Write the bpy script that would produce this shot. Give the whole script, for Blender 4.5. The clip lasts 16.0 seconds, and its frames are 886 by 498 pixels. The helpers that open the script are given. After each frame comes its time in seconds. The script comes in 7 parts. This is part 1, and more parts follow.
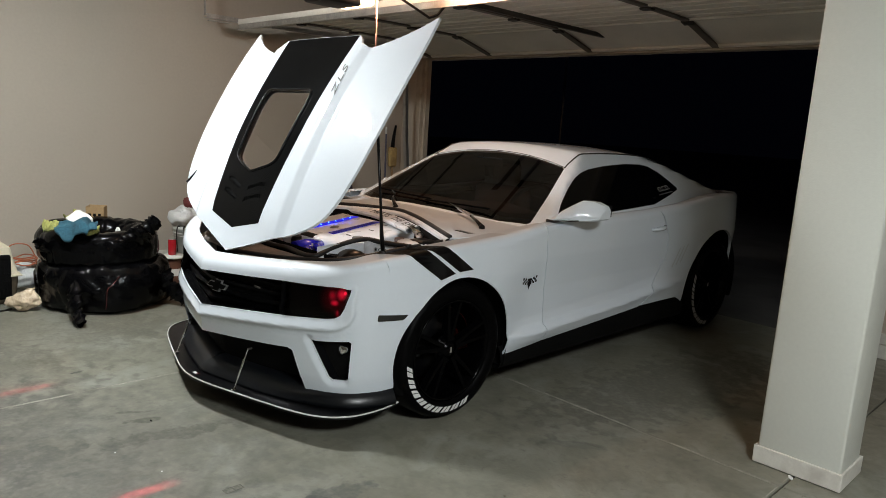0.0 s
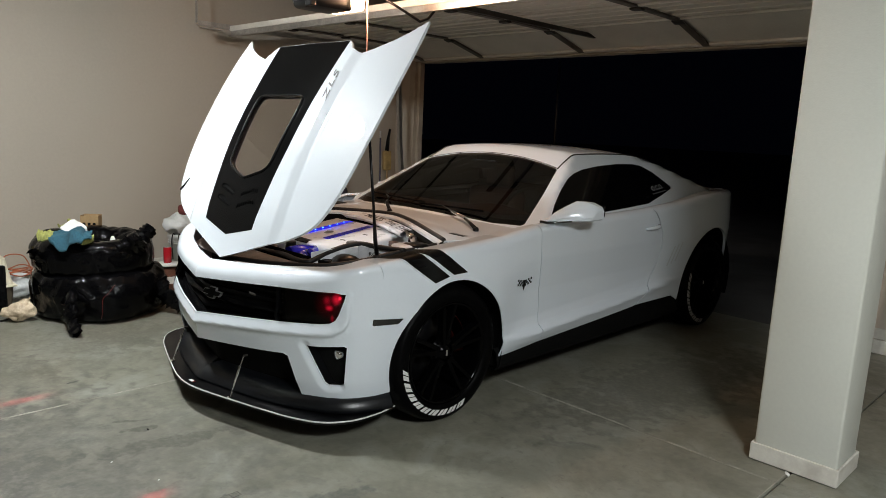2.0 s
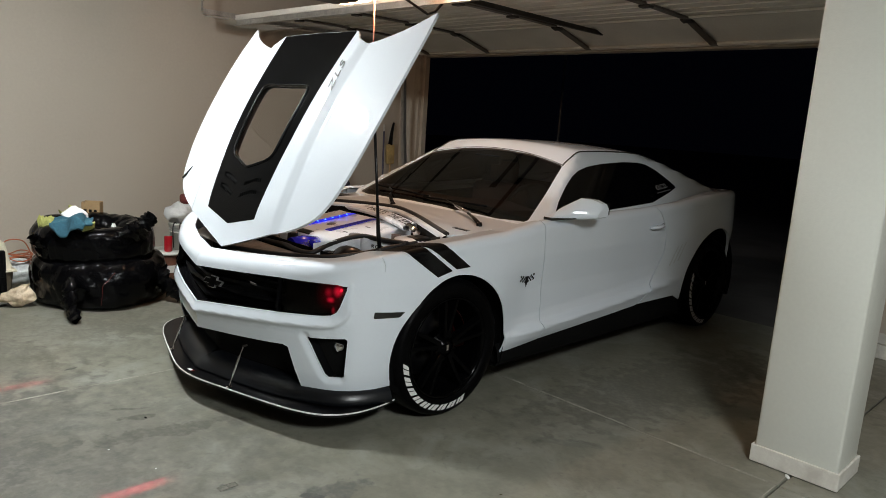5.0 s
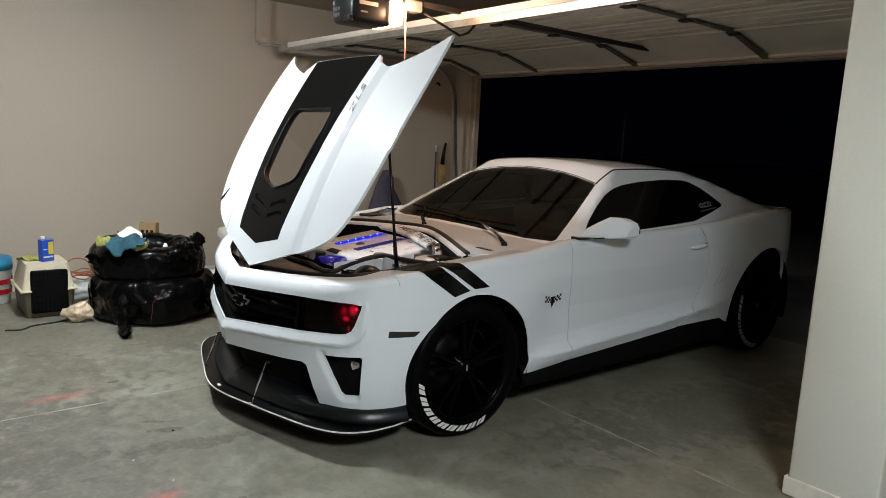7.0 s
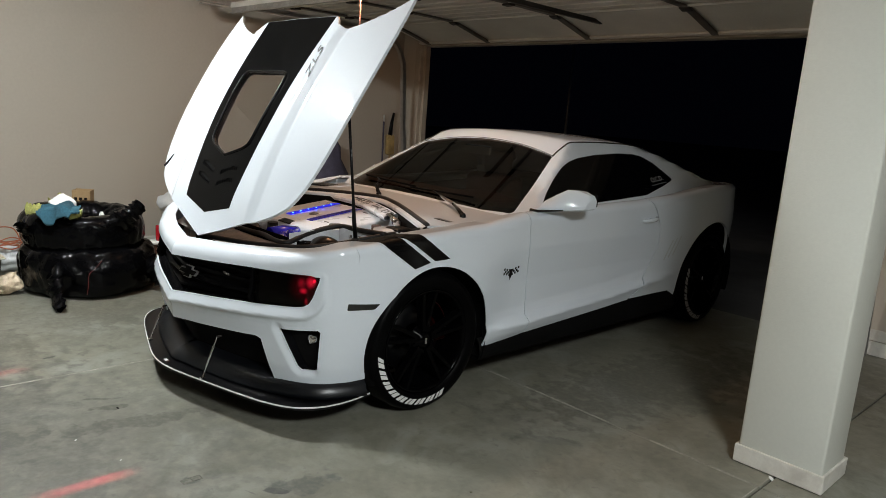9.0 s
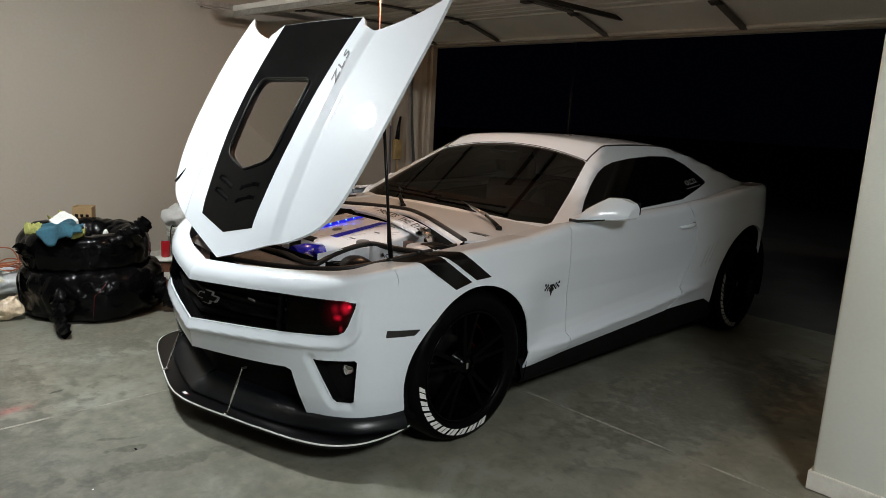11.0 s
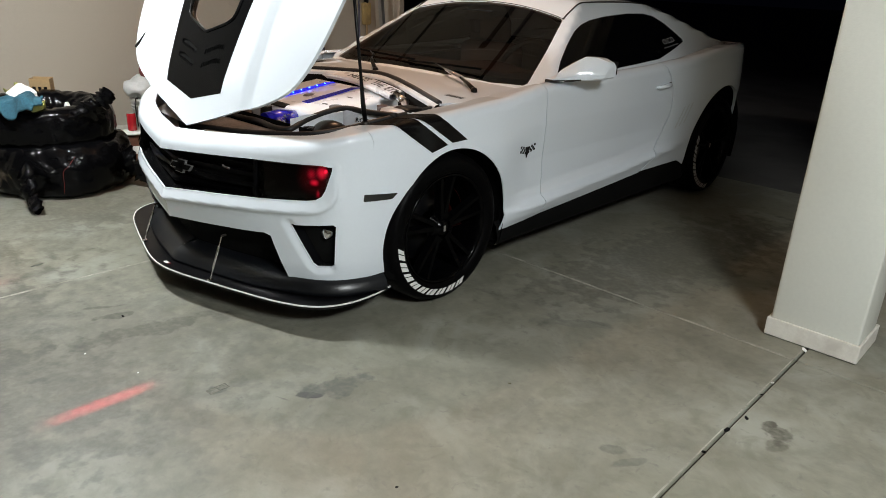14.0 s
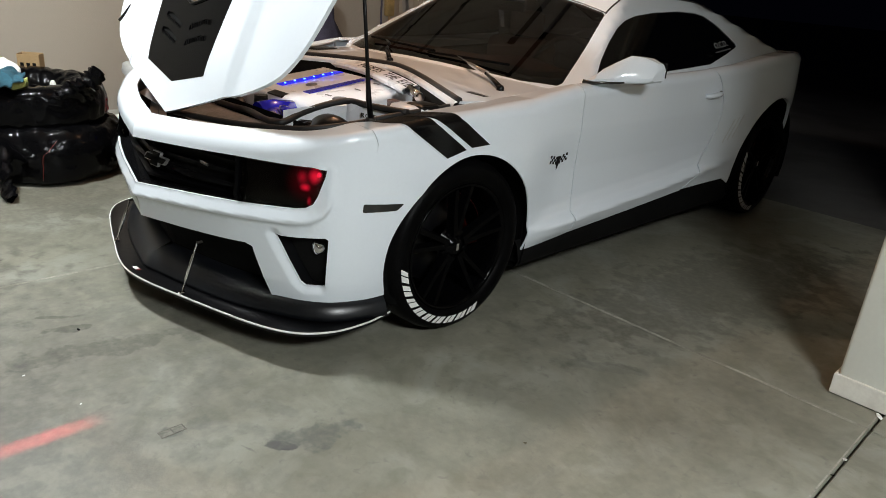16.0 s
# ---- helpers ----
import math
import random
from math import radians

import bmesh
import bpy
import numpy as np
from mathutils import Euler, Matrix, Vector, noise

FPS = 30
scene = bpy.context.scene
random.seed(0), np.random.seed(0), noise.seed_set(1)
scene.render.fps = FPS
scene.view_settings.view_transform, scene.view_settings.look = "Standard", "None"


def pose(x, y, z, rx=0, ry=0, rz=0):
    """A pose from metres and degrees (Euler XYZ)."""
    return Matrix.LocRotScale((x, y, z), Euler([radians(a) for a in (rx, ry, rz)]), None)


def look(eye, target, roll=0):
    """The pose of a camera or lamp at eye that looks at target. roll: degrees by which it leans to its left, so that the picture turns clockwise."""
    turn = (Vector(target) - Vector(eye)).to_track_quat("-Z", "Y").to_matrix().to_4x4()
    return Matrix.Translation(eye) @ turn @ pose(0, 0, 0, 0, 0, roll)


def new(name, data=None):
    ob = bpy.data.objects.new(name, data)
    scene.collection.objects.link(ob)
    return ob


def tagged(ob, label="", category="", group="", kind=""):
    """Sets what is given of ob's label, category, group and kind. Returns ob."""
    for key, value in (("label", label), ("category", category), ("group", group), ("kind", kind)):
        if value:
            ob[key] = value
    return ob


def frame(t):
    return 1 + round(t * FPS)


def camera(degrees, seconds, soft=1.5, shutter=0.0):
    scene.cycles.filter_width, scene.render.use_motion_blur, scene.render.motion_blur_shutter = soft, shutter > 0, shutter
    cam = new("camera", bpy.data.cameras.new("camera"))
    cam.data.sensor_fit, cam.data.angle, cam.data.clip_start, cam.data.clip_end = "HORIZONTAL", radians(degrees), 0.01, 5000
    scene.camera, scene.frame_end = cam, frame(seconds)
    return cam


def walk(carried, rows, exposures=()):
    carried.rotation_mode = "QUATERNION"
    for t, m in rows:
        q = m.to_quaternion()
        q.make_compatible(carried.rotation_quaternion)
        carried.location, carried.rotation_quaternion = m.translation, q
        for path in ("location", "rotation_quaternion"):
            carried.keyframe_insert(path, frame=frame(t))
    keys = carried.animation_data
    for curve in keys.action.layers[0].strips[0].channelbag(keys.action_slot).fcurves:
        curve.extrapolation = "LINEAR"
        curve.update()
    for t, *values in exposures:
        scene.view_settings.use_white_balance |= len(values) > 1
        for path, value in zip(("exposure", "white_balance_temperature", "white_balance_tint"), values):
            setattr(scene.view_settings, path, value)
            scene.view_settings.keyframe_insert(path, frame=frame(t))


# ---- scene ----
cam = camera(65.4, 16.0, soft=0.8)
PATH = [
    (0, (3.233, -2.38, 1.459), (1.831, -0.997, 1.106), 3.6),
    (0.5, (3.236, -2.379, 1.461), (1.848, -0.977, 1.134), 4.1),
    (1, (3.258, -2.38, 1.466), (1.856, -0.991, 1.14), 3.8),
    (1.5, (3.248, -2.378, 1.461), (1.855, -0.98, 1.137), 3.3),
    (2, (3.249, -2.37, 1.465), (1.851, -0.982, 1.119), 2.6),
    (2.5, (3.24, -2.364, 1.468), (1.846, -0.976, 1.106), 3.0),
    (3, (3.254, -2.348, 1.473), (1.868, -0.966, 1.066), 1.9),
    (5.3, (3.223, -2.373, 1.45), (1.834, -0.978, 1.099), 4.3),
    (5.5, (3.236, -2.377, 1.451), (1.859, -0.968, 1.106), 4.2),
    (6, (3.299, -2.338, 1.454), (1.937, -0.911, 1.126), 3.6),
    (6.5, (3.351, -2.246, 1.465), (1.942, -0.858, 1.173), 4.9),
    (7, (3.402, -2.164, 1.469), (1.857, -0.934, 1.154), 2.9),
    (7.5, (3.445, -2.165, 1.46), (1.923, -0.918, 1.103), 2.6),
    (8, (3.443, -2.179, 1.462), (1.967, -0.877, 1.104), 2.2),
    (8.5, (3.387, -2.183, 1.449), (1.929, -0.867, 1.071), 4.7),
    (8.7, (3.345, -2.197, 1.442), (1.92, -0.846, 1.066), 4.6),
    (10.8, (2.977, -2.153, 1.473), (1.563, -0.797, 1.069), 3.0),
    (11, (2.948, -2.17, 1.462), (1.543, -0.798, 1.081), 3.0),
    (11.5, (2.957, -2.241, 1.462), (1.6, -0.845, 1.003), 1.4),
    (12, (2.956, -2.285, 1.451), (1.611, -0.875, 1.0), 2.5),
    (12.5, (2.949, -2.338, 1.452), (1.65, -0.884, 1.008), 1.1),
    (13, (2.945, -2.336, 1.436), (1.617, -0.926, 0.936), 1.2),
    (13.5, (2.908, -2.296, 1.417), (1.633, -0.891, 0.783), 1.6),
    (14, (2.966, -2.192, 1.418), (1.693, -0.83, 0.693), 2.4),
    (14.5, (2.927, -2.085, 1.397), (1.612, -0.78, 0.642), 2.3),
    (15, (2.903, -2.016, 1.385), (1.542, -0.751, 0.643), 1.5),
    (15.5, (2.844, -1.974, 1.371), (1.504, -0.676, 0.65), 3.4),
    (16, (2.665, -1.857, 1.332), (1.36, -0.527, 0.606), 5.0),
]
walk(cam, [(t, look(eye, target, roll)) for t, eye, target, roll in PATH], exposures=[(0, -0.1), (8.5, -0.12), (11, -0.21), (12.5, -0.2), (13.3, -0.1), (14.2, 0.27), (16, 0.24)])

# ---- world and lights ----
world = bpy.data.worlds.new("night")
scene.world = world
world.use_nodes = True
world.node_tree.nodes["Background"].inputs[0].default_value = (0.35, 0.42, 1.0, 1)
world.node_tree.nodes["Background"].inputs[1].default_value = 0.0012


def lamp(name, kind, energy, colour, m, size=0.1, **more):
    data = bpy.data.lights.new(name, kind)
    data.energy, data.color = energy, colour
    if kind == "AREA":
        data.shape, data.size, data.size_y = "RECTANGLE", size, more.get("size_y", size)
    elif kind == "SPOT":
        data.spot_size, data.spot_blend, data.shadow_soft_size = radians(more["cone"]), more.get("blend", 0.3), size
    else:
        data.shadow_soft_size = size
    ob = new(name, data)
    ob.matrix_world = m
    return ob


CEILING_Z = 2.74
LAMP_COLOUR = (0.93, 0.975, 0.98)
FIXTURES = [(-0.85, -1.40, 405.0, 0.32), (4.30, -1.62, 102.0, 0.86)]
lamp("opener_bulb", "POINT", 33, (1.0, 0.58, 0.34), pose(-0.17, 0.36, 2.22), 0.04)
# two red parking lasers on the opener
for aim in ((0.73, -1.50, 0.0), (-0.59, -1.56, 0.0)):
    eye = Vector((-0.30, -0.165, 2.125))
    back = (eye - Vector(aim)).normalized()
    long = (Vector((0, 1, 0)) - back * back.y).normalized()
    turn = Matrix((long.cross(back), long, back)).transposed().to_4x4()
    lamp("parking_laser", "SPOT", 2300, (1.0, 0.02, 0.08), Matrix.Translation(eye) @ turn @ Matrix.Diagonal((0.055, 1, 1, 1)), 0.03, cone=8.6, blend=0.9)


# ---- materials ----
def material(name, colour, rough=0.5, metal=0.0, vary=0.06, scale=8.0, fine=90.0, bump=0.0, bump_scale=60.0, coat=0.0, stain=None, stain_scale=1.5, by_object=0.0, spec=0.5):
    """A surface with two scales of colour variation, uneven gloss and fine relief."""
    m = bpy.data.materials.new(name)
    m.use_nodes = True
    nt = m.node_tree
    n, link = nt.nodes, nt.links.new
    b = n["Principled BSDF"]
    b.inputs["Metallic"].default_value = metal
    b.inputs["Coat Weight"].default_value = coat
    b.inputs["Coat Roughness"].default_value = 0.015
    b.inputs["Specular IOR Level"].default_value = spec
    tc = n.new("ShaderNodeTexCoord")
    big, small = n.new("ShaderNodeTexNoise"), n.new("ShaderNodeTexNoise")
    for t, s in ((big, scale), (small, fine)):
        t.inputs["Scale"].default_value, t.inputs["Detail"].default_value = s, 5
        link(tc.outputs["Object"], t.inputs["Vector"])
    add = n.new("ShaderNodeMath")
    add.operation = "MULTIPLY_ADD"
    add.inputs[1].default_value = 0.4
    link(small.outputs["Fac"], add.inputs[0])
    half = n.new("ShaderNodeMath")
    half.operation = "MULTIPLY"
    half.inputs[1].default_value = 0.6
    link(big.outputs["Fac"], half.inputs[0])
    link(half.outputs[0], add.inputs[2])
    ramp = n.new("ShaderNodeValToRGB")
    lo, hi = [max(0, c * (1 - 2.2 * vary)) for c in colour], [min(1, c * (1 + 2.2 * vary)) for c in colour]
    ramp.color_ramp.elements[0].position, ramp.color_ramp.elements[1].position = 0.3, 0.7
    ramp.color_ramp.elements[0].color, ramp.color_ramp.elements[1].color = (*lo, 1), (*hi, 1)
    link(add.outputs[0], ramp.inputs[0])
    out = ramp.outputs["Color"]
    if stain:
        sn = n.new("ShaderNodeTexNoise")
        sn.inputs["Scale"].default_value, sn.inputs["Detail"].default_value, sn.inputs["Roughness"].default_value = stain_scale, 7, 0.62
        link(tc.outputs["Object"], sn.inputs["Vector"])
        sr = n.new("ShaderNodeValToRGB")
        sr.color_ramp.elements[0].position, sr.color_ramp.elements[1].position = 0.46, 0.70
        link(sn.outputs["Fac"], sr.inputs[0])
        mix = n.new("ShaderNodeMix")
        mix.data_type = "RGBA"
        link(sr.outputs["Color"], mix.inputs[0])
        link(out, mix.inputs[6])
        mix.inputs[7].default_value = (*stain, 1)
        out = mix.outputs[2]
    if by_object:
        info, hsv = n.new("ShaderNodeObjectInfo"), n.new("ShaderNodeHueSaturation")
        mr = n.new("ShaderNodeMapRange")
        mr.inputs[3].default_value, mr.inputs[4].default_value = 1 - by_object, 1 + by_object
        link(info.outputs["Random"], mr.inputs[0])
        link(mr.outputs[0], hsv.inputs["Value"])
        link(out, hsv.inputs["Color"])
        out = hsv.outputs["Color"]
    link(out, b.inputs["Base Color"])
    rr = n.new("ShaderNodeMapRange")
    rr.inputs[3].default_value, rr.inputs[4].default_value = max(0.02, rough * 0.8), min(1, rough * 1.2)
    link(big.outputs["Fac"], rr.inputs[0])
    link(rr.outputs[0], b.inputs["Roughness"])
    if bump:
        bn = n.new("ShaderNodeTexNoise")
        bn.inputs["Scale"].default_value, bn.inputs["Detail"].default_value = bump_scale, 4
        link(tc.outputs["Object"], bn.inputs["Vector"])
        bp = n.new("ShaderNodeBump")
        bp.inputs["Strength"].default_value, bp.inputs["Distance"].default_value = bump, 0.01
        link(bn.outputs["Fac"], bp.inputs["Height"])
        link(bp.outputs[0], b.inputs["Normal"])
    return m


def glass(name, colour, rough=0.02, alpha=None, transmission=1.0):
    m = bpy.data.materials.new(name)
    m.use_nodes = True
    b = m.node_tree.nodes["Principled BSDF"]
    b.inputs["Base Color"].default_value = (*colour, 1)
    b.inputs["Roughness"].default_value, b.inputs["IOR"].default_value = rough, 1.45
    b.inputs["Transmission Weight"].default_value = transmission
    return m


def pane(name, tint, gloss=1.0):
    """A thin sheet of glass: clear or tinted, with a mirror film that grows at grazing angles."""
    m = bpy.data.materials.new(name)
    m.use_nodes = True
    nt = m.node_tree
    n, link = nt.nodes, nt.links.new
    n.remove(n["Principled BSDF"])
    clear, shine, mix, fres = n.new("ShaderNodeBsdfTransparent"), n.new("ShaderNodeBsdfGlossy"), n.new("ShaderNodeMixShader"), n.new("ShaderNodeFresnel")
    clear.inputs[0].default_value = (*tint, 1)
    shine.inputs["Roughness"].default_value = 0.015
    shine.inputs["Color"].default_value = (gloss, gloss, gloss, 1)
    fres.inputs["IOR"].default_value = 1.5
    link(fres.outputs[0], mix.inputs[0])
    link(clear.outputs[0], mix.inputs[1])
    link(shine.outputs[0], mix.inputs[2])
    link(mix.outputs[0], n["Material Output"].inputs["Surface"])
    return m


def glow(name, colour, strength):
    m = bpy.data.materials.new(name)
    m.use_nodes = True
    b = m.node_tree.nodes["Principled BSDF"]
    b.inputs["Base Color"].default_value = (*colour, 1)
    b.inputs["Emission Color"].default_value = (*colour, 1)
    b.inputs["Emission Strength"].default_value = strength
    return m


WHITE = material("white_car_paint", (0.735, 0.79, 0.85), 0.5, vary=0.008, coat=1.0, scale=2.0, spec=0.2)
SATIN_BLACK = material("satin_black", (0.003, 0.003, 0.0036), 0.30, spec=0.24, vary=0.2, bump=0.05)
HOOD_BLACK = material("carbon_black", (0.003, 0.0032, 0.0036), 0.18, spec=0.05, vary=0.15, fine=400, bump=0.04, bump_scale=350)
GLOSS_BLACK = material("gloss_black", (0.008, 0.008, 0.009), 0.09, vary=0.2, coat=0.6)
GRILLE_BLACK = material("grille_black", (0.003, 0.003, 0.0033), 0.22, spec=0.2, vary=0.2)
DEEP_BLACK = material("shadowed_black_plastic", (0.003, 0.003, 0.003), 0.8, spec=0.1, vary=0.3)
RUBBER = material("tyre_rubber", (0.0015, 0.0015, 0.0017), 0.40, spec=0.05, vary=0.25, bump=0.15, bump_scale=120)
SEAL = material("weatherstrip_rubber", (0.012, 0.011, 0.011), 0.55, vary=0.2)
RIM = material("black_wheel", (0.0012, 0.0012, 0.0014), 0.15, vary=0.2, spec=0.07)
CHROME = material("chrome", (0.75, 0.75, 0.76), 0.12, 1.0, vary=0.04)
STEEL = material("galvanised_steel", (0.46, 0.45, 0.43), 0.42, 0.85, vary=0.12, scale=14, bump=0.08)
DARK_STEEL = material("dark_steel", (0.05, 0.045, 0.04), 0.45, 0.6, vary=0.2)
VINYL_WHITE = material("white_vinyl", (0.72, 0.72, 0.70), 0.45, vary=0.03)
VINYL_BLACK = material("black_vinyl", (0.003, 0.003, 0.0034), 0.14, spec=0.22, vary=0.15)
VINYL_GREY = material("dark_grey_vinyl", (0.10, 0.10, 0.105), 0.4, vary=0.1)
RED_CALIPER = material("red_caliper", (0.10, 0.006, 0.005), 0.35, vary=0.1)
ENGINE_WHITE = material("engine_cover_white", (0.78, 0.80, 0.84), 0.28, vary=0.02, coat=0.6)
BLUE = material("blue_paint", (0.012, 0.012, 0.45), 0.22, vary=0.08, coat=0.7)
TINT = pane("tinted_glass", (0.24, 0.19, 0.155))
DARK_TINT = material("dark_tinted_glass", (0.002, 0.002, 0.0022), 0.05, vary=0.1, spec=0.25)
CLEAR = pane("clear_glass", (0.86, 0.85, 0.84), 0.8)
SMOKE = pane("smoked_lens", (0.30, 0.28, 0.28))
LAMP_SMOKE = pane("smoked_headlight_lens", (0.36, 0.33, 0.32), 0.28)
BROWN_SEAT = material("tan_leather", (0.13, 0.068, 0.042), 0.55, vary=0.12, bump=0.1)
CEILING = material("painted_ceiling", (0.40, 0.355, 0.295), 0.85, vary=0.03, scale=1.5, fine=40, bump=0.15, bump_scale=90)
WALL = material("painted_drywall", (0.487, 0.430, 0.357), 0.75, vary=0.025, scale=1.2, fine=40, bump=0.12, bump_scale=140, stain=(0.485, 0.43, 0.355), stain_scale=0.8)
UNSEEN_DARK = material("dark_unseen_wall", (0.15, 0.138, 0.12), 0.85, vary=0.12, scale=2.0, fine=30, bump=0.1)
COLUMN = material("painted_column", (0.60, 0.605, 0.55), 0.7, vary=0.02, scale=2.0, fine=60, bump=0.10, bump_scale=130)
JAMB = material("painted_jamb", (0.46, 0.40, 0.32), 0.55, vary=0.06, scale=5, stain=(0.36, 0.30, 0.23), stain_scale=6)
TRIM = material("painted_trim", (0.66, 0.64, 0.58), 0.5, vary=0.04, scale=5, stain=(0.50, 0.47, 0.42), stain_scale=6)
CONCRETE = material("concrete_slab", (0.192, 0.187, 0.150), 0.5, vary=0.12, scale=5.0, fine=24, bump=0.10, bump_scale=70, stain=(0.165, 0.160, 0.120), stain_scale=1.15, by_object=0.03)
JOINT = material("joint_filler", (0.31, 0.30, 0.26), 0.8, vary=0.25, scale=9, stain=(0.19, 0.18, 0.15), stain_scale=5)
JOINT_DARK = material("dark_joint", (0.16, 0.15, 0.13), 0.85, vary=0.3, scale=18)


def stain_and_shade_marks(m, marks):
    """Oil and tyre marks with shapes of their own, and broad patches that paint shade: (x, y, half length, half width,
    turn, strength, colour).
    """
    nt = m.node_tree
    n, link = nt.nodes, nt.links.new
    b = n["Principled BSDF"]
    out = b.inputs["Base Color"].links[0].from_socket
    tc, wob = n.new("ShaderNodeTexCoord"), n.new("ShaderNodeTexNoise")
    wob.inputs["Scale"].default_value, wob.inputs["Detail"].default_value = 11, 7
    link(tc.outputs["Object"], wob.inputs["Vector"])
    grain = n.new("ShaderNodeTexNoise")
    grain.inputs["Scale"].default_value, grain.inputs["Detail"].default_value = 38, 4
    link(tc.outputs["Object"], grain.inputs["Vector"])
    for x, y, a, c, turn, strength, colour in marks:
        mp = n.new("ShaderNodeMapping")
        mp.vector_type = "TEXTURE"
        mp.inputs["Location"].default_value = (x, y, 0)
        mp.inputs["Rotation"].default_value = (0, 0, radians(turn))
        mp.inputs["Scale"].default_value = (a, c, 1)
        link(tc.outputs["Object"], mp.inputs["Vector"])
        ln = n.new("ShaderNodeVectorMath")
        ln.operation = "LENGTH"
        link(mp.outputs[0], ln.inputs[0])
        ad = n.new("ShaderNodeMath")
        ad.operation = "MULTIPLY_ADD"
        ad.inputs[1].default_value = 2.6
        link(wob.outputs["Fac"], ad.inputs[0])
        link(ln.outputs["Value"], ad.inputs[2])
        mr = n.new("ShaderNodeMapRange")
        mr.interpolation_type = "SMOOTHSTEP"
        mr.inputs[1].default_value, mr.inputs[2].default_value = 1.90, 2.25
        mr.inputs[3].default_value, mr.inputs[4].default_value = strength, 0.0
        link(ad.outputs[0], mr.inputs[0])
        mu = n.new("ShaderNodeMath")
        mu.operation = "MULTIPLY"
        gr = n.new("ShaderNodeMapRange")
        gr.inputs[1].default_value, gr.inputs[2].default_value, gr.inputs[3].default_value, gr.inputs[4].default_value = 0.3, 0.6, 0.45, 1.0
        link(grain.outputs["Fac"], gr.inputs[0])
        link(mr.outputs[0], mu.inputs[0])
        link(gr.outputs[0], mu.inputs[1])
        mix = n.new("ShaderNodeMix")
        mix.data_type = "RGBA"
        link(mu.outputs[0], mix.inputs[0])
        link(out, mix.inputs[6])
        mix.inputs[7].default_value = (*colour, 1)
        out = mix.outputs[2]
    link(out, b.inputs["Base Color"])




def clouds(m, scale, lo, hi, colour, strength, detail=6, rough=0.6):
    """Broad uneven patches of another tone."""
    nt = m.node_tree
    n, link = nt.nodes, nt.links.new
    b = n["Principled BSDF"]
    out = b.inputs["Base Color"].links[0].from_socket
    tc, cloud, mr, mix = n.new("ShaderNodeTexCoord"), n.new("ShaderNodeTexNoise"), n.new("ShaderNodeMapRange"), n.new("ShaderNodeMix")
    cloud.inputs["Scale"].default_value, cloud.inputs["Detail"].default_value, cloud.inputs["Roughness"].default_value = scale, detail, rough
    cloud.inputs["Distortion"].default_value = 0.6
    link(tc.outputs["Object"], cloud.inputs["Vector"])
    mr.inputs[1].default_value, mr.inputs[2].default_value, mr.inputs[4].default_value = lo, hi, strength
    link(cloud.outputs["Fac"], mr.inputs[0])
    mix.data_type = "RGBA"
    link(mr.outputs[0], mix.inputs[0])
    link(out, mix.inputs[6])
    mix.inputs[7].default_value = (*colour, 1)
    link(mix.outputs[2], b.inputs["Base Color"])


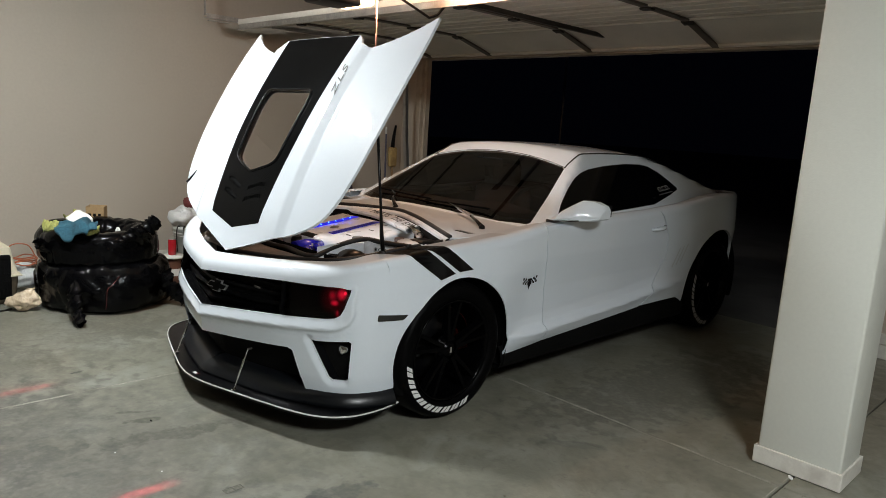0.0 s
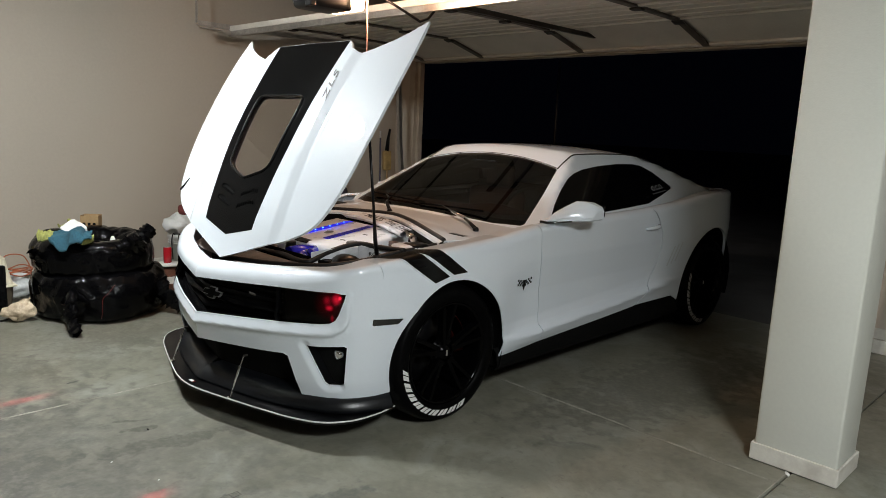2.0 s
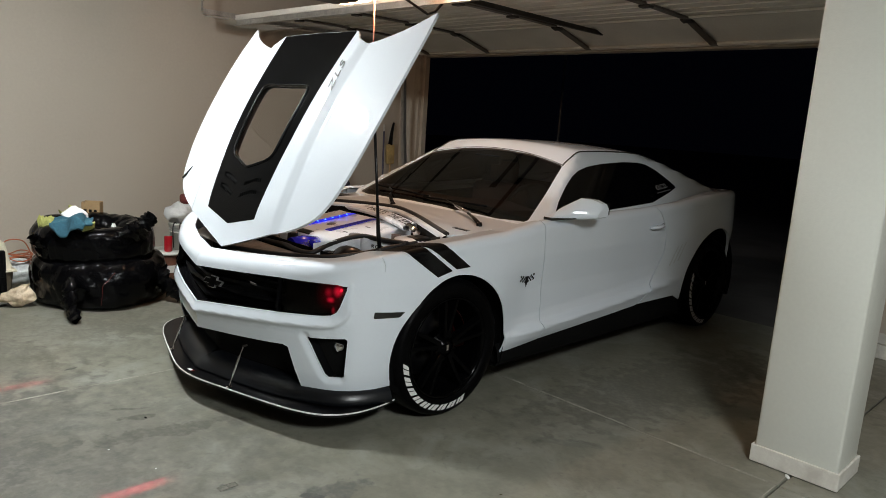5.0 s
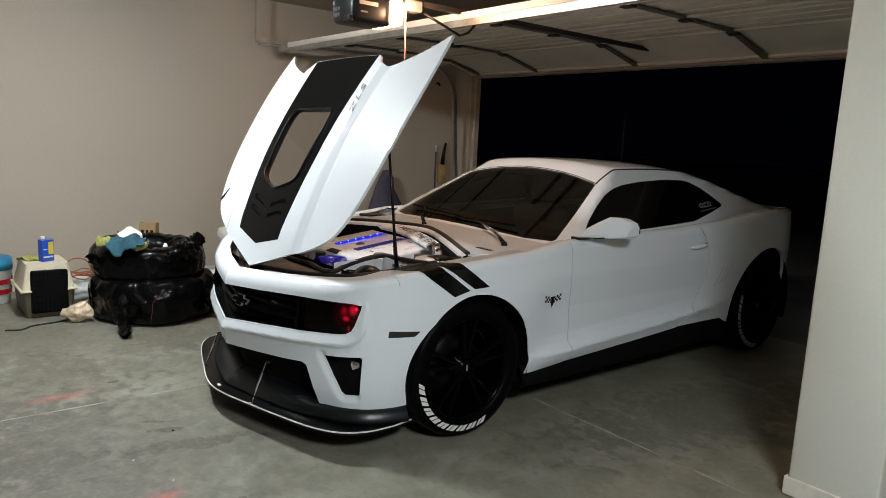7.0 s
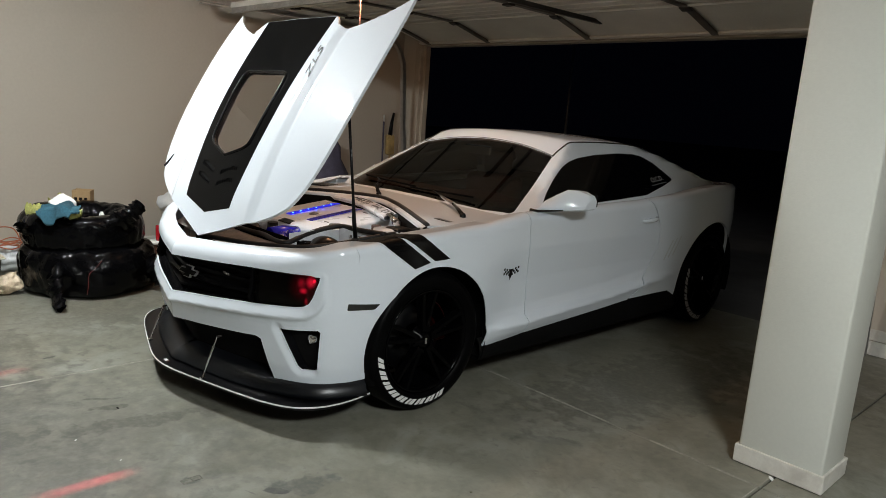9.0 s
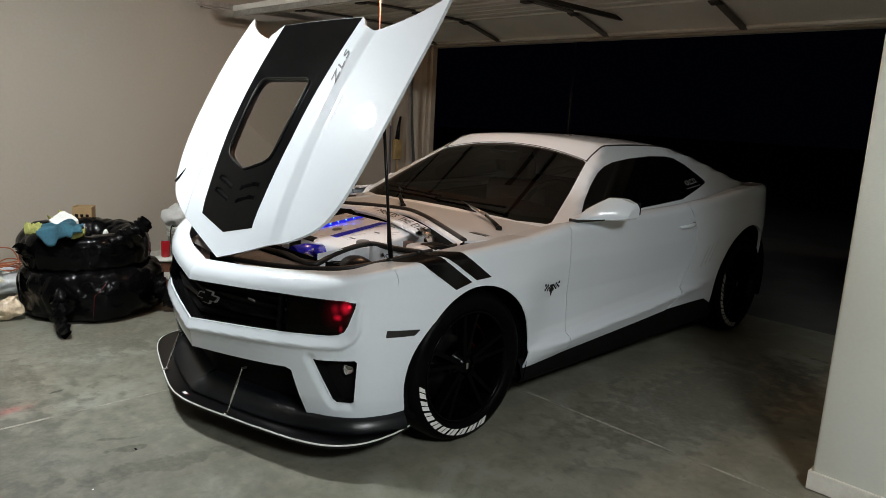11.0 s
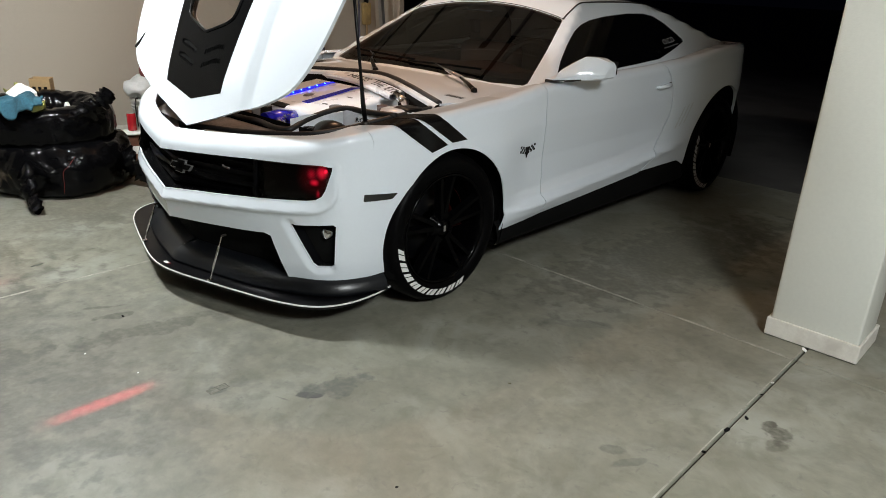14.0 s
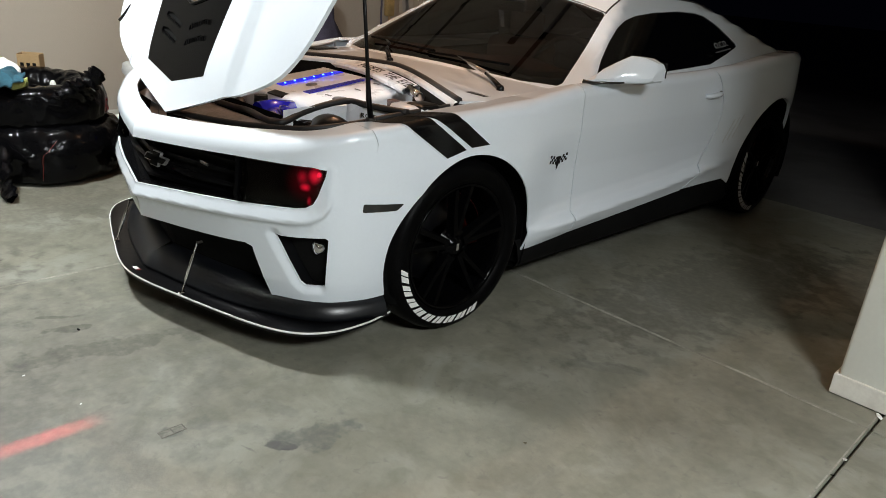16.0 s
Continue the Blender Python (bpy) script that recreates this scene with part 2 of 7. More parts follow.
clouds(CONCRETE, 2.3, 0.50, 0.68, (0.29, 0.292, 0.252), 0.7)
clouds(CONCRETE, 9.0, 0.52, 0.66, (0.14, 0.140, 0.104), 0.5)
clouds(CONCRETE, 26.0, 0.60, 0.74, (0.12, 0.115, 0.10), 0.5, 3)
OIL_AND_SHADE, RUBBER_AND_TONE = (0.065, 0.06, 0.045), (0.07, 0.07, 0.066)
# broad front left patches mix real oil stains with toning-down of the lamp's light
stain_and_shade_marks(CONCRETE, [
    (0.10, -1.20, 0.11, 0.035, 70, 0.8, OIL_AND_SHADE), (0.33, -1.10, 0.30, 0.07, 75, 0.55, OIL_AND_SHADE), (0.28, -1.36, 0.16, 0.06, 65, 0.5, OIL_AND_SHADE), (-0.02, -1.22, 0.07, 0.02, 60, 0.7, OIL_AND_SHADE),
    (0.915, -1.165, 0.045, 0.035, 30, 0.8, RUBBER_AND_TONE), (0.93, -1.10, 0.05, 0.05, 0, 0.35, RUBBER_AND_TONE), (1.185, -0.945, 0.06, 0.022, 45, 0.95, (0.045, 0.045, 0.042)), (1.20, -0.83, 0.17, 0.065, 80, 0.75, (0.085, 0.086, 0.08)),
    (1.12, -1.035, 0.05, 0.012, 20, 0.6, RUBBER_AND_TONE), (2.445, 0.085, 0.085, 0.05, -60, 0.9, OIL_AND_SHADE), (2.475, 0.02, 0.05, 0.045, -60, 0.6, OIL_AND_SHADE), (2.42, 0.13, 0.03, 0.03, 10, 0.9, OIL_AND_SHADE), (2.085, -0.42, 0.06, 0.03, 30, 0.5, RUBBER_AND_TONE), (2.175, -0.435, 0.08, 0.02, 60, 0.5, RUBBER_AND_TONE),
    # broad patches right of and behind the car paint its shade on the floor
    (-0.70, -1.27, 0.045, 0.012, 100, 0.95, (0.03, 0.03, 0.03)), (1.65, -0.1, 0.5, 0.25, 40, 0.08, OIL_AND_SHADE), (1.42, 1.45, 1.3, 0.42, 82, 0.5, OIL_AND_SHADE), (1.25, 0.35, 0.4, 0.18, 70, 0.2, OIL_AND_SHADE), (2.0, 2.3, 0.9, 0.5, 80, 0.4, OIL_AND_SHADE), (0.2, -1.75, 0.3, 0.2, 30, 0.25, RUBBER_AND_TONE), (0.9, -1.55, 0.35, 0.2, 60, 0.12, RUBBER_AND_TONE), (-1.2, -1.4, 0.4, 0.12, 20, 0.3, OIL_AND_SHADE), (-0.9, -1.75, 0.8, 0.6, 30, 0.30, OIL_AND_SHADE), (-0.1, -1.7, 0.45, 0.55, 60, 0.28, OIL_AND_SHADE), (0.55, -1.75, 0.6, 0.5, 20, 0.30, OIL_AND_SHADE), (0.25, -1.45, 1.1, 0.75, 15, 0.26, RUBBER_AND_TONE), (-0.5, -2.3, 1.2, 0.8, 40, 0.3, RUBBER_AND_TONE), (-1.6, -1.2, 1.0, 0.9, 0, 0.26, OIL_AND_SHADE), (-1.5, -0.6, 0.5, 0.8, 10, 0.3, OIL_AND_SHADE), (0.4, -2.1, 0.6, 0.3, 40, 0.22, OIL_AND_SHADE), (1.5, 0.25, 0.25, 0.04, 35, 0.3, RUBBER_AND_TONE), (1.35, -0.2, 0.2, 0.12, 60, 0.12, OIL_AND_SHADE),
])
DRIVE = material("driveway_concrete", (0.12, 0.115, 0.11), 0.8, vary=0.15, scale=2, stain=(0.08, 0.075, 0.07))
DOOR_PANEL = material("garage_door_steel", (0.72, 0.685, 0.62), 0.5, 0.0, vary=0.06, scale=3, bump=0.05, bump_scale=30)
OIL = material("oil_mark", (0.10, 0.09, 0.075), 0.5, vary=0.3, scale=14)
BAG = material("black_plastic_bag", (0.0022, 0.0022, 0.0026), 0.13, vary=0.2, bump=0.7, bump_scale=17, spec=0.13)


# ---- mesh helpers ----
def mesh_object(name, verts, faces, mat, parent=None, label="", smooth=False):
    me = bpy.data.meshes.new(name)
    me.from_pydata([tuple(v) for v in verts], [], [tuple(f) for f in faces])
    me.update()
    if smooth:
        for p in me.polygons:
            p.use_smooth = True
    if mat:
        me.materials.append(mat)
    ob = new(name, me)
    if parent:
        ob.parent = parent
    if label:
        ob["label"] = label
    return ob


def part(name, bm, mat, parent, label="", smooth=False, angle=None):
    me = bpy.data.meshes.new(name)
    bm.normal_update()
    if angle is not None:
        for f in bm.faces:
            f.smooth = True
        for e in bm.edges:
            if len(e.link_faces) == 2 and e.calc_face_angle(0) > radians(angle):
                e.smooth = False
    elif smooth:
        for f in bm.faces:
            f.smooth = True
    bm.to_mesh(me)
    bm.free()
    me.materials.append(mat)
    ob = new(name, me)
    if parent:
        ob.parent = parent
    if label:
        ob["label"] = label
    return ob


def empty(name, m=Matrix(), **tags):
    ob = new(name)
    ob.matrix_world = m
    return tagged(ob, **tags)


def box_bm(x0, x1, y0, y1, z0, z1, bevel=0.0, segments=1, m=None, bm=None):
    own = bmesh.new()
    bmesh.ops.create_cube(own, size=1)
    bmesh.ops.transform(own, matrix=Matrix.LocRotScale(((x0 + x1) / 2, (y0 + y1) / 2, (z0 + z1) / 2), None, (x1 - x0, y1 - y0, z1 - z0)), verts=own.verts)
    if bevel:
        bmesh.ops.bevel(own, geom=own.edges[:], offset=bevel, segments=segments, affect="EDGES", profile=0.5)
    if m is not None:
        bmesh.ops.transform(own, matrix=m, verts=own.verts)
    if bm is None:
        return own
    join(bm, own)
    return bm


def join(bm, other):
    made = {v: bm.verts.new(v.co) for v in other.verts}
    for f in other.faces:
        try:
            g = bm.faces.new([made[v] for v in f.verts])
            g.smooth = f.smooth
        except ValueError:
            pass
    other.free()
    return bm


def tube_bm(points, radius, sides=8, bm=None, caps=True):
    """A round tube along points; radius a number or one for each point."""
    bm = bm or bmesh.new()
    pts = [Vector(p) for p in points]
    rings, side = [], None
    for i, p in enumerate(pts):
        d = (pts[min(i + 1, len(pts) - 1)] - pts[max(i - 1, 0)]).normalized()
        if side is None:
            side = d.orthogonal().normalized()
        side = (side - d * side.dot(d)).normalized()
        up = d.cross(side)
        r = radius[i] if isinstance(radius, (list, tuple)) else radius
        rings.append([bm.verts.new(p + r * (math.cos(2 * math.pi * k / sides) * side + math.sin(2 * math.pi * k / sides) * up)) for k in range(sides)])
    for a, b in zip(rings, rings[1:]):
        for k in range(sides):
            f = bm.faces.new((a[k], a[(k + 1) % sides], b[(k + 1) % sides], b[k]))
            f.smooth = True
    if caps:
        bm.faces.new(rings[0][::-1])
        bm.faces.new(rings[-1])
    return bm


def lathe_bm(profile, sides=48, axis="z", bm=None, close=False):
    """Turns (radius, height) pairs round an axis."""
    bm = bm or bmesh.new()
    rings = []
    for r, h in profile:
        ring = []
        for k in range(sides):
            a = 2 * math.pi * k / sides
            c = (r * math.cos(a), r * math.sin(a), h) if axis == "z" else (h, r * math.cos(a), r * math.sin(a))
            ring.append(bm.verts.new(c))
        rings.append(ring)
    pairs = list(zip(rings, rings[1:])) + ([(rings[-1], rings[0])] if close else [])
    for a, b in pairs:
        for k in range(sides):
            f = bm.faces.new((a[k], a[(k + 1) % sides], b[(k + 1) % sides], b[k]))
            f.smooth = True
    return bm


def spline(points, n):
    """n points on a smooth curve through points (any dimension)."""
    p = np.array(points, float)
    p = np.vstack([2 * p[0] - p[1], p, 2 * p[-1] - p[-2]])
    out = []
    for q in np.linspace(0, len(points) - 1, n):
        i = min(int(q), len(points) - 2)
        t = q - i
        a, b, c, d = p[i:i + 4]
        out.append(0.5 * (2 * b + (c - a) * t + (2 * a - 5 * b + 4 * c - d) * t * t + (3 * b - a - 3 * c + d) * t ** 3))
    return np.array(out)


def densify(poly, step):
    out = []
    for (x0, y0), (x1, y1) in zip(poly, list(poly[1:]) + [poly[0]]):
        n = max(1, int(math.hypot(x1 - x0, y1 - y0) / step))
        out += [(x0 + (x1 - x0) * k / n, y0 + (y1 - y0) * k / n) for k in range(n)]
    return out


def inside(pts, poly):
    """Which of the points lie in the polygon."""
    pts, poly = np.asarray(pts, float), np.asarray(poly, float)
    x, y = pts[:, 0], pts[:, 1]
    hit = np.zeros(len(pts), bool)
    for (x0, y0), (x1, y1) in zip(poly, np.roll(poly, -1, 0)):
        if y0 != y1:
            hit ^= ((y0 > y) != (y1 > y)) & (x < (x1 - x0) * (y - y0) / (y1 - y0) + x0)
    return hit


def near_edge(pts, poly, gap):
    pts, poly = np.asarray(pts, float), np.asarray(poly, float)
    best = np.full(len(pts), 9e9)
    for a, b in zip(poly, np.roll(poly, -1, 0)):
        d = b - a
        t = np.clip(((pts - a) @ d) / max(d @ d, 1e-12), 0, 1)
        best = np.minimum(best, np.hypot(*(pts - a - t[:, None] * d).T))
    return best < gap


def rounded(poly, r, n=5):
    """The polygon with its corners rounded."""
    out = []
    for i, p in enumerate(poly):
        a, p, b = (np.array(q, float) for q in (poly[i - 1], p, poly[(i + 1) % len(poly)]))
        ra = min(r, 0.45 * np.linalg.norm(a - p), 0.45 * np.linalg.norm(b - p))
        s, e = p + (a - p) / max(np.linalg.norm(a - p), 1e-9) * ra, p + (b - p) / max(np.linalg.norm(b - p), 1e-9) * ra
        for t in np.linspace(0, 1, n):
            out.append(tuple((1 - t) ** 2 * s + 2 * t * (1 - t) * p + t * t * e))
    return out


from mathutils.geometry import delaunay_2d_cdt


def sheet(name, surface, outline, mat, parent, holes=(), step=0.04, thick=0.012, mirror=False, lift=0.0, label="", flip=False, e=8e-3, lines=()):
    """A panel cut from surface(u, v) -> Vector along an outline, with holes and a turned-in edge."""
    loops = [densify(outline, step * 0.6)] + [densify(h, step * 0.6) for h in holes]
    verts, edges = [], []
    for loop in loops:
        k = len(verts)
        verts += [Vector(p) for p in loop]
        edges += [(k + i, k + (i + 1) % len(loop)) for i in range(len(loop))]
    for line in lines:
        k = len(verts)
        verts += [Vector(p) for p in line]
        edges += [(k + i, k + i + 1) for i in range(len(line) - 1)]
    o = np.array(loops[0])
    (u0, v0), (u1, v1) = o.min(0), o.max(0)
    grid = np.array([(u, v) for u in np.arange(u0 + step / 2, u1, step) for v in np.arange(v0 + step / 2, v1, step)]).reshape(-1, 2)
    if len(grid):
        keep = inside(grid, o) & ~near_edge(grid, o, step * 0.45)
        for h in loops[1:]:
            keep &= ~inside(grid, h) & ~near_edge(grid, h, step * 0.45)
        for line in lines:
            keep &= ~near_edge(grid, list(line) + list(line[::-1]), step * 0.45)
        verts += [Vector(p) for p in grid[keep]]
    vs, _, fs, *_ = delaunay_2d_cdt(verts, edges, [], 0, 1e-6)
    flat = np.array([(v[0], v[1]) for v in vs])
    mid = np.array([flat[list(f)].mean(0) for f in fs])
    keep = inside(mid, o)
    for h in loops[1:]:
        keep &= ~inside(mid, h)
    fs = [f for f, k in zip(fs, keep) if k]
    place, normal = [], []
    for u, v in flat:
        p = surface(u, v)
        n = (surface(u + e, v) - surface(u - e, v)).cross(surface(u, v + e) - surface(u, v - e))
        n = n.normalized() * (-1 if flip else 1)
        place.append(p + n * lift)
        normal.append(n)
    count = {}
    for f in fs:
        for a, b in zip(f, (*f[1:], f[0])):
            count[(a, b)] = 1
    rim = [(a, b) for (a, b) in count if (b, a) not in count]
    pts, faces = list(place), [tuple(f) for f in fs]
    if flip:
        faces = [f[::-1] for f in faces]
    n_top = len(faces)
    used = {}
    for a, b in rim:
        for k in (a, b):
            if k not in used:
                used[k] = len(pts)
                pts += [place[k], place[k] - normal[k] * thick]
        q = (used[b], used[a], used[a] + 1, used[b] + 1)
        faces.append(q[::-1] if flip else q)
    if mirror:
        pts = [Vector((-p.x, p.y, p.z)) for p in pts]
        faces = [f[::-1] for f in faces]
    me = bpy.data.meshes.new(name)
    me.from_pydata(pts, [], faces)
    for i, p in enumerate(me.polygons):
        p.use_smooth = i < n_top
    # the top takes the surface's own normals, the turned-in edge keeps flat ones
    side = -1 if mirror else 1
    me.normals_split_custom_set_from_vertices([(side * n.x, n.y, n.z) for n in normal] + [(0, 0, 0)] * (len(pts) - len(normal)))
    me.materials.append(mat)
    ob = new(name, me)
    ob.parent = parent
    if label:
        ob["label"] = label
    return ob


def text_mesh(name, body, size, m, mat, parent, label="", depth=0.0008, shear=0.0, spacing=1.0, wide=1.0, bend=None):
    curve = bpy.data.curves.new(name, "FONT")
    curve.body, curve.size, curve.extrude, curve.shear, curve.space_character = body, size, depth, shear, spacing
    curve.align_x, curve.align_y = "CENTER", "CENTER"
    ob = bpy.data.objects.new(name, curve)
    scene.collection.objects.link(ob)
    bpy.context.view_layer.update()
    me = bpy.data.meshes.new_from_object(ob.evaluated_get(bpy.context.evaluated_depsgraph_get()))
    bpy.data.objects.remove(ob)
    me.transform(Matrix.Diagonal((wide, 1, 1, 1)))
    if bend:
        for v in me.vertices:
            v.co = bend(v.co)
    else:
        me.transform(m)
    me.materials.clear()
    me.materials.append(mat)
    ob = new(name, me)
    ob.parent = parent
    if label:
        ob["label"] = label
    return ob


def smooth_step(a, b, x):
    t = min(max((x - a) / (b - a), 0), 1)
    return t * t * (3 - 2 * t)


def arc(cx, cy, r, a0, a1, n, ry=None):
    return [(cx + r * math.cos(radians(a0 + (a1 - a0) * k / (n - 1))), cy + (ry or r) * math.sin(radians(a0 + (a1 - a0) * k / (n - 1)))) for k in range(n)]


# ---- setting: garage shell ----
LEFT_X, RIGHT_X, FRONT_Y, BACK_Y = -3.35, 7.4, 3.27, -5.4
DOOR_X0, DOOR_X1, DOOR_Z = -2.975, 1.97, 2.205
BAY_Y = 3.08
WALL_T = 0.16


def structure(name, bm, mat, label, category):
    return tagged(part(name, bm, mat, None), label, category, kind="structure")


ground = structure("ground", box_bm(-60, 60, FRONT_Y + 0.02, 90, -0.35, -0.02), DRIVE, "dark concrete driveway outside the open garage door", "ground")
floor = empty("floor", label="stained grey concrete garage floor in joined slabs", category="floor", kind="structure")
part("floor_base", box_bm(LEFT_X - WALL_T, RIGHT_X + WALL_T, BACK_Y - WALL_T, FRONT_Y + WALL_T, -0.2, -0.022), JOINT_DARK, floor)
X_CUTS, Y_CUTS = [LEFT_X, -0.405, 2.322, RIGHT_X], [BACK_Y, 0.68, FRONT_Y + 0.14]
for i in range(3):
    for j in range(2):
        part("slab", box_bm(X_CUTS[i] + 0.004, X_CUTS[i + 1] - 0.004, Y_CUTS[j] + 0.004, Y_CUTS[j + 1] - 0.004, -0.02, 0.0, 0.004), CONCRETE, floor)
part("joint_filler", box_bm(LEFT_X, 2.31, 0.673, 0.687, -0.02, 0.0006), JOINT, floor, "light dusty filler in a floor joint")
part("joint_filler", box_bm(-0.412, -0.398, BACK_Y, 0.67, -0.02, 0.0006), JOINT, floor, "light dusty filler in a floor joint")
part("joint_filler", box_bm(2.3085, 2.3135, BACK_Y, 0.82, -0.004, 0.0008), JOINT, floor, "light dusty edge of a floor joint")
BROWN_CRUMB = material("brown_crumb", (0.10, 0.085, 0.05), 0.9, vary=0.2)
for y, x, r, mat in ((0.30, 2.322, 0.006, DEEP_BLACK), (-0.02, 2.324, 0.009, DEEP_BLACK), (0.10, 2.345, 0.008, DEEP_BLACK), (-0.20, 2.320, 0.007, DEEP_BLACK), (0.80, 2.318, 0.012, VINYL_WHITE), (0.42, 2.320, 0.008, VINYL_WHITE), (-0.75, 2.321, 0.007, DEEP_BLACK), (-1.42, 0.35, 0.0035, VINYL_WHITE), (-1.33, 0.62, 0.003, VINYL_WHITE), (-1.05, 1.75, 0.005, DEEP_BLACK), (-1.18, 0.13, 0.006, DEEP_BLACK), (-0.35, 1.62, 0.006, BROWN_CRUMB)):
    bm = bmesh.new()
    bmesh.ops.create_icosphere(bm, subdivisions=1, radius=1)
    bmesh.ops.transform(bm, matrix=Matrix.LocRotScale((x, y, 0.001), Euler((0.3, 0.2, 9 * y)), (r, r * 1.6, r * 0.35)), verts=bm.verts)
    part("crumb", bm, mat, floor)

structure("wall_west", box_bm(LEFT_X - WALL_T, LEFT_X, BACK_Y - WALL_T, FRONT_Y + WALL_T, 0, CEILING_Z), WALL, "beige painted drywall beside the car", "wall")
# south and east walls stay out of view; their dark colour holds bounced light down
structure("wall_south", box_bm(LEFT_X, RIGHT_X, BACK_Y - WALL_T, BACK_Y, 0, CEILING_Z), UNSEEN_DARK, "unseen garage rear wall, coloured dark to cut bounced light", "wall")
structure("wall_east", box_bm(RIGHT_X, RIGHT_X + WALL_T, BACK_Y - WALL_T, FRONT_Y + WALL_T, 0, CEILING_Z), UNSEEN_DARK, "unseen garage side wall, coloured dark to cut bounced light", "wall")
bm = box_bm(LEFT_X, DOOR_X0 - 0.14, FRONT_Y, FRONT_Y + WALL_T, 0, CEILING_Z)
box_bm(DOOR_X0 - 0.14, DOOR_X1, FRONT_Y, FRONT_Y + WALL_T, DOOR_Z + 0.03, CEILING_Z, bm=bm)
box_bm(DOOR_X1, 2.29, FRONT_Y, FRONT_Y + WALL_T, 0, CEILING_Z, bm=bm)
box_bm(2.29, RIGHT_X, BAY_Y, FRONT_Y + WALL_T, 0, CEILING_Z, bm=bm)
structure("wall_north", bm, WALL, "beige front wall round the open garage doorway", "wall")
structure("ceiling", box_bm(LEFT_X - WALL_T, RIGHT_X + WALL_T, BACK_Y - WALL_T, FRONT_Y + WALL_T, CEILING_Z, CEILING_Z + 0.12), CEILING, "beige drywall garage ceiling", "ceiling")
# wooden jamb and head of the doorway
jamb = empty("trim", pose(0, 0, 0), label="beige painted wooden jamb of the open garage doorway", category="door frame", kind="structure")
part("jamb_board", box_bm(DOOR_X0 - 0.14, DOOR_X0 - 0.045, FRONT_Y - 0.012, FRONT_Y + 0.08, 0, DOOR_Z + 0.03, 0.004), JAMB, jamb)
part("jamb_board", box_bm(DOOR_X0 - 0.045, DOOR_X0, FRONT_Y + 0.03, FRONT_Y + 0.10, 0, DOOR_Z + 0.03, 0.004), JAMB, jamb)
part("head_board", box_bm(DOOR_X0 - 0.045, DOOR_X1, FRONT_Y + 0.03, FRONT_Y + WALL_T + 0.02, DOOR_Z, DOOR_Z + 0.03, 0.004), JAMB, jamb)

# column between the two bays
COL_X0, COL_X1, COL_Y0, COL_Y1 = 2.147, 2.500, 0.832, 1.11
column = empty("column", pose(COL_X0, COL_Y0, 0), label="square beige painted column standing between the garage bays", category="column", kind="structure")
sh = bmesh.new()
box_bm(0, COL_X1 - COL_X0, 0, COL_Y1 - COL_Y0, 0.0, CEILING_Z, 0.012, 3, bm=sh)
part("shaft", sh, COLUMN, column, angle=40)
w, d = COL_X1 - COL_X0, COL_Y1 - COL_Y0
for name, a in (("front", (-0.012, w + 0.012, -0.012, 0.0)), ("side", (w, w + 0.012, 0.0, d)), ("side", (-0.012, 0.0, 0.0, d)), ("back", (-0.012, w + 0.012, d, d + 0.012))):
    part("baseboard", box_bm(*a, 0.004, 0.086, 0.004, 2), TRIM, column, "scuffed painted baseboard")
for x0, x1, y0, y1 in ((DOOR_X1 + 0.02, 2.29, FRONT_Y - 0.014, FRONT_Y), (2.276, RIGHT_X, BAY_Y - 0.014, BAY_Y), (2.276, 2.29, BAY_Y, FRONT_Y - 0.014), (LEFT_X, LEFT_X + 0.014, BACK_Y, FRONT_Y)):
    structure("baseboard", box_bm(x0, x1, y0, y1, 0, 0.10, 0.003), TRIM, "painted baseboard along the garage wall", "baseboard")
for x0, x1, y0, y1 in ((DOOR_X1 + 0.02, 2.278, FRONT_Y - 0.010, FRONT_Y), (2.279, RIGHT_X, BAY_Y - 0.010, BAY_Y)):
    structure("baseboard", box_bm(x0, x1, y0, y1, 0.106, 0.185, 0.003), TRIM, "painted upper baseboard above the curb", "baseboard")

# ---- overhead door, tracks and opener ----
STILE = material("brown_steel_stile", (0.13, 0.112, 0.095), 0.5, 0.2, vary=0.2)
door = empty("garage_door", pose(0, 0.83, 2.37), label="open sectional steel garage door lying under the ceiling", category="garage door")


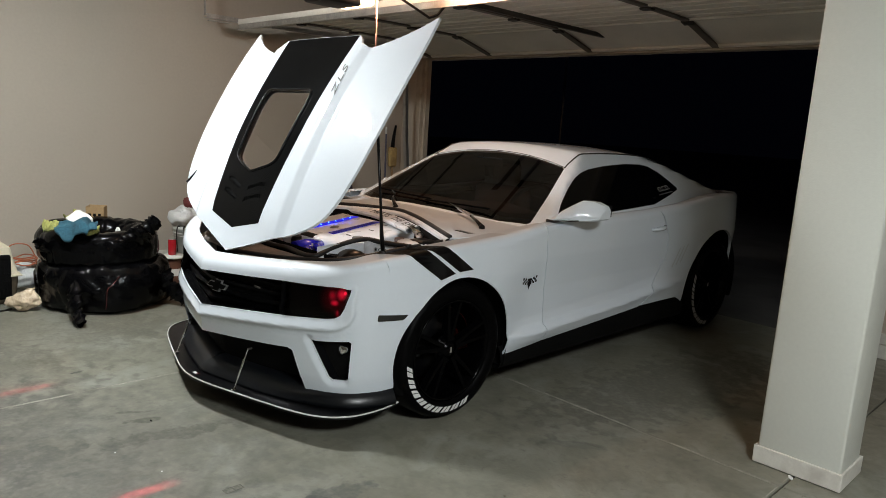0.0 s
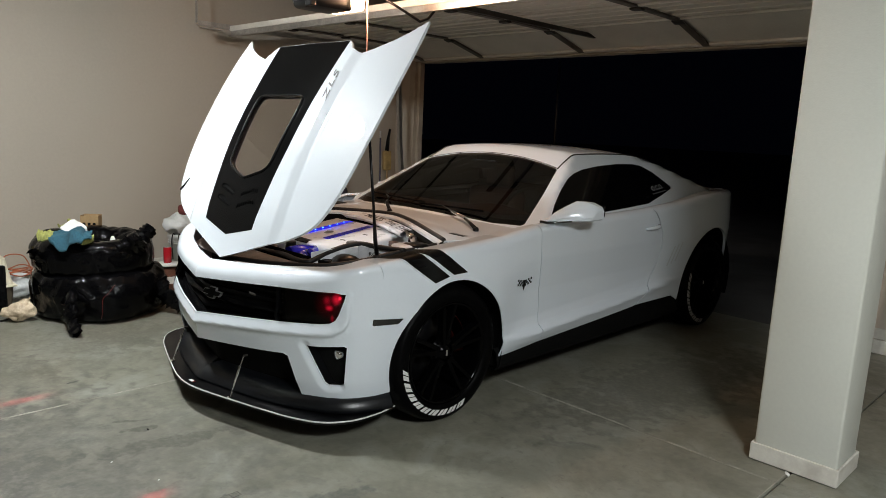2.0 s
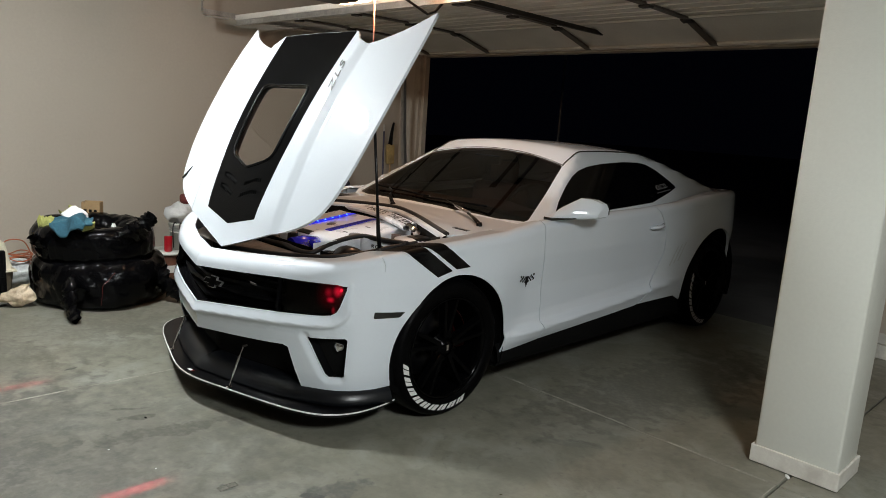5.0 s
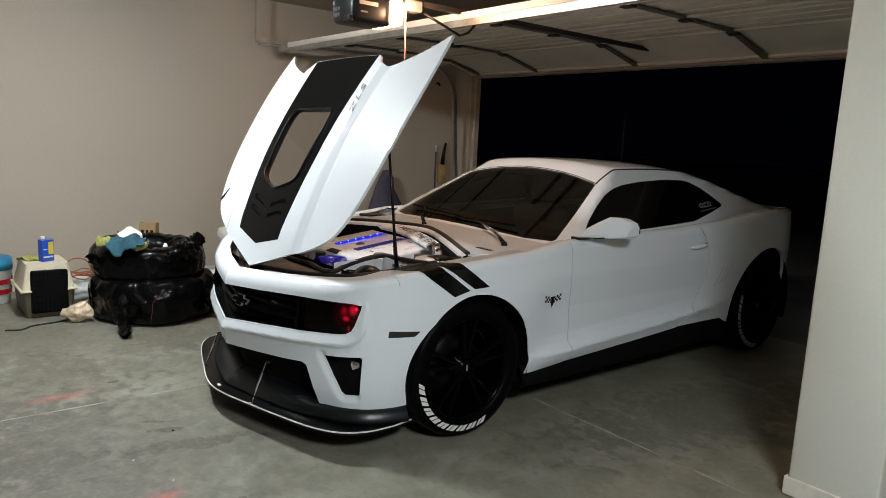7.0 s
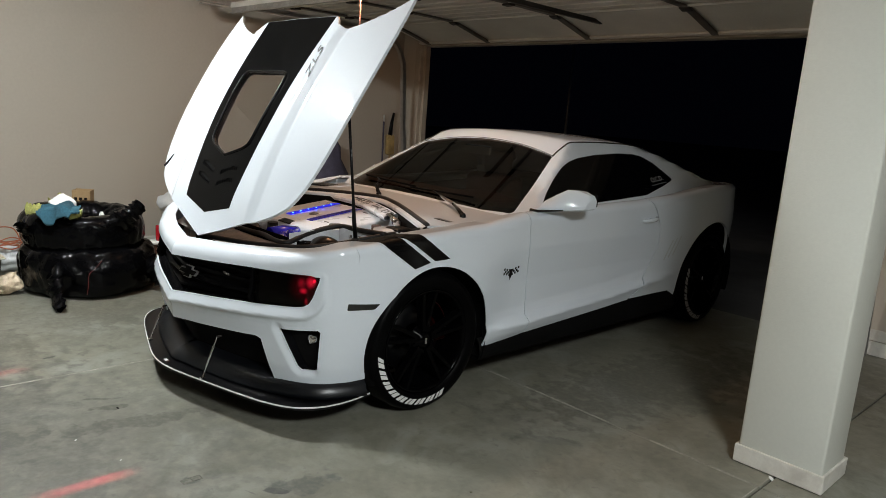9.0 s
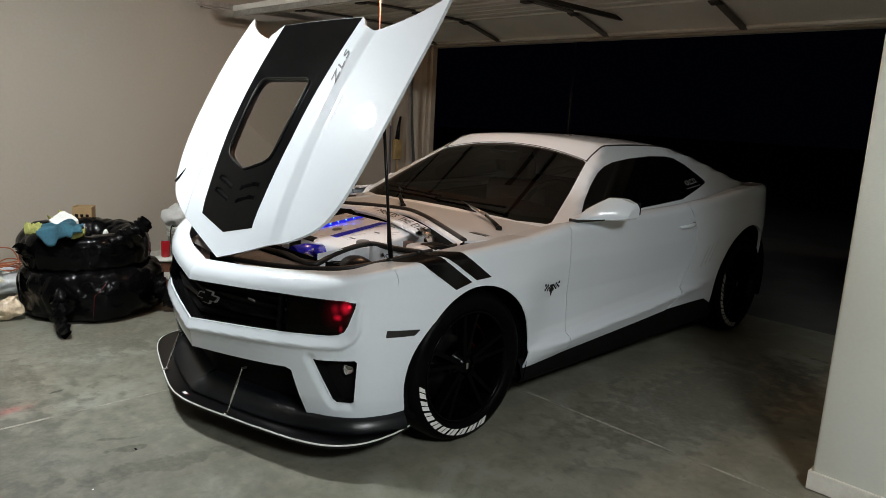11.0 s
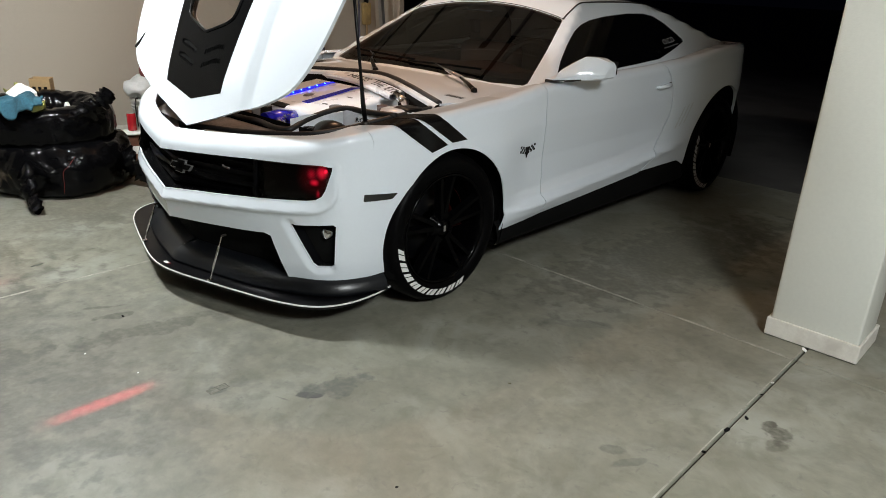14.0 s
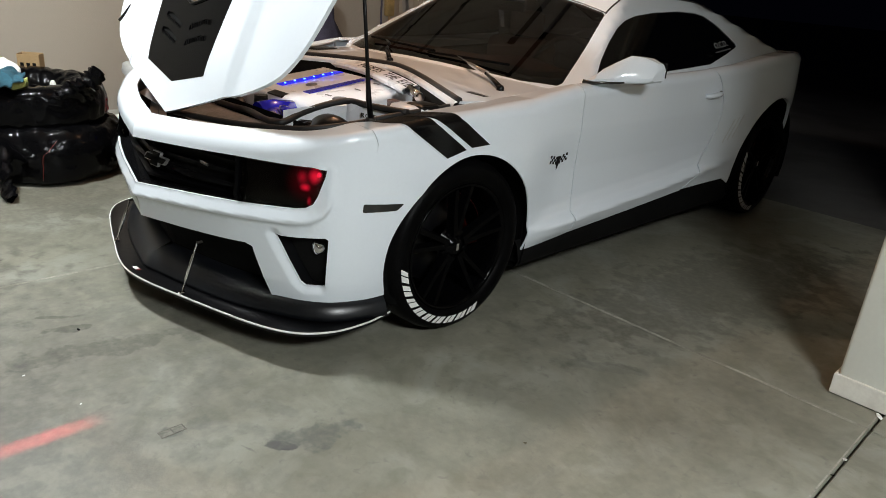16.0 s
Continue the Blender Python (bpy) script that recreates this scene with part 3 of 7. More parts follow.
def door_section(y0, z0, y1, z1, last):
    """One section between two hinge lines, with stiles and a strut on its lower face."""
    length, tilt = math.hypot(y1 - y0, z1 - z0), math.atan2(z1 - z0, y1 - y0)
    m = pose(0, y0 - 0.83, z0 - 2.37) @ Matrix.Rotation(tilt, 4, "X")
    bm = box_bm(DOOR_X0 + 0.01, DOOR_X1 + 0.1, 0.003, length - 0.003, 0.0, 0.045, 0.004)
    for k in range(0 if last else 3):
        box_bm(DOOR_X0 + 0.03, DOOR_X1 + 0.08, length * (0.25 + 0.25 * k) - 0.02, length * (0.25 + 0.25 * k) + 0.02, -0.008, 0.002, 0.003, bm=bm)
    bmesh.ops.transform(bm, matrix=m, verts=bm.verts)
    section = part("section", bm, DOOR_PANEL, door)
    for x in (-2.82, -1.90, -0.64, 0.57, 1.80):
        if y0 > 1:
            part("stile", box_bm(x - 0.032, x + 0.032, 0.01, length - 0.01, -0.024, -0.009, 0.004, m=m), STILE, section, "brown steel stile")
            part("hinge", box_bm(x - 0.045, x + 0.045, -0.035, 0.035, -0.040, -0.024, 0.006, m=m), DARK_STEEL, section)
    part("rail", box_bm(DOOR_X0 + 0.01, DOOR_X1 + 0.1, length - 0.05, length - 0.008, -0.022, -0.002, 0.004, m=m), DOOR_PANEL, section)
    if last:
        part("bottom_seal", box_bm(DOOR_X0 + 0.01, DOOR_X1 + 0.1, length - 0.003, length + 0.025, 0.002, 0.03, 0.008, m=m), TRIM, section, "pale rubber bottom seal")


HINGES = [(0.86, 2.262), (1.46, 2.368), (2.09, 2.372), (2.70, 2.364), (3.22, 2.229)]
for k, (a, b) in enumerate(zip(HINGES, HINGES[1:])):
    door_section(*a, *b, k == 3)
# steel strut that stiffens the top of the door
for y, z1, tall in ((0.925, 2.268, 0.055),):
    bm = box_bm(DOOR_X0 + 0.02, DOOR_X1 + 0.1, y - 0.055, y - 0.045, z1 - tall, z1, 0.002)
    box_bm(DOOR_X0 + 0.02, DOOR_X1 + 0.1, y - 0.045, y + 0.04, z1 - 0.012, z1 - 0.004, bm=bm)
    box_bm(DOOR_X0 + 0.02, DOOR_X1 + 0.1, y - 0.075, y - 0.055, z1 - tall, z1 - tall + 0.008, bm=bm)
    bmesh.ops.translate(bm, vec=(0, -0.83, -2.37), verts=bm.verts)
    part("strut", bm, STEEL, door, "galvanised steel strut")


def door_track(x, side):
    track = empty("door_track", pose(x, 0.55, 2.27), label="galvanised curved garage door track with hanger", category="door track", group="garage door tracks")
    line = [(0, 0, 0.03)] + [(0, y, 0.03) for y in (0.6, 1.2, 2.0)] + [(0, 2.0 + 0.42 * math.sin(radians(a)), 0.03 - 0.42 + 0.42 * math.cos(radians(a))) for a in range(15, 91, 15)] + [(0, 2.46, -1.0), (0, 2.62, -2.26)]
    bm = bmesh.new()
    prof = [(-0.025, -0.02), (0.025, -0.02), (0.025, 0.02), (-0.025, 0.02), (-0.025, 0.016), (0.021, 0.016), (0.021, -0.016), (-0.025, -0.016)]
    rings = []
    for i, p in enumerate(line):
        p = Vector(p)
        d = (Vector(line[min(i + 1, len(line) - 1)]) - Vector(line[max(i - 1, 0)])).normalized()
        up = Vector((1, 0, 0)).cross(d)
        rings.append([bm.verts.new(p + Vector((side * a, 0, 0)) + up * b) for a, b in prof])
    for a, b in zip(rings, rings[1:]):
        for k in range(len(prof)):
            bm.faces.new((a[k], a[(k + 1) % len(prof)], b[(k + 1) % len(prof)], b[k]))
    part("rail", bm, STEEL, track)
    part("hanger", box_bm(-0.02, 0.02, -0.005, 0.0, 0.03, CEILING_Z - 2.27, 0.001), STEEL, track)
    bm = box_bm(-0.02, 0.035, 0.03, 0.24, -0.012, -0.004)
    part("cross_angle", bm, STEEL, track)
    return track


door_track(-2.975, 1)
door_track(DOOR_X1 + 0.02, -1)

OPENER = material("opener_black_plastic", (0.008, 0.008, 0.009), 0.34, vary=0.2, spec=0.25)
LENS = glow("lit_lens", (1.0, 0.62, 0.34), 9.0)
opener = empty("garage_door_opener", pose(-0.36, 0.10, 2.13), label="black ceiling-mounted garage door opener with a lit lens", category="door opener")
bm = box_bm(-0.155, 0.10, -0.11, 0.17, 0.0, 0.17, 0.03, 3)
part("housing", bm, OPENER, opener, angle=35)
bm = box_bm(-0.16, 0.14, 0.14, 0.235, 0.005, 0.165, 0.035, 4)
part("lens", bm, LENS, opener, "lit warm plastic lens", angle=60)
for k in range(7):
    part("print", box_bm(-0.14 + 0.03 * (k % 3), -0.118 + 0.03 * (k % 3), -0.1125, -0.1115, 0.04 + 0.035 * (k // 3), 0.06 + 0.035 * (k // 3)), VINYL_GREY, opener)
part("laser_module", box_bm(0.03, 0.09, -0.135, -0.10, -0.004, 0.03, 0.006, 2), OPENER, opener, "small parking laser module")
part("print", box_bm(0.1002, 0.1012, -0.07, 0.06, 0.10, 0.122), STEEL, opener)
part("print", box_bm(0.1002, 0.1012, -0.06, -0.01, 0.055, 0.065), VINYL_GREY, opener)
part("rail", box_bm(0.0, 0.035, 0.2, 2.85, 0.165, 0.20, 0.004), DARK_STEEL, opener)
part("bracket", box_bm(-0.11, -0.085, -0.02, 0.02, 0.16, CEILING_Z - 2.13, 0.002), STEEL, opener)
part("bracket", box_bm(0.06, 0.085, -0.02, 0.02, 0.16, CEILING_Z - 2.13, 0.002), STEEL, opener)
trolley = part("trolley", box_bm(-0.03, 0.065, 0.30, 0.42, 0.12, 0.19, 0.012, 2), STEEL, opener, "galvanised trolley with bolts")
bm = tube_bm([(0.08, 0.42, 0.115), (0.11, 0.55, 0.06), (0.15, 0.66, 0.005), (0.16, 0.72, 0.03), (0.16, 0.78, 0.09)], 0.009, 6)
part("door_arm", bm, SATIN_BLACK, trolley)
RED_CORD = material("red_cord", (0.85, 0.42, 0.33), 0.6, vary=0.1)
part("cord", tube_bm([(0.12, 0.245, 0.16), (0.125, 0.25, -0.1), (0.13, 0.25, -0.42)], 0.0045, 6), RED_CORD, opener, "red emergency release cord")


def ceiling_light(x, y, strength, w):
    """A round frosted bowl on a white base plate."""
    light = empty("ceiling_light", pose(x, y, CEILING_Z), label="round frosted bowl light on the garage ceiling", category="ceiling light", group="ceiling lights")
    part("base", lathe_bm([(0.0, 0.0), (w / 2 + 0.02, 0.0), (w / 2 + 0.025, -0.01), (w / 2 + 0.02, -0.03), (0.0, -0.03)], 40), TRIM, light)
    bowl = lathe_bm([(0.0, -0.10), (w * 0.20, -0.097), (w * 0.36, -0.084), (w * 0.46, -0.06), (w * 0.5, -0.03)], 40)
    part("diffuser", bowl, glow("frosted_diffuser", LAMP_COLOUR, strength), light)


for x, y, strength, w in FIXTURES:
    ceiling_light(x, y, strength, w)
pole = tube_bm([(-5.7, 9.7, -0.02), (-5.7, 9.7, 3.55)], 0.03, 8)
tagged(part("flag_pole", pole, STEEL, None), "thin pale metal pole standing in the dark yard", "pole")


# ---- the car ----
# x to the driver's side, y to the tail, z up; origin under the front axle
car = empty("car", label="white sports coupe with black stripes and raised hood", category="car")
CURVE = spline([(0, -0.882), (0.15, -0.850), (0.30, -0.816), (0.50, -0.757), (0.65, -0.69), (0.76, -0.625), (0.835, -0.55), (0.885, -0.45), (0.92, -0.32), (0.942, -0.14),
                (0.95, 0.1), (0.945, 0.5), (0.935, 1.0), (0.93, 1.6), (0.935, 2.0), (0.955, 2.4), (0.964, 2.83), (0.940, 3.09), (0.872, 3.32), (0.785, 3.52), (0.67, 3.68), (0.42, 3.81), (0, 3.86)], 900)
ARC = np.r_[0, np.cumsum(np.hypot(*np.diff(CURVE, axis=0).T))]
TOP_Y = [-0.87, -0.6, -0.4, -0.2, 0.1, 0.4, 0.7, 1.2, 1.8, 2.3, 2.7, 3.0, 3.4, 3.7, 3.9]
TOP_Z = [0.775, 0.815, 0.848, 0.872, 0.893, 0.912, 0.955, 0.968, 0.985, 1.015, 1.055, 1.07, 1.065, 1.045, 1.03]


def s_at_y(y):
    half = len(CURVE) // 12
    return float(np.interp(y, CURVE[half:, 1], ARC[half:]))


def s_at_x(x):
    """Along the nose."""
    k = int(np.searchsorted(CURVE[:, 1], -0.2))
    s = float(np.interp(abs(x), CURVE[:k, 0], ARC[:k]))
    return s if x >= 0 else -s


GRILLE_HALF = [(0.0, 0.686), (0.25, 0.700), (0.54, 0.714), (0.79, 0.716), (0.826, 0.709), (0.824, 0.690), (0.806, 0.615), (0.795, 0.588), (0.775, 0.573), (0.745, 0.567), (0.48, 0.548), (0.25, 0.527), (0.0, 0.500)]
FOG_EDGE = [np.array((s_at_x(x), z)) for x, z in ((0.672, 0.456), (0.752, 0.280), (0.768, 0.266), (0.812, 0.268))]
GRILLE_EDGE = [np.array((s_at_x(x), z)) for x, z in GRILLE_HALF[4:]]


def side_profile(y, z, top):
    """How far the side stands in from the plan curve."""
    crease = 0.332 + 0.045 * min(max(y - 0.45, 0.0), 1.1) + 0.085 * min(max(y - 1.55, 0.0), 0.8)
    sill = [(0.17, -0.095), (0.24, -0.040), (crease - 0.045, -0.002), (crease, 0.019), (crease + 0.030, -0.024), (crease + 0.085, -0.036), (0.58, -0.036), (0.66, -0.028), (0.76, -0.016), (top - 0.06, -0.012)]
    nose = [(0.17, -0.06), (0.20, -0.045), (0.28, -0.025), (0.36, -0.014), (0.46, -0.006), (0.55, -0.002), (0.63, -0.004), (0.70, -0.008), (top - 0.06, -0.012)]
    hip = [(0.17, -0.07), (0.30, -0.035), (0.45, -0.02), (0.60, -0.005), (0.75, 0.004), (0.86, 0.0), (top - 0.06, -0.012)]
    fender = [(0.17, -0.06), (0.26, -0.035), (0.40, -0.012), (0.55, 0.002), (0.70, 0.002), (top - 0.06, -0.012)]
    a = smooth_step(-0.55, -0.25, y)
    b = smooth_step(0.30, 0.65, y)
    c = smooth_step(1.95, 2.5, y)
    soft = np.array([z - 0.004, z - 0.002, z, z + 0.002, z + 0.004])
    f = lambda pairs: float(np.interp(soft, [p[0] for p in pairs], [p[1] for p in pairs]).mean())
    v = f(nose) * (1 - a) + f(fender) * a
    v = v * (1 - b) + f(sill) * b
    return v * (1 - c) + f(hip) * c


def from_edge(q, v, edge):
    p, best = np.array((q, v)), 9.0
    for a, b in zip(edge, edge[1:]):
        d = b - a
        t = min(max(float((p - a) @ d) / float(d @ d), 0.0), 1.0)
        best = min(best, float(np.hypot(*(p - a - t * d))))
    return best


def relief(q, v):
    """The lip that slopes out round the grille, and the slanted rim of the fog lamp opening."""
    d, off = from_edge(q, v, GRILLE_EDGE), 0.0
    wide = 0.050 - 0.028 * smooth_step(0.57, 0.69, v)
    if d < wide + 0.03:
        lip = d / wide if d < wide else 1 - 0.9 * smooth_step(wide - 0.003, wide + 0.015, d)
        off += 0.40 * wide * lip * smooth_step(0.735, 0.70, v)
    d = from_edge(q, v, FOG_EDGE)
    if d < 0.030:
        off -= 0.016 * (1 - d / 0.030)
    return off


def shoulder(y):
    """Radius of the shoulder: wide over the nose, tight at its corner."""
    return 0.030 + 0.018 * smooth_step(-0.4, -0.1, y) + 0.042 * smooth_step(-0.50, -0.72, y)


def body(s, v):
    """The outer skin. v is the height up to the shoulder and then runs on over it."""
    sign = 1 if s >= 0 else -1
    q = min(abs(s), ARC[-1])
    x, y = float(np.interp(q, ARC, CURVE[:, 0])), float(np.interp(q, ARC, CURVE[:, 1]))
    xa, ya = float(np.interp(q - 0.03, ARC, CURVE[:, 0])), float(np.interp(q - 0.03, ARC, CURVE[:, 1]))
    xb, yb = float(np.interp(q + 0.03, ARC, CURVE[:, 0])), float(np.interp(q + 0.03, ARC, CURVE[:, 1]))
    if q < 0.03:
        xa, ya = -float(np.interp(0.03 - q, ARC, CURVE[:, 0])), float(np.interp(0.03 - q, ARC, CURVE[:, 1]))
    n = Vector((yb - ya, -(xb - xa), 0)).normalized()
    top = float(np.interp(y, TOP_Y, TOP_Z))
    r = shoulder(y)
    v0 = top - r
    if v <= v0:
        off, z = side_profile(y, v, top), v
    else:
        base = side_profile(y, v0, top)
        limit = radians(82)
        t = (v - v0) / r
        if t < limit:
            off, z = base - r * (1 - math.cos(t)), v0 + r * math.sin(t)
        else:
            run = v - v0 - r * limit
            off, z = base - r * (1 - math.cos(limit)) - run, v0 + r * math.sin(limit) + run * (0.10 - 0.17 * smooth_step(-0.5, -0.3, y))
    if y < -0.25 and 0.22 < v < 0.74:
        off += relief(q, v)
    # the nose dips to its middle
    z -= 0.012 * max(0, 1 - q / 0.5) * smooth_step(0.55, 0.8, v)
    p = Vector((x, y, 0)) + n * off
    return Vector((sign * p.x, p.y, z))


def top_edge(y, inward):
    top = float(np.interp(y, TOP_Y, TOP_Z))
    r = shoulder(y)
    return top - r + r * radians(82) + inward


S_CUT = s_at_y(-0.405)
V_LOW = 0.195


def spts(pairs):
    return [(s_at_x(x), z) for x, z in pairs]


grille_half = GRILLE_HALF
GRILLE = spts(grille_half + [(-x, z) for x, z in grille_half[-2:0:-1]])
fog_half = [(0.672, 0.456), (0.825, 0.468), (0.832, 0.46), (0.826, 0.28), (0.815, 0.268), (0.768, 0.266), (0.752, 0.280)]
FOG = spts(fog_half)
FOG_R = [(-s, z) for s, z in FOG][::-1]
intake = [(0.0, 0.362), (0.31, 0.385), (0.565, 0.402), (0.592, 0.392), (0.645, V_LOW)]
SV = [(s, z) for s, z in spts(intake)]
S_BEND = s_at_y(-0.455)
outline = [(S_CUT, V_LOW + 0.01)] + [(S_CUT, top_edge(-0.405, k)) for k in (-0.10, -0.06)] + [(S_BEND, top_edge(-0.455, 0.098))]
ends = [(s, top_edge(float(np.interp(s, ARC, CURVE[:, 1])), d)) for s, d in ((S_CUT * 0.84, 0.075), (S_CUT * 0.72, 0.045), (S_CUT * 0.5, 0.025), (S_CUT * 0.25, 0.015), (0.0, 0.012))]
outline += ends + [(-s, v) for s, v in ends[-2::-1]] + [(-s, v) for s, v in reversed(outline)]
outline += [(-s, v) for s, v in reversed(SV)][:-1] + [(s, v) for s, v in SV]


def lip_line(extra):
    """The crest of the grille lip, or a line outside it."""
    pts = np.array([(1 - t) * a + t * b for a, b in zip(GRILLE_EDGE[1:], GRILLE_EDGE[2:]) for t in np.linspace(0, 1, max(3, int(np.hypot(*(b - a)) / 0.012)))[:-1]])
    out = []
    for i, p in enumerate(pts):
        t = pts[min(i + 2, len(pts) - 1)] - pts[max(i - 2, 0)]
        n = np.array((-t[1], t[0])) / np.hypot(*t)
        if n @ (p - np.array((0.0, 0.70))) < 0:
            n = -n
        q = p + n * 0.04
        for _ in range(8):
            q = q + n * (0.050 - 0.028 * smooth_step(0.57, 0.69, float(q[1])) + extra - from_edge(float(q[0]), float(q[1]), GRILLE_EDGE))
        if q[0] > 0.01 and (not out or np.hypot(*(q - out[-1])) > 0.007):
            out.append(q)
    return [tuple(q) for q in out]


LIP_LINES = [lip_line(0.0), lip_line(0.007), lip_line(0.015)]
LIP_LINES += [[(-u, v) for u, v in line] for line in LIP_LINES]
bumper = sheet("front_bumper", body, outline, WHITE, car, [GRILLE, FOG, FOG_R], 0.010, 0.007, lines=LIP_LINES)


def pocket(name, poly, depth, mat, parent, label=""):
    """Walls and back of an opening in the skin."""
    loop = densify(poly, 0.03)
    pts = []
    for s, v in loop:
        p = body(s, v)
        n = (body(s + 0.004, v) - body(s - 0.004, v)).cross(body(s, v + 0.004) - body(s, v - 0.004)).normalized()
        inward = Vector((0, 1, 0)) * 0.75 - n * 0.25
        pts += [p - n * 0.008, p + inward * depth]
    k = len(loop)
    c = sum((p for p in pts[1::2]), Vector()) / k
    faces = [(2 * i, 2 * ((i + 1) % k), 2 * ((i + 1) % k) + 1, 2 * i + 1) for i in range(k)]
    ob = mesh_object(name, pts, faces, mat, parent, label)
    return ob


grille = pocket("grille", GRILLE, 0.085, GRILLE_BLACK, car, "gloss black grille with horizontal bars")


def deep(s, v, d):
    p = body(s, v)
    return p + Vector((0, d, 0))


sheet("mesh_back", lambda s, v: deep(s, v, 0.085), GRILLE, DEEP_BLACK, grille, step=0.05)
S_LAMP = s_at_x(0.50)
BAR_BLACK = material("bar_black_plastic", (0.0025, 0.0025, 0.003), 0.3, spec=0.05, vary=0.2)
for k, (z0, z1) in enumerate(((0.535, 0.552), (0.575, 0.592), (0.615, 0.632), (0.655, 0.668))):
    pts = densify([(-S_LAMP, z0 + 0.006), (0, z0 - 0.012 + 0.01 * k), (S_LAMP, z0 + 0.006), (S_LAMP, z1 + 0.006), (0, z1 - 0.012 + 0.01 * k), (-S_LAMP, z1 + 0.006)], 0.04)
    sheet("bar", lambda s, v: deep(s, v, 0.062), pts, BAR_BLACK, grille, step=0.05, thick=0.02)
# emblem in the grille: a plain slanted cross shape
bm = bmesh.new()
for x0, x1, z0, z1, sh in ((-0.085, 0.085, -0.016, 0.016, 0.012), (-0.032, 0.032, -0.034, 0.034, 0.010)):
    for gx, dy, mat_ in ((0.006, 0.0, None),):
        v = [bm.verts.new((x + (sh if z > 0 else -sh), y, z)) for y in (0, 0.012) for x, z in ((x0, z0), (x1, z0), (x1, z1), (x0, z1))]
        for f in ((0, 1, 2, 3), (7, 6, 5, 4), (0, 4, 5, 1), (1, 5, 6, 2), (2, 6, 7, 3), (3, 7, 4, 0)):
            bm.faces.new([v[i] for i in f])
bmesh.ops.transform(bm, matrix=pose(0.065, -0.822, 0.604, -8, 0, 6) @ Matrix.Scale(0.88, 4), verts=bm.verts)
part("emblem", bm, material("dull_steel_rim", (0.42, 0.42, 0.43), 0.30, 0.6, vary=0.2, scale=30), grille, "slanted dark emblem with a silver rim")
bm = bmesh.new()
for x0, x1, z0, z1, sh in ((-0.077, 0.077, -0.0125, 0.0125, 0.0115), (-0.027, 0.027, -0.030, 0.030, 0.0095)):
    v = [bm.verts.new((x + (sh if z > 0 else -sh), y, z)) for y in (-0.004, 0.002) for x, z in ((x0, z0), (x1, z0), (x1, z1), (x0, z1))]
    for f in ((0, 1, 2, 3), (0, 4, 5, 1), (1, 5, 6, 2), (2, 6, 7, 3), (3, 7, 4, 0)):
        bm.faces.new([v[i] for i in f])
bmesh.ops.transform(bm, matrix=pose(0.065, -0.822, 0.604, -8, 0, 6) @ Matrix.Scale(0.88, 4), verts=bm.verts)
part("emblem_face", bm, DEEP_BLACK, grille)



part("grille_badge", box_bm(0.37, 0.43, -0.787, -0.783, 0.655, 0.666, 0.002, m=pose(0, 0, 0)), DARK_STEEL, grille, "small dull metal badge")


def lit_bowl(blobs):
    """A smoked lamp bowl with soft red lit spots: (place, reach, strength)."""
    m = material("lit_lamp_bowl", (0.030, 0.022, 0.020), 0.35, vary=0.3, scale=20, spec=0.2)
    nt = m.node_tree
    n, link = nt.nodes, nt.links.new
    b = n["Principled BSDF"]
    tc, total = n.new("ShaderNodeTexCoord"), None
    for place, reach, strength in blobs:
        mp, grad, power, scale = n.new("ShaderNodeMapping"), n.new("ShaderNodeTexGradient"), n.new("ShaderNodeMath"), n.new("ShaderNodeMath")
        mp.vector_type, grad.gradient_type = "TEXTURE", "SPHERICAL"
        mp.inputs["Location"].default_value, mp.inputs["Scale"].default_value = place, reach
        link(tc.outputs["Object"], mp.inputs["Vector"])
        link(mp.outputs[0], grad.inputs["Vector"])
        power.operation, power.inputs[1].default_value = "POWER", 1.6
        link(grad.outputs["Fac"], power.inputs[0])
        scale.operation, scale.inputs[1].default_value = "MULTIPLY", strength
        link(power.outputs[0], scale.inputs[0])
        if total:
            add = n.new("ShaderNodeMath")
            link(total, add.inputs[0])
            link(scale.outputs[0], add.inputs[1])
            total = add.outputs[0]
        else:
            total = scale.outputs[0]
    b.inputs["Emission Color"].default_value = (1.0, 0.012, 0.05, 1)
    link(total, b.inputs["Emission Strength"])
    return m


LIT_BOWL = lit_bowl([((0.738, -0.61, 0.672), (0.022, 0.06, 0.030), 0.8), ((0.750, -0.61, 0.638), (0.024, 0.06, 0.018), 2.4), ((0.775, -0.59, 0.680), (0.026, 0.06, 0.034), 3.0), ((0.784, -0.58, 0.686), (0.008, 0.05, 0.012), 9.0), ((0.762, -0.60, 0.592), (0.009, 0.06, 0.022), 1.0), ((0.75, -0.60, 0.655), (0.08, 0.09, 0.08), 0.12)])
DIM_LENS = material("unlit_projector", (0.02, 0.02, 0.02), 0.1, vary=0.1, coat=0.5)
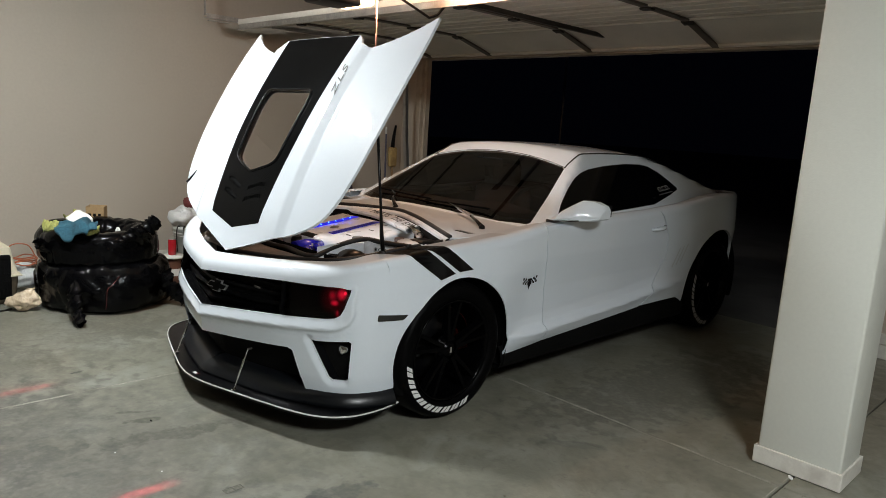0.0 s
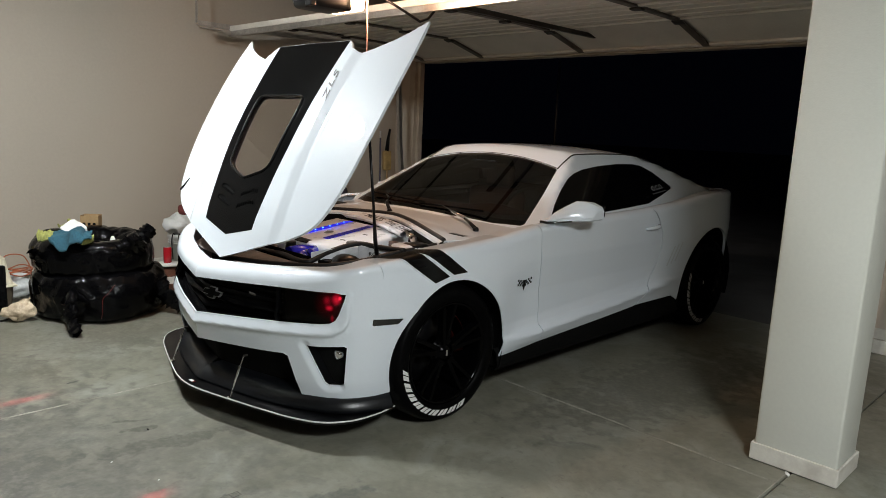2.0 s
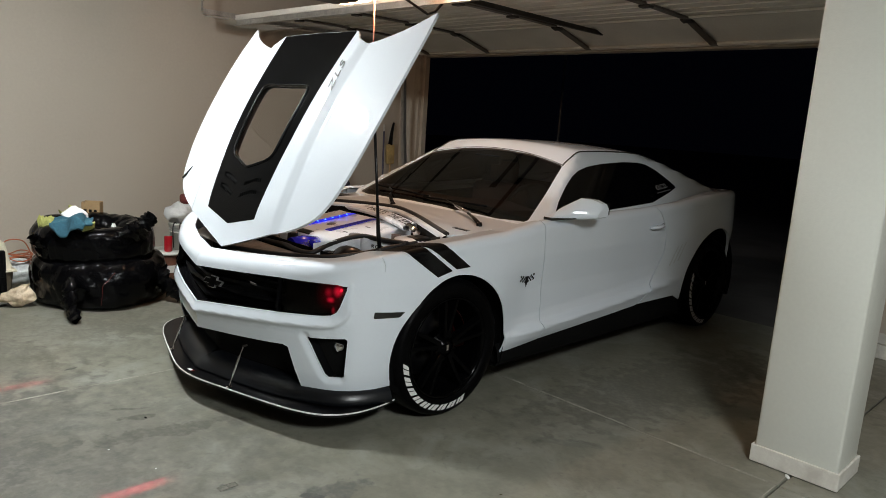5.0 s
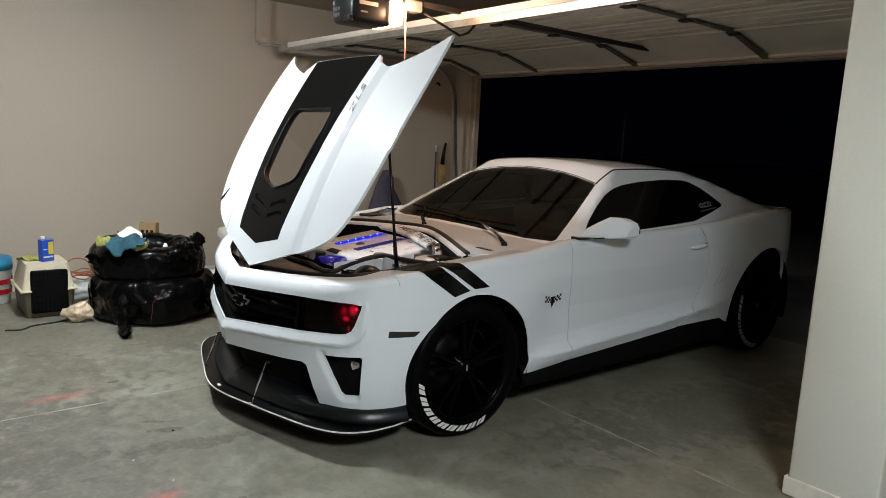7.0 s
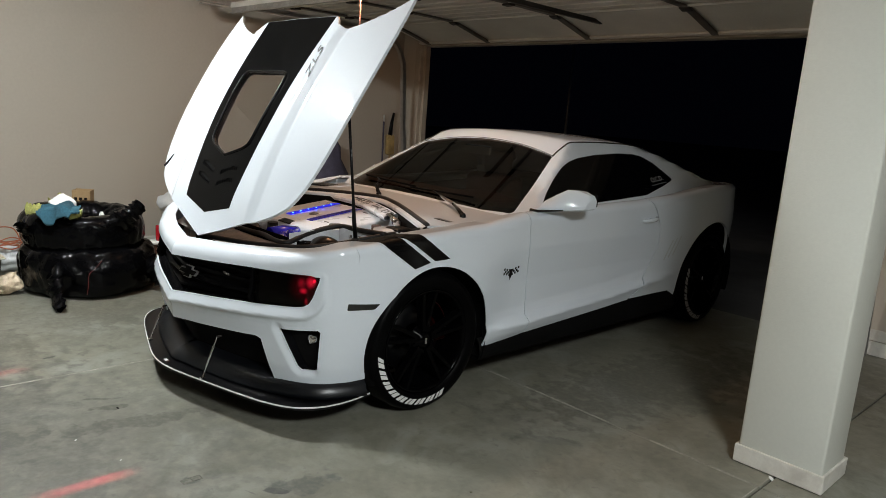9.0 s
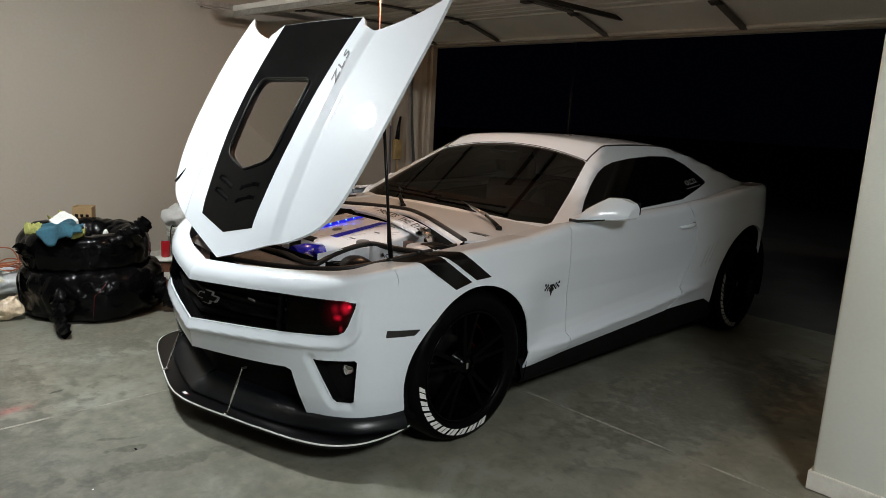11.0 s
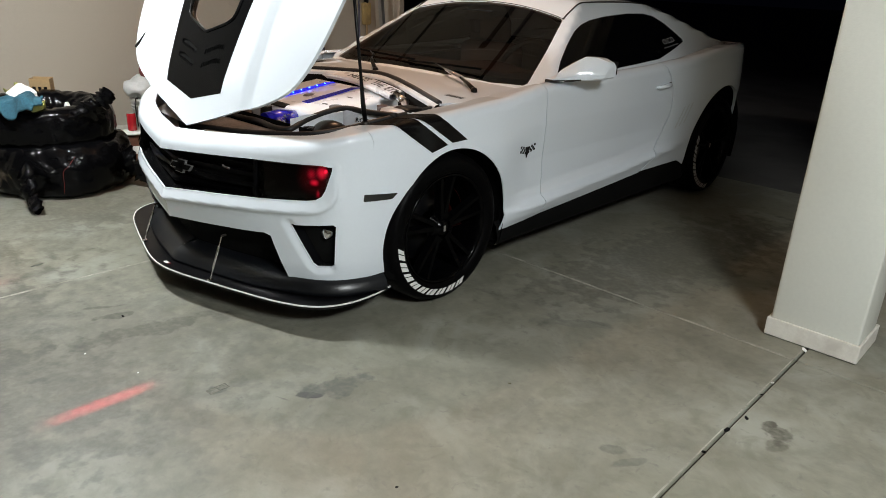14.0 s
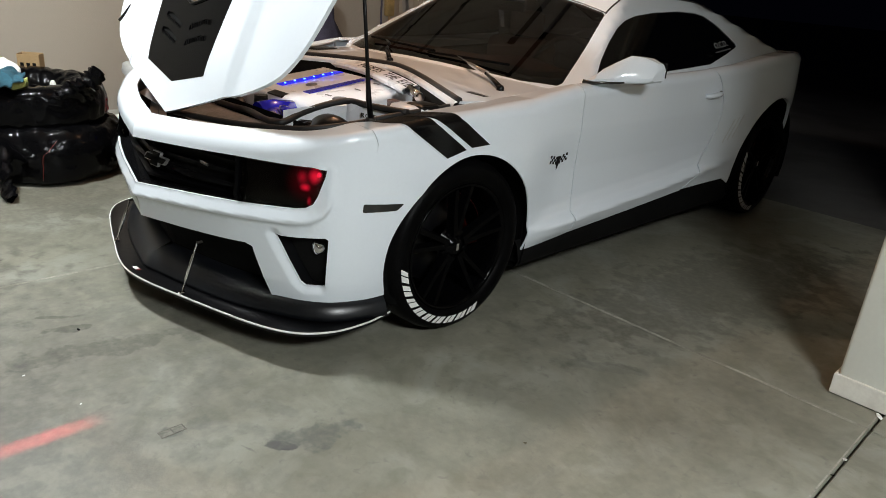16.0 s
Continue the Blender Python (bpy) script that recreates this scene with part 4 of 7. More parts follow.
for side in (1, -1):
    head = empty("headlight", Matrix())
    head.parent = car
    head["label"] = "smoked headlight glowing red" if side > 0 else "smoked dark headlight"
    lamp_poly = spts([(0.545, 0.705), (0.79, 0.708), (0.820, 0.703), (0.816, 0.675), (0.797, 0.605), (0.775, 0.580), (0.745, 0.572), (0.56, 0.560)])
    if side < 0:
        lamp_poly = [(-s, v) for s, v in lamp_poly][::-1]
    sheet("lens", lambda s, v: deep(s, v, 0.012), lamp_poly, LAMP_SMOKE, head, step=0.05, thick=0.003)
    bar = spts([(0.527, 0.552), (0.541, 0.553), (0.541, 0.708), (0.527, 0.707)])
    sheet("divider", lambda s, v: deep(s, v, 0.008), bar if side > 0 else [(-s, v) for s, v in bar][::-1], BAR_BLACK, head, step=0.05, thick=0.02)
    c = body(side * s_at_x(0.725), 0.654) + Vector((-0.01 * side, 0.062, 0))
    bm = lathe_bm([(0.052, 0.0), (0.056, -0.006), (0.06, 0.0), (0.056, 0.006)], 28, "x", close=True)
    bmesh.ops.transform(bm, matrix=Matrix.Translation(c) @ Euler((0, 0, radians(-68 * side))).to_matrix().to_4x4(), verts=bm.verts)
    part("bezel", bm, DARK_STEEL, head)
    sheet("reflector", lambda s, v: deep(s, v, 0.034), lamp_poly, LIT_BOWL if side > 0 else DEEP_BLACK, head, step=0.05)
    bm = bmesh.new()
    bmesh.ops.create_uvsphere(bm, u_segments=20, v_segments=12, radius=0.028)
    bmesh.ops.transform(bm, matrix=Matrix.Translation(c + Vector((0, 0.01, 0))), verts=bm.verts)
    part("projector", bm, DIM_LENS, head, smooth=True)
    # fog lamp pocket
    poly = FOG if side > 0 else FOG_R
    fog = pocket("fog_pocket", poly, 0.055, SATIN_BLACK, car, "black fog lamp pocket")
    sheet("back", lambda s, v: deep(s, v, 0.045), poly, DEEP_BLACK, fog, step=0.05)
    c = body(side * s_at_x(0.786), 0.423) + Vector((0, 0.022, 0))
    bm = lathe_bm([(0.0, 0.004), (0.012, 0.003), (0.020, 0.001), (0.024, -0.002), (0.025, -0.005), (0.025, -0.03)], 24, "x")
    bmesh.ops.transform(bm, matrix=Matrix.Translation(c) @ Euler((0, 0, radians(-92 * side))).to_matrix().to_4x4(), verts=bm.verts)
    part("fog_lamp", bm, CHROME, fog, "round clear fog lamp")

# lower intake: dark duct behind the opening
sheet("lower_intake", lambda s, v: deep(s, v, 0.09), [(-s_at_x(0.67), V_LOW - 0.02), (s_at_x(0.67), V_LOW - 0.02), (s_at_x(0.62), 0.41), (0, 0.38), (-s_at_x(0.62), 0.41)], DEEP_BLACK, car, step=0.06, label="dark lower intake")
# black lip under the bumper, then the flat splitter
lip = bmesh.new()
rings = []
LIP_BLACK = material("satin_chin_plastic", (0.006, 0.0068, 0.0085), 0.32, spec=0.42, vary=0.2, bump=0.04, bump_scale=200)
for q in np.linspace(-s_at_y(-0.335), s_at_y(-0.335), 90):
    p = body(q, 0.21)
    t = (body(q + 0.01, 0.21) - body(q - 0.01, 0.21)).normalized()
    n = Vector((t.y, -t.x, 0))
    mid = smooth_step(0.72, 0.60, abs(q))
    rows = ((-0.09, 0.012), (-0.04, 0.004), (0.002, -0.006 - 0.012 * mid), (0.018, -0.020 - 0.016 * mid), (0.032, -0.046 - 0.010 * mid), (0.036, -0.0665), (-0.05, -0.0665))
    rings.append([lip.verts.new(p + n * a_ + Vector((0, 0, h))) for a_, h in rows])
for a, b in zip(rings, rings[1:]):
    for k in range(6):
        lip.faces.new((a[k], b[k], b[k + 1], a[k + 1])).smooth = True
part("front_lip", lip, LIP_BLACK, car, "satin black lower lip")
edge = spline([(0.885, -0.30), (0.905, -0.42), (0.895, -0.56), (0.83, -0.675), (0.70, -0.755), (0.50, -0.822), (0.34, -0.868), (0.17, -0.915), (0.06, -0.935), (0, -0.938)], 60)
edge = [tuple(p) for p in edge] + [(-x, y) for x, y in edge[-2::-1]]
poly = edge + [(-0.80, -0.28), (0.80, -0.28)]
splitter = sheet("splitter", lambda u, v: Vector((u, v, 0.140)), poly, SATIN_BLACK, car, step=0.08, thick=0.014, label="flat black front splitter")
bm = bmesh.new()
rings = []
for i, (x, y) in enumerate(edge):
    a, b = edge[max(i - 1, 0)], edge[min(i + 1, len(edge) - 1)]
    n = Vector((b[1] - a[1], -(b[0] - a[0]), 0)).normalized() * -1
    if n.dot(Vector((x, y + 0.3, 0))) < 0:
        n = -n
    p = Vector((x, y, 0.140))
    rings.append([bm.verts.new(p + n * a_ + Vector((0, 0, h))) for a_, h in ((-0.002, 0.002), (0.002, 0.002), (0.002, -0.004), (-0.002, -0.004))])
for a, b in zip(rings, rings[1:]):
    for k in range(4):
        bm.faces.new((a[k], a[(k + 1) % 4], b[(k + 1) % 4], b[k]))
part("edge_trim", bm, VINYL_WHITE, splitter, "white edge trim")
for side in (1, -1):
    a, b = Vector((0.345, -0.80, 0.345)) if side > 0 else Vector((-0.30, -0.80, 0.33)), Vector((side * 0.325, -0.862, 0.145))
    d = (b - a)
    rod = part("splitter_rod", tube_bm([a, a + d * 0.22, a + d * 0.25, a + d * 0.72, a + d * 0.75, b], [0.0035, 0.0035, 0.0065, 0.0065, 0.0035, 0.0035], 8), CHROME, car, "polished splitter support rod")
    part("rod_foot", box_bm(b.x - 0.01, b.x + 0.01, b.y - 0.01, b.y + 0.012, b.z - 0.004, b.z + 0.006, 0.002), CHROME, rod)
    part("rod_end", box_bm(a.x - 0.004, a.x + 0.004, a.y - 0.004, a.y + 0.02, a.z - 0.004, a.z + 0.004, 0.001), DARK_STEEL, rod)
bm = box_bm(-0.02, 0.012, -0.912, -0.896, 0.1403, 0.1413)
part("decal", bm, VINYL_WHITE, splitter, "small white and red sticker")
part("decal", box_bm(0.013, 0.027, -0.908, -0.894, 0.1403, 0.1413), RED_CALIPER, splitter)

# ---- fenders, doors, quarters ----
FR, FCZ, FCY = 0.404, 0.324, 0.022
RCY, RR, RCZ = 2.858, 0.434, 0.364


def side_outline(pairs):
    return [(s_at_y(y), z) for y, z in pairs]


def fender_outline():
    a = [(-0.4058, V_LOW + 0.01)]
    arch = [(FCY + (y - FCY) * (0.85 if y < FCY else 1.0), z) for y, z in arc(FCY, FCZ, FR, 196, -12, 40)]
    rear = [(0.735, 0.272), (0.752, 0.46), (0.738, 0.65), (0.715, 0.82), (0.70, top_edge(0.70, -0.02)), (0.695, top_edge(0.70, 0.03))]
    top = [(y, top_edge(y, d)) for y, d in ((0.60, 0.06), (0.45, 0.10), (0.25, 0.115), (0.0, 0.115), (-0.15, 0.11), (-0.3, 0.10))]
    bend = [(-0.453, top_edge(-0.455, 0.098)), (-0.403, top_edge(-0.405, -0.06)), (-0.4055, top_edge(-0.405, -0.10))]
    return a + arch + rear + top + bend


door_poly = [(0.740, 0.272), (0.757, 0.46), (0.743, 0.65), (0.720, 0.82), (0.705, top_edge(0.705, -0.02)), (0.72, top_edge(0.72, 0.02)), (1.3, top_edge(1.3, 0.01)), (1.90, top_edge(1.9, 0.005)), (1.955, top_edge(1.955, -0.03)), (2.03, 0.91), (2.085, 0.82), (2.105, 0.73), (2.108, 0.66), (2.06, 0.55), (1.955, 0.43), (1.82, 0.335), (1.80, 0.322), (1.4, 0.300), (1.0, 0.282)]
quarter = [(1.825, 0.327), (1.96, 0.425), (2.067, 0.545), (2.114, 0.655), (2.112, 0.735), (2.092, 0.825), (2.037, 0.915), (1.962, top_edge(1.962, -0.03)), (1.905, top_edge(1.905, 0.008)), (2.2, top_edge(2.2, 0.03)), (2.5, top_edge(2.5, 0.07)), (2.9, top_edge(2.9, 0.12)), (3.3, top_edge(3.3, 0.15)), (3.55, top_edge(3.55, 0.12)), (3.62, top_edge(3.62, 0.0)), (3.60, 0.62), (3.45, 0.55), (3.40, 0.30), (3.33, 0.28)] + arc(RCY, RCZ, RR, -12, 192, 40) + [(2.32, 0.325), (2.1, 0.327)]
panels = {}
for mirror in (False, True):
    panels["fender", mirror] = sheet("front_fender", body, side_outline(fender_outline()), WHITE, car, step=0.022, thick=0.006, mirror=mirror)
    panels["door", mirror] = sheet("door", body, side_outline(door_poly), WHITE, car, step=0.013, thick=0.014, mirror=mirror)
    panels["quarter", mirror] = sheet("rear_quarter", body, side_outline(quarter), WHITE, car, step=0.025, thick=0.02, mirror=mirror)
    # dark inner skin behind the shut lines, and the black sill below
    sheet("inner_side", lambda s, v: body(s, v) + Vector((-0.035, 0, 0)), side_outline([(0.44, 0.27), (2.25, 0.33), (2.2, 0.93), (0.44, 0.85)]), DEEP_BLACK, car, step=0.15, mirror=mirror)
    sign = -1 if mirror else 1
    bm = bmesh.new()
    rows = []
    for y in np.linspace(0.40, 2.46, 24):
        z1 = float(np.interp(y, [0.40, 0.74, 1.0, 1.4, 1.8, 2.46], [0.268, 0.270, 0.280, 0.298, 0.320, 0.325]))
        rows.append([bm.verts.new((sign * x, y, z)) for x, z in ((0.885, z1 + 0.02), (0.905, z1 - 0.005), (0.918, 0.20), (0.900, 0.165), (0.78, 0.165))])
    for a, b in zip(rows, rows[1:]):
        for k in range(4):
            bm.faces.new((a[k], b[k], b[k + 1], a[k + 1])).smooth = True
    part("side_skirt", bm, DEEP_BLACK, car, "black side skirt")
    # wheel wells
    for cy, cz, r in ((FCY, FCZ, FR), (RCY, RCZ, RR)):
        bm = bmesh.new()
        ring = []
        for a in np.linspace(200, -20, 26):
            c, s = math.cos(radians(a)), math.sin(radians(a))
            ring.append([bm.verts.new((sign * x, cy + (r + d) * c * (0.85 if c < 0 and cy < 1 else 1.0), cz + (r + d) * s)) for x, d in ((0.925, 0.004), (0.90, 0.02), (0.62, 0.02), (0.55, -0.4))])
        for a, b in zip(ring, ring[1:]):
            for k in range(3):
                bm.faces.new((a[k], b[k], b[k + 1], a[k + 1])).smooth = True
        part("wheel_well", bm, DEEP_BLACK, car)
    # amber-black side marker
    sheet("side_marker", body, rounded(side_outline([(-0.452, 0.562), (-0.328, 0.560), (-0.300, 0.583), (-0.448, 0.592)]), 0.006), GLOSS_BLACK, car, step=0.03, thick=0.004, lift=0.003, mirror=mirror, label="dark side marker lamp")
# stripes over the fender
def fy(y, v):
    return s_at_y(y), v


for (ya, yb, za), (yc, yd, zc) in ((((-0.272, -0.165, None)), (-0.120, -0.026, (0.730, 0.753))), (((-0.140, -0.044, None)), (0.002, 0.098, (0.758, 0.761)))):
    poly = [fy(ya - 0.105, top_edge(ya - 0.105, 0.094)), fy(ya, top_edge(ya, -0.04)), fy(yc, zc[0]), fy(yd, zc[1]), fy(yb, top_edge(yb, -0.04)), fy(yb - 0.085, top_edge(yb - 0.085, 0.10))]
    sheet("stripe", body, poly, VINYL_BLACK, panels["fender", False], step=0.02, thick=0.002, lift=0.003, label="black vinyl stripe")
# side emblem: two small checked flags over a point
for i in range(3):
    for j in range(5):
        for sgn in (-1, 1):
            if (i + j) % 2 == 0:
                y0 = 0.593 + sgn * (0.014 + 0.012 * j)
                z0 = 0.625 + 0.012 * i + 0.0025 * j
                q = [(y0 - 0.0062, z0 - 0.0062), (y0 + 0.0062, z0 - 0.0062), (y0 + 0.0062, z0 + 0.0062), (y0 - 0.0062, z0 + 0.0062)]
                sheet("badge_square", body, side_outline(q), SATIN_BLACK, panels["fender", False], step=0.02, thick=0.001, lift=0.0025)
sheet("badge_point", body, side_outline([(0.593, 0.592), (0.608, 0.628), (0.603, 0.655), (0.583, 0.655), (0.578, 0.628)]), SATIN_BLACK, panels["fender", False], step=0.02, thick=0.001, lift=0.0027, label="dark badge")
# gills before the rear wheel: flat strips, the grooves' shade put into their grey
for k in range(3):
    y0 = 2.205 + 0.045 * k
    sheet("gill", body, side_outline([(y0, 0.56 + 0.015 * k), (y0 + 0.012, 0.555 + 0.015 * k), (y0 + 0.075, 0.70 + 0.012 * k), (y0 + 0.063, 0.70 + 0.012 * k)]), material("gill_shadow", (0.58, 0.61, 0.64), 0.4, vary=0.02) if k == 0 else bpy.data.materials["gill_shadow"], panels["quarter", False], step=0.03, thick=0.001, lift=0.001)
# tail
sheet("rear_bumper", body, side_outline([(3.605, 0.62), (3.625, top_edge(3.625, 0.0))]) + [(ARC[-1], 1.0), (ARC[-1], 0.25), (s_at_y(3.40), 0.26), (s_at_y(3.455), 0.55)], WHITE, car, step=0.06, thick=0.02)
sheet("rear_bumper", body, side_outline([(3.605, 0.62), (3.625, top_edge(3.625, 0.0))]) + [(ARC[-1], 1.0), (ARC[-1], 0.25), (s_at_y(3.40), 0.26), (s_at_y(3.455), 0.55)], WHITE, car, step=0.06, thick=0.02, mirror=True)
sheet("tail_marker", body, rounded(side_outline([(3.50, 0.86), (3.58, 0.84), (3.585, 0.94), (3.53, 0.965)]), 0.01), SMOKE, car, step=0.03, thick=0.004, lift=0.003, label="smoked rear marker lamp")

# ---- greenhouse ----
def soft_min(a, b, k=0.02):
    h = min(max(0.5 + 0.5 * (b - a) / k, 0), 1)
    return b * (1 - h) + a * h - k * h * (1 - h)


def house(x, y):
    ax = abs(x)
    side = 0.95 + 1.29 * (0.880 - ax)
    wind = 0.935 + 0.515 * (y - 0.575 - 0.26 * ax * ax)
    roof = 1.376 - 0.10 * ax * ax - 0.030 * ((y - 1.75) / 0.65) ** 2
    rear = 1.354 - 0.285 * (y - 2.30) - 0.10 * ax * ax
    z = soft_min(soft_min(roof, wind, 0.015), rear, 0.06)
    return Vector((x, y, soft_min(z, side, 0.018)))


def glass_x(z):
    return 0.880 - (z - 0.95) / 1.29


def on_side(pairs):
    return [(glass_x(z), y) for y, z in pairs]


ws_half = [(0.0, 0.60), (0.30, 0.61), (0.60, 0.655), (0.765, 0.715), (0.775, 0.74), (0.70, 0.98), (0.605, 1.245), (0.58, 1.262), (0.30, 1.290), (0.0, 1.298)]
WS = ws_half + [(-x, y) for x, y in ws_half[-2:0:-1]]
dlo = [(0.875, 0.978), (0.97, 1.045), (1.10, 1.118), (1.233, 1.182), (1.33, 1.214), (1.45, 1.238), (1.648, 1.258), (1.923, 1.272), (2.12, 1.270), (2.22, 1.258), (2.329, 1.216), (2.43, 1.150), (2.478, 1.112), (2.47, 1.098), (2.30, 1.060), (2.10, 1.022), (2.026, 1.008), (1.70, 0.992), (1.366, 0.978), (1.1, 0.972)]
DLO = on_side(dlo)
DLO_R = [(-x, y) for x, y in DLO][::-1]
rear_half = [(0.0, 2.42), (0.40, 2.43), (0.54, 2.46), (0.62, 2.95), (0.55, 3.02), (0.0, 3.06)]
RW = rear_half + [(-x, y) for x, y in rear_half[-2:0:-1]]
hull_half = [(0.0, 0.58), (0.30, 0.59), (0.60, 0.635), (0.80, 0.69), (0.872, 0.78), (0.875, 1.4), (0.872, 1.9), (0.872, 2.3), (0.868, 2.6), (0.84, 3.0), (0.80, 3.12), (0.0, 3.15)]
HULL = hull_half + [(-x, y) for x, y in hull_half[-2:0:-1]]
roof = sheet("roof", house, HULL, WHITE, car, [WS, DLO, DLO_R, RW], 0.045, 0.018)
frit_half = [(0.0, 0.60), (0.30, 0.61), (0.60, 0.655), (0.765, 0.715), (0.755, 0.775), (0.60, 0.715), (0.30, 0.668), (0.0, 0.658)]
sheet("frit_band", house, frit_half[:4] + frit_half[4:] + [(-x, y) for x, y in frit_half[-2:4:-1]][::-1][:0] + [(-x, y) for x, y in (frit_half[6], frit_half[5], frit_half[4], frit_half[3], frit_half[2], frit_half[1])], DEEP_BLACK, car, step=0.06, thick=0.001, lift=-0.012)
sheet("windshield", house, [(x, y) for x, y in WS], TINT, car, step=0.08, thick=0.004, lift=-0.004, label="dark tinted windshield")
for poly in (DLO, DLO_R):
    sheet("side_window", house, poly, DARK_TINT, car, step=0.06, thick=0.004, lift=-0.006, label="black tinted side window")
sheet("rear_window", house, RW, DARK_TINT, car, step=0.08, thick=0.004, lift=-0.004, label="dark tinted rear window")
# dark ditch mouldings along the roof
for sgn in (1, -1):
    line = [house(sgn * x, y) + Vector((0, 0, 0.001)) for x, y in spline([(0.600, 1.256), (0.590, 1.34), (0.582, 1.6), (0.580, 1.9), (0.584, 2.2), (0.60, 2.4)], 60)]
    part("roof_moulding", tube_bm(line, 0.0045, 6), SEAL, roof)
part("windshield_moulding", tube_bm([house(x, y) for x, y in spline([(0.598, 1.258), (0.58, 1.264), (0.30, 1.292), (0, 1.30), (-0.30, 1.292), (-0.58, 1.264), (-0.598, 1.258)], 60)], 0.003, 6), SEAL, roof)
m = pose(0, 0, 0)
VINYL_PALE = material("pale_grey_vinyl", (0.34, 0.34, 0.35), 0.5, vary=0.04)
ocd_c = house(glass_x(1.105), 2.262)
n = (house(glass_x(1.105) + 0.01, 2.262) - ocd_c).cross(house(glass_x(1.105), 2.272) - ocd_c).normalized()
along = Vector((0, 1, 0.12)).normalized()
up = n.cross(along)
M = Matrix.Translation(ocd_c + n * 0.001) @ Matrix((along, up, n)).transposed().to_4x4()
text_mesh("sticker", "O.C.D.", 0.052, M, VINYL_PALE, car, "white window lettering", 0.0006)
mesh_object("sticker_line", [M @ Vector(p) for p in ((-0.10, -0.042, 0.001), (0.09, -0.042, 0.001), (0.09, -0.034, 0.001), (-0.10, -0.034, 0.001))], [(0, 1, 2, 3)], VINYL_GREY, car)
# deck and spoiler
deck_half = [(0.0, 3.10), (0.70, 3.06), (0.76, 3.28), (0.69, 3.53), (0.57, 3.69), (0.0, 3.82)]
sheet("deck_lid", lambda x, y: Vector((x, y, 1.06 - 0.02 * (y - 3.1) - 0.03 * x * x)), deck_half + [(-x, y) for x, y in deck_half[-2:0:-1]], WHITE, car, step=0.1, thick=0.03)
part("floor_pan", box_bm(-0.74, 0.74, -0.45, 3.6, 0.16, 0.20), DEEP_BLACK, car)

# ---- wheels ----
DULL_RED = material("dull_red_caliper", (0.02, 0.0015, 0.001), 0.4, vary=0.1, spec=0.15)
def wheel(m, width, letters, group="wheels"):
    """A black split-spoke wheel; x points outwards from the car."""
    w = empty("wheel", m)
    w.parent = car
    w["label"] = "black wheel with lettered tyre"
    h = width / 2
    R = 0.354
    prof = [(0.262, -h + 0.02), (0.30, -h), (0.335, -h + 0.012), (R - 0.004, -h + 0.045), (R, 0), (R - 0.004, h - 0.045), (0.338, h - 0.014), (0.318, h - 0.003), (0.29, h), (0.268, h - 0.010), (0.258, h - 0.022)]
    tyre = part("tyre", lathe_bm(prof, 64, "x"), RUBBER, w)
    rim = part("rim", lathe_bm([(0.260, h - 0.024), (0.262, h - 0.014), (0.254, h - 0.010), (0.246, h - 0.022), (0.238, h - 0.05), (0.230, -h + 0.03)], 64, "x"), RIM, w)
    bm = bmesh.new()
    for k in range(5):
        for d in (-9.5, 9.5):
            a = radians(72 * k + d + 18)
            own = bmesh.new()
            v = []
            for r, t, x0, x1 in ((0.045, 0.015, h - 0.075, h - 0.035), (0.14, 0.012, h - 0.062, h - 0.030), (0.246, 0.011, h - 0.055, h - 0.016)):
                v.append([own.verts.new((x, r, s * t)) for x, s in ((x0, -1.3), (x1, -0.75), (x1, 0.75), (x0, 1.3))])
            for p, q in zip(v, v[1:]):
                for i in range(4):
                    own.faces.new((p[i], p[(i + 1) % 4], q[(i + 1) % 4], q[i]))
            bmesh.ops.rotate(own, cent=(0, 0, 0), matrix=Matrix.Rotation(a, 3, "X"), verts=own.verts)
            join(bm, own)
    part("spokes", bm, RIM, rim)
    part("hub", lathe_bm([(0.0, h - 0.028), (0.03, h - 0.028), (0.034, h - 0.034), (0.05, h - 0.045), (0.075, h - 0.07)], 32, "x"), RIM, rim)
    part("cap_mark", box_bm(h - 0.0278, h - 0.0268, -0.006, 0.006, -0.014, 0.014), STEEL, rim, "small silver mark on the hub cap")
    for k in range(5):
        a = radians(72 * k + 54)
        part("lug_nut", tube_bm([(h - 0.075, 0.06 * math.cos(a), 0.06 * math.sin(a)), (h - 0.045, 0.06 * math.cos(a), 0.06 * math.sin(a))], 0.009, 6), RIM, rim)
    part("brake_disc", lathe_bm([(0.06, 0.0), (0.185, 0.0), (0.185, -0.03), (0.06, -0.03)], 40, "x"), SATIN_BLACK, w)
    bm = bmesh.new()
    for a0 in np.linspace(-28, 28, 9):
        box_bm(-0.045, 0.035, -0.05, 0.05, 0.125, 0.20, 0.006, m=Matrix.Rotation(radians(a0 - 60), 4, "X"), bm=bm)
    part("brake_caliper", bm, DULL_RED, w, "dull red brake caliper")
    # raised white marks on the tyre wall: pairs of slanted plain bars
    for k, (a, wid) in enumerate(letters):
        split = (0.40, 0.46, 0.36)[k % 3]
        for f0, f1 in ((-0.5, split - 0.5), (split - 0.40, 0.5)):
            pts = []
            for i in range(3):
                for r in (0.284, 0.314):
                    t = radians(a + wid * (f0 + (f1 - f0) * i / 2) + 4.2 * (0.299 - r) / 0.030)
                    pts.append((h + 0.0020 - 0.1125 * (r - 0.283), r * math.cos(t), r * math.sin(t)))
            # rear tyre marks take a greyer vinyl that stands in for the dimmer light
            mesh_object("tyre_mark", pts, [(2 * i + 2, 2 * i + 3, 2 * i + 1, 2 * i) for i in range(2)], VINYL_WHITE if width < 0.28 else VINYL_PALE, tyre)
    return w


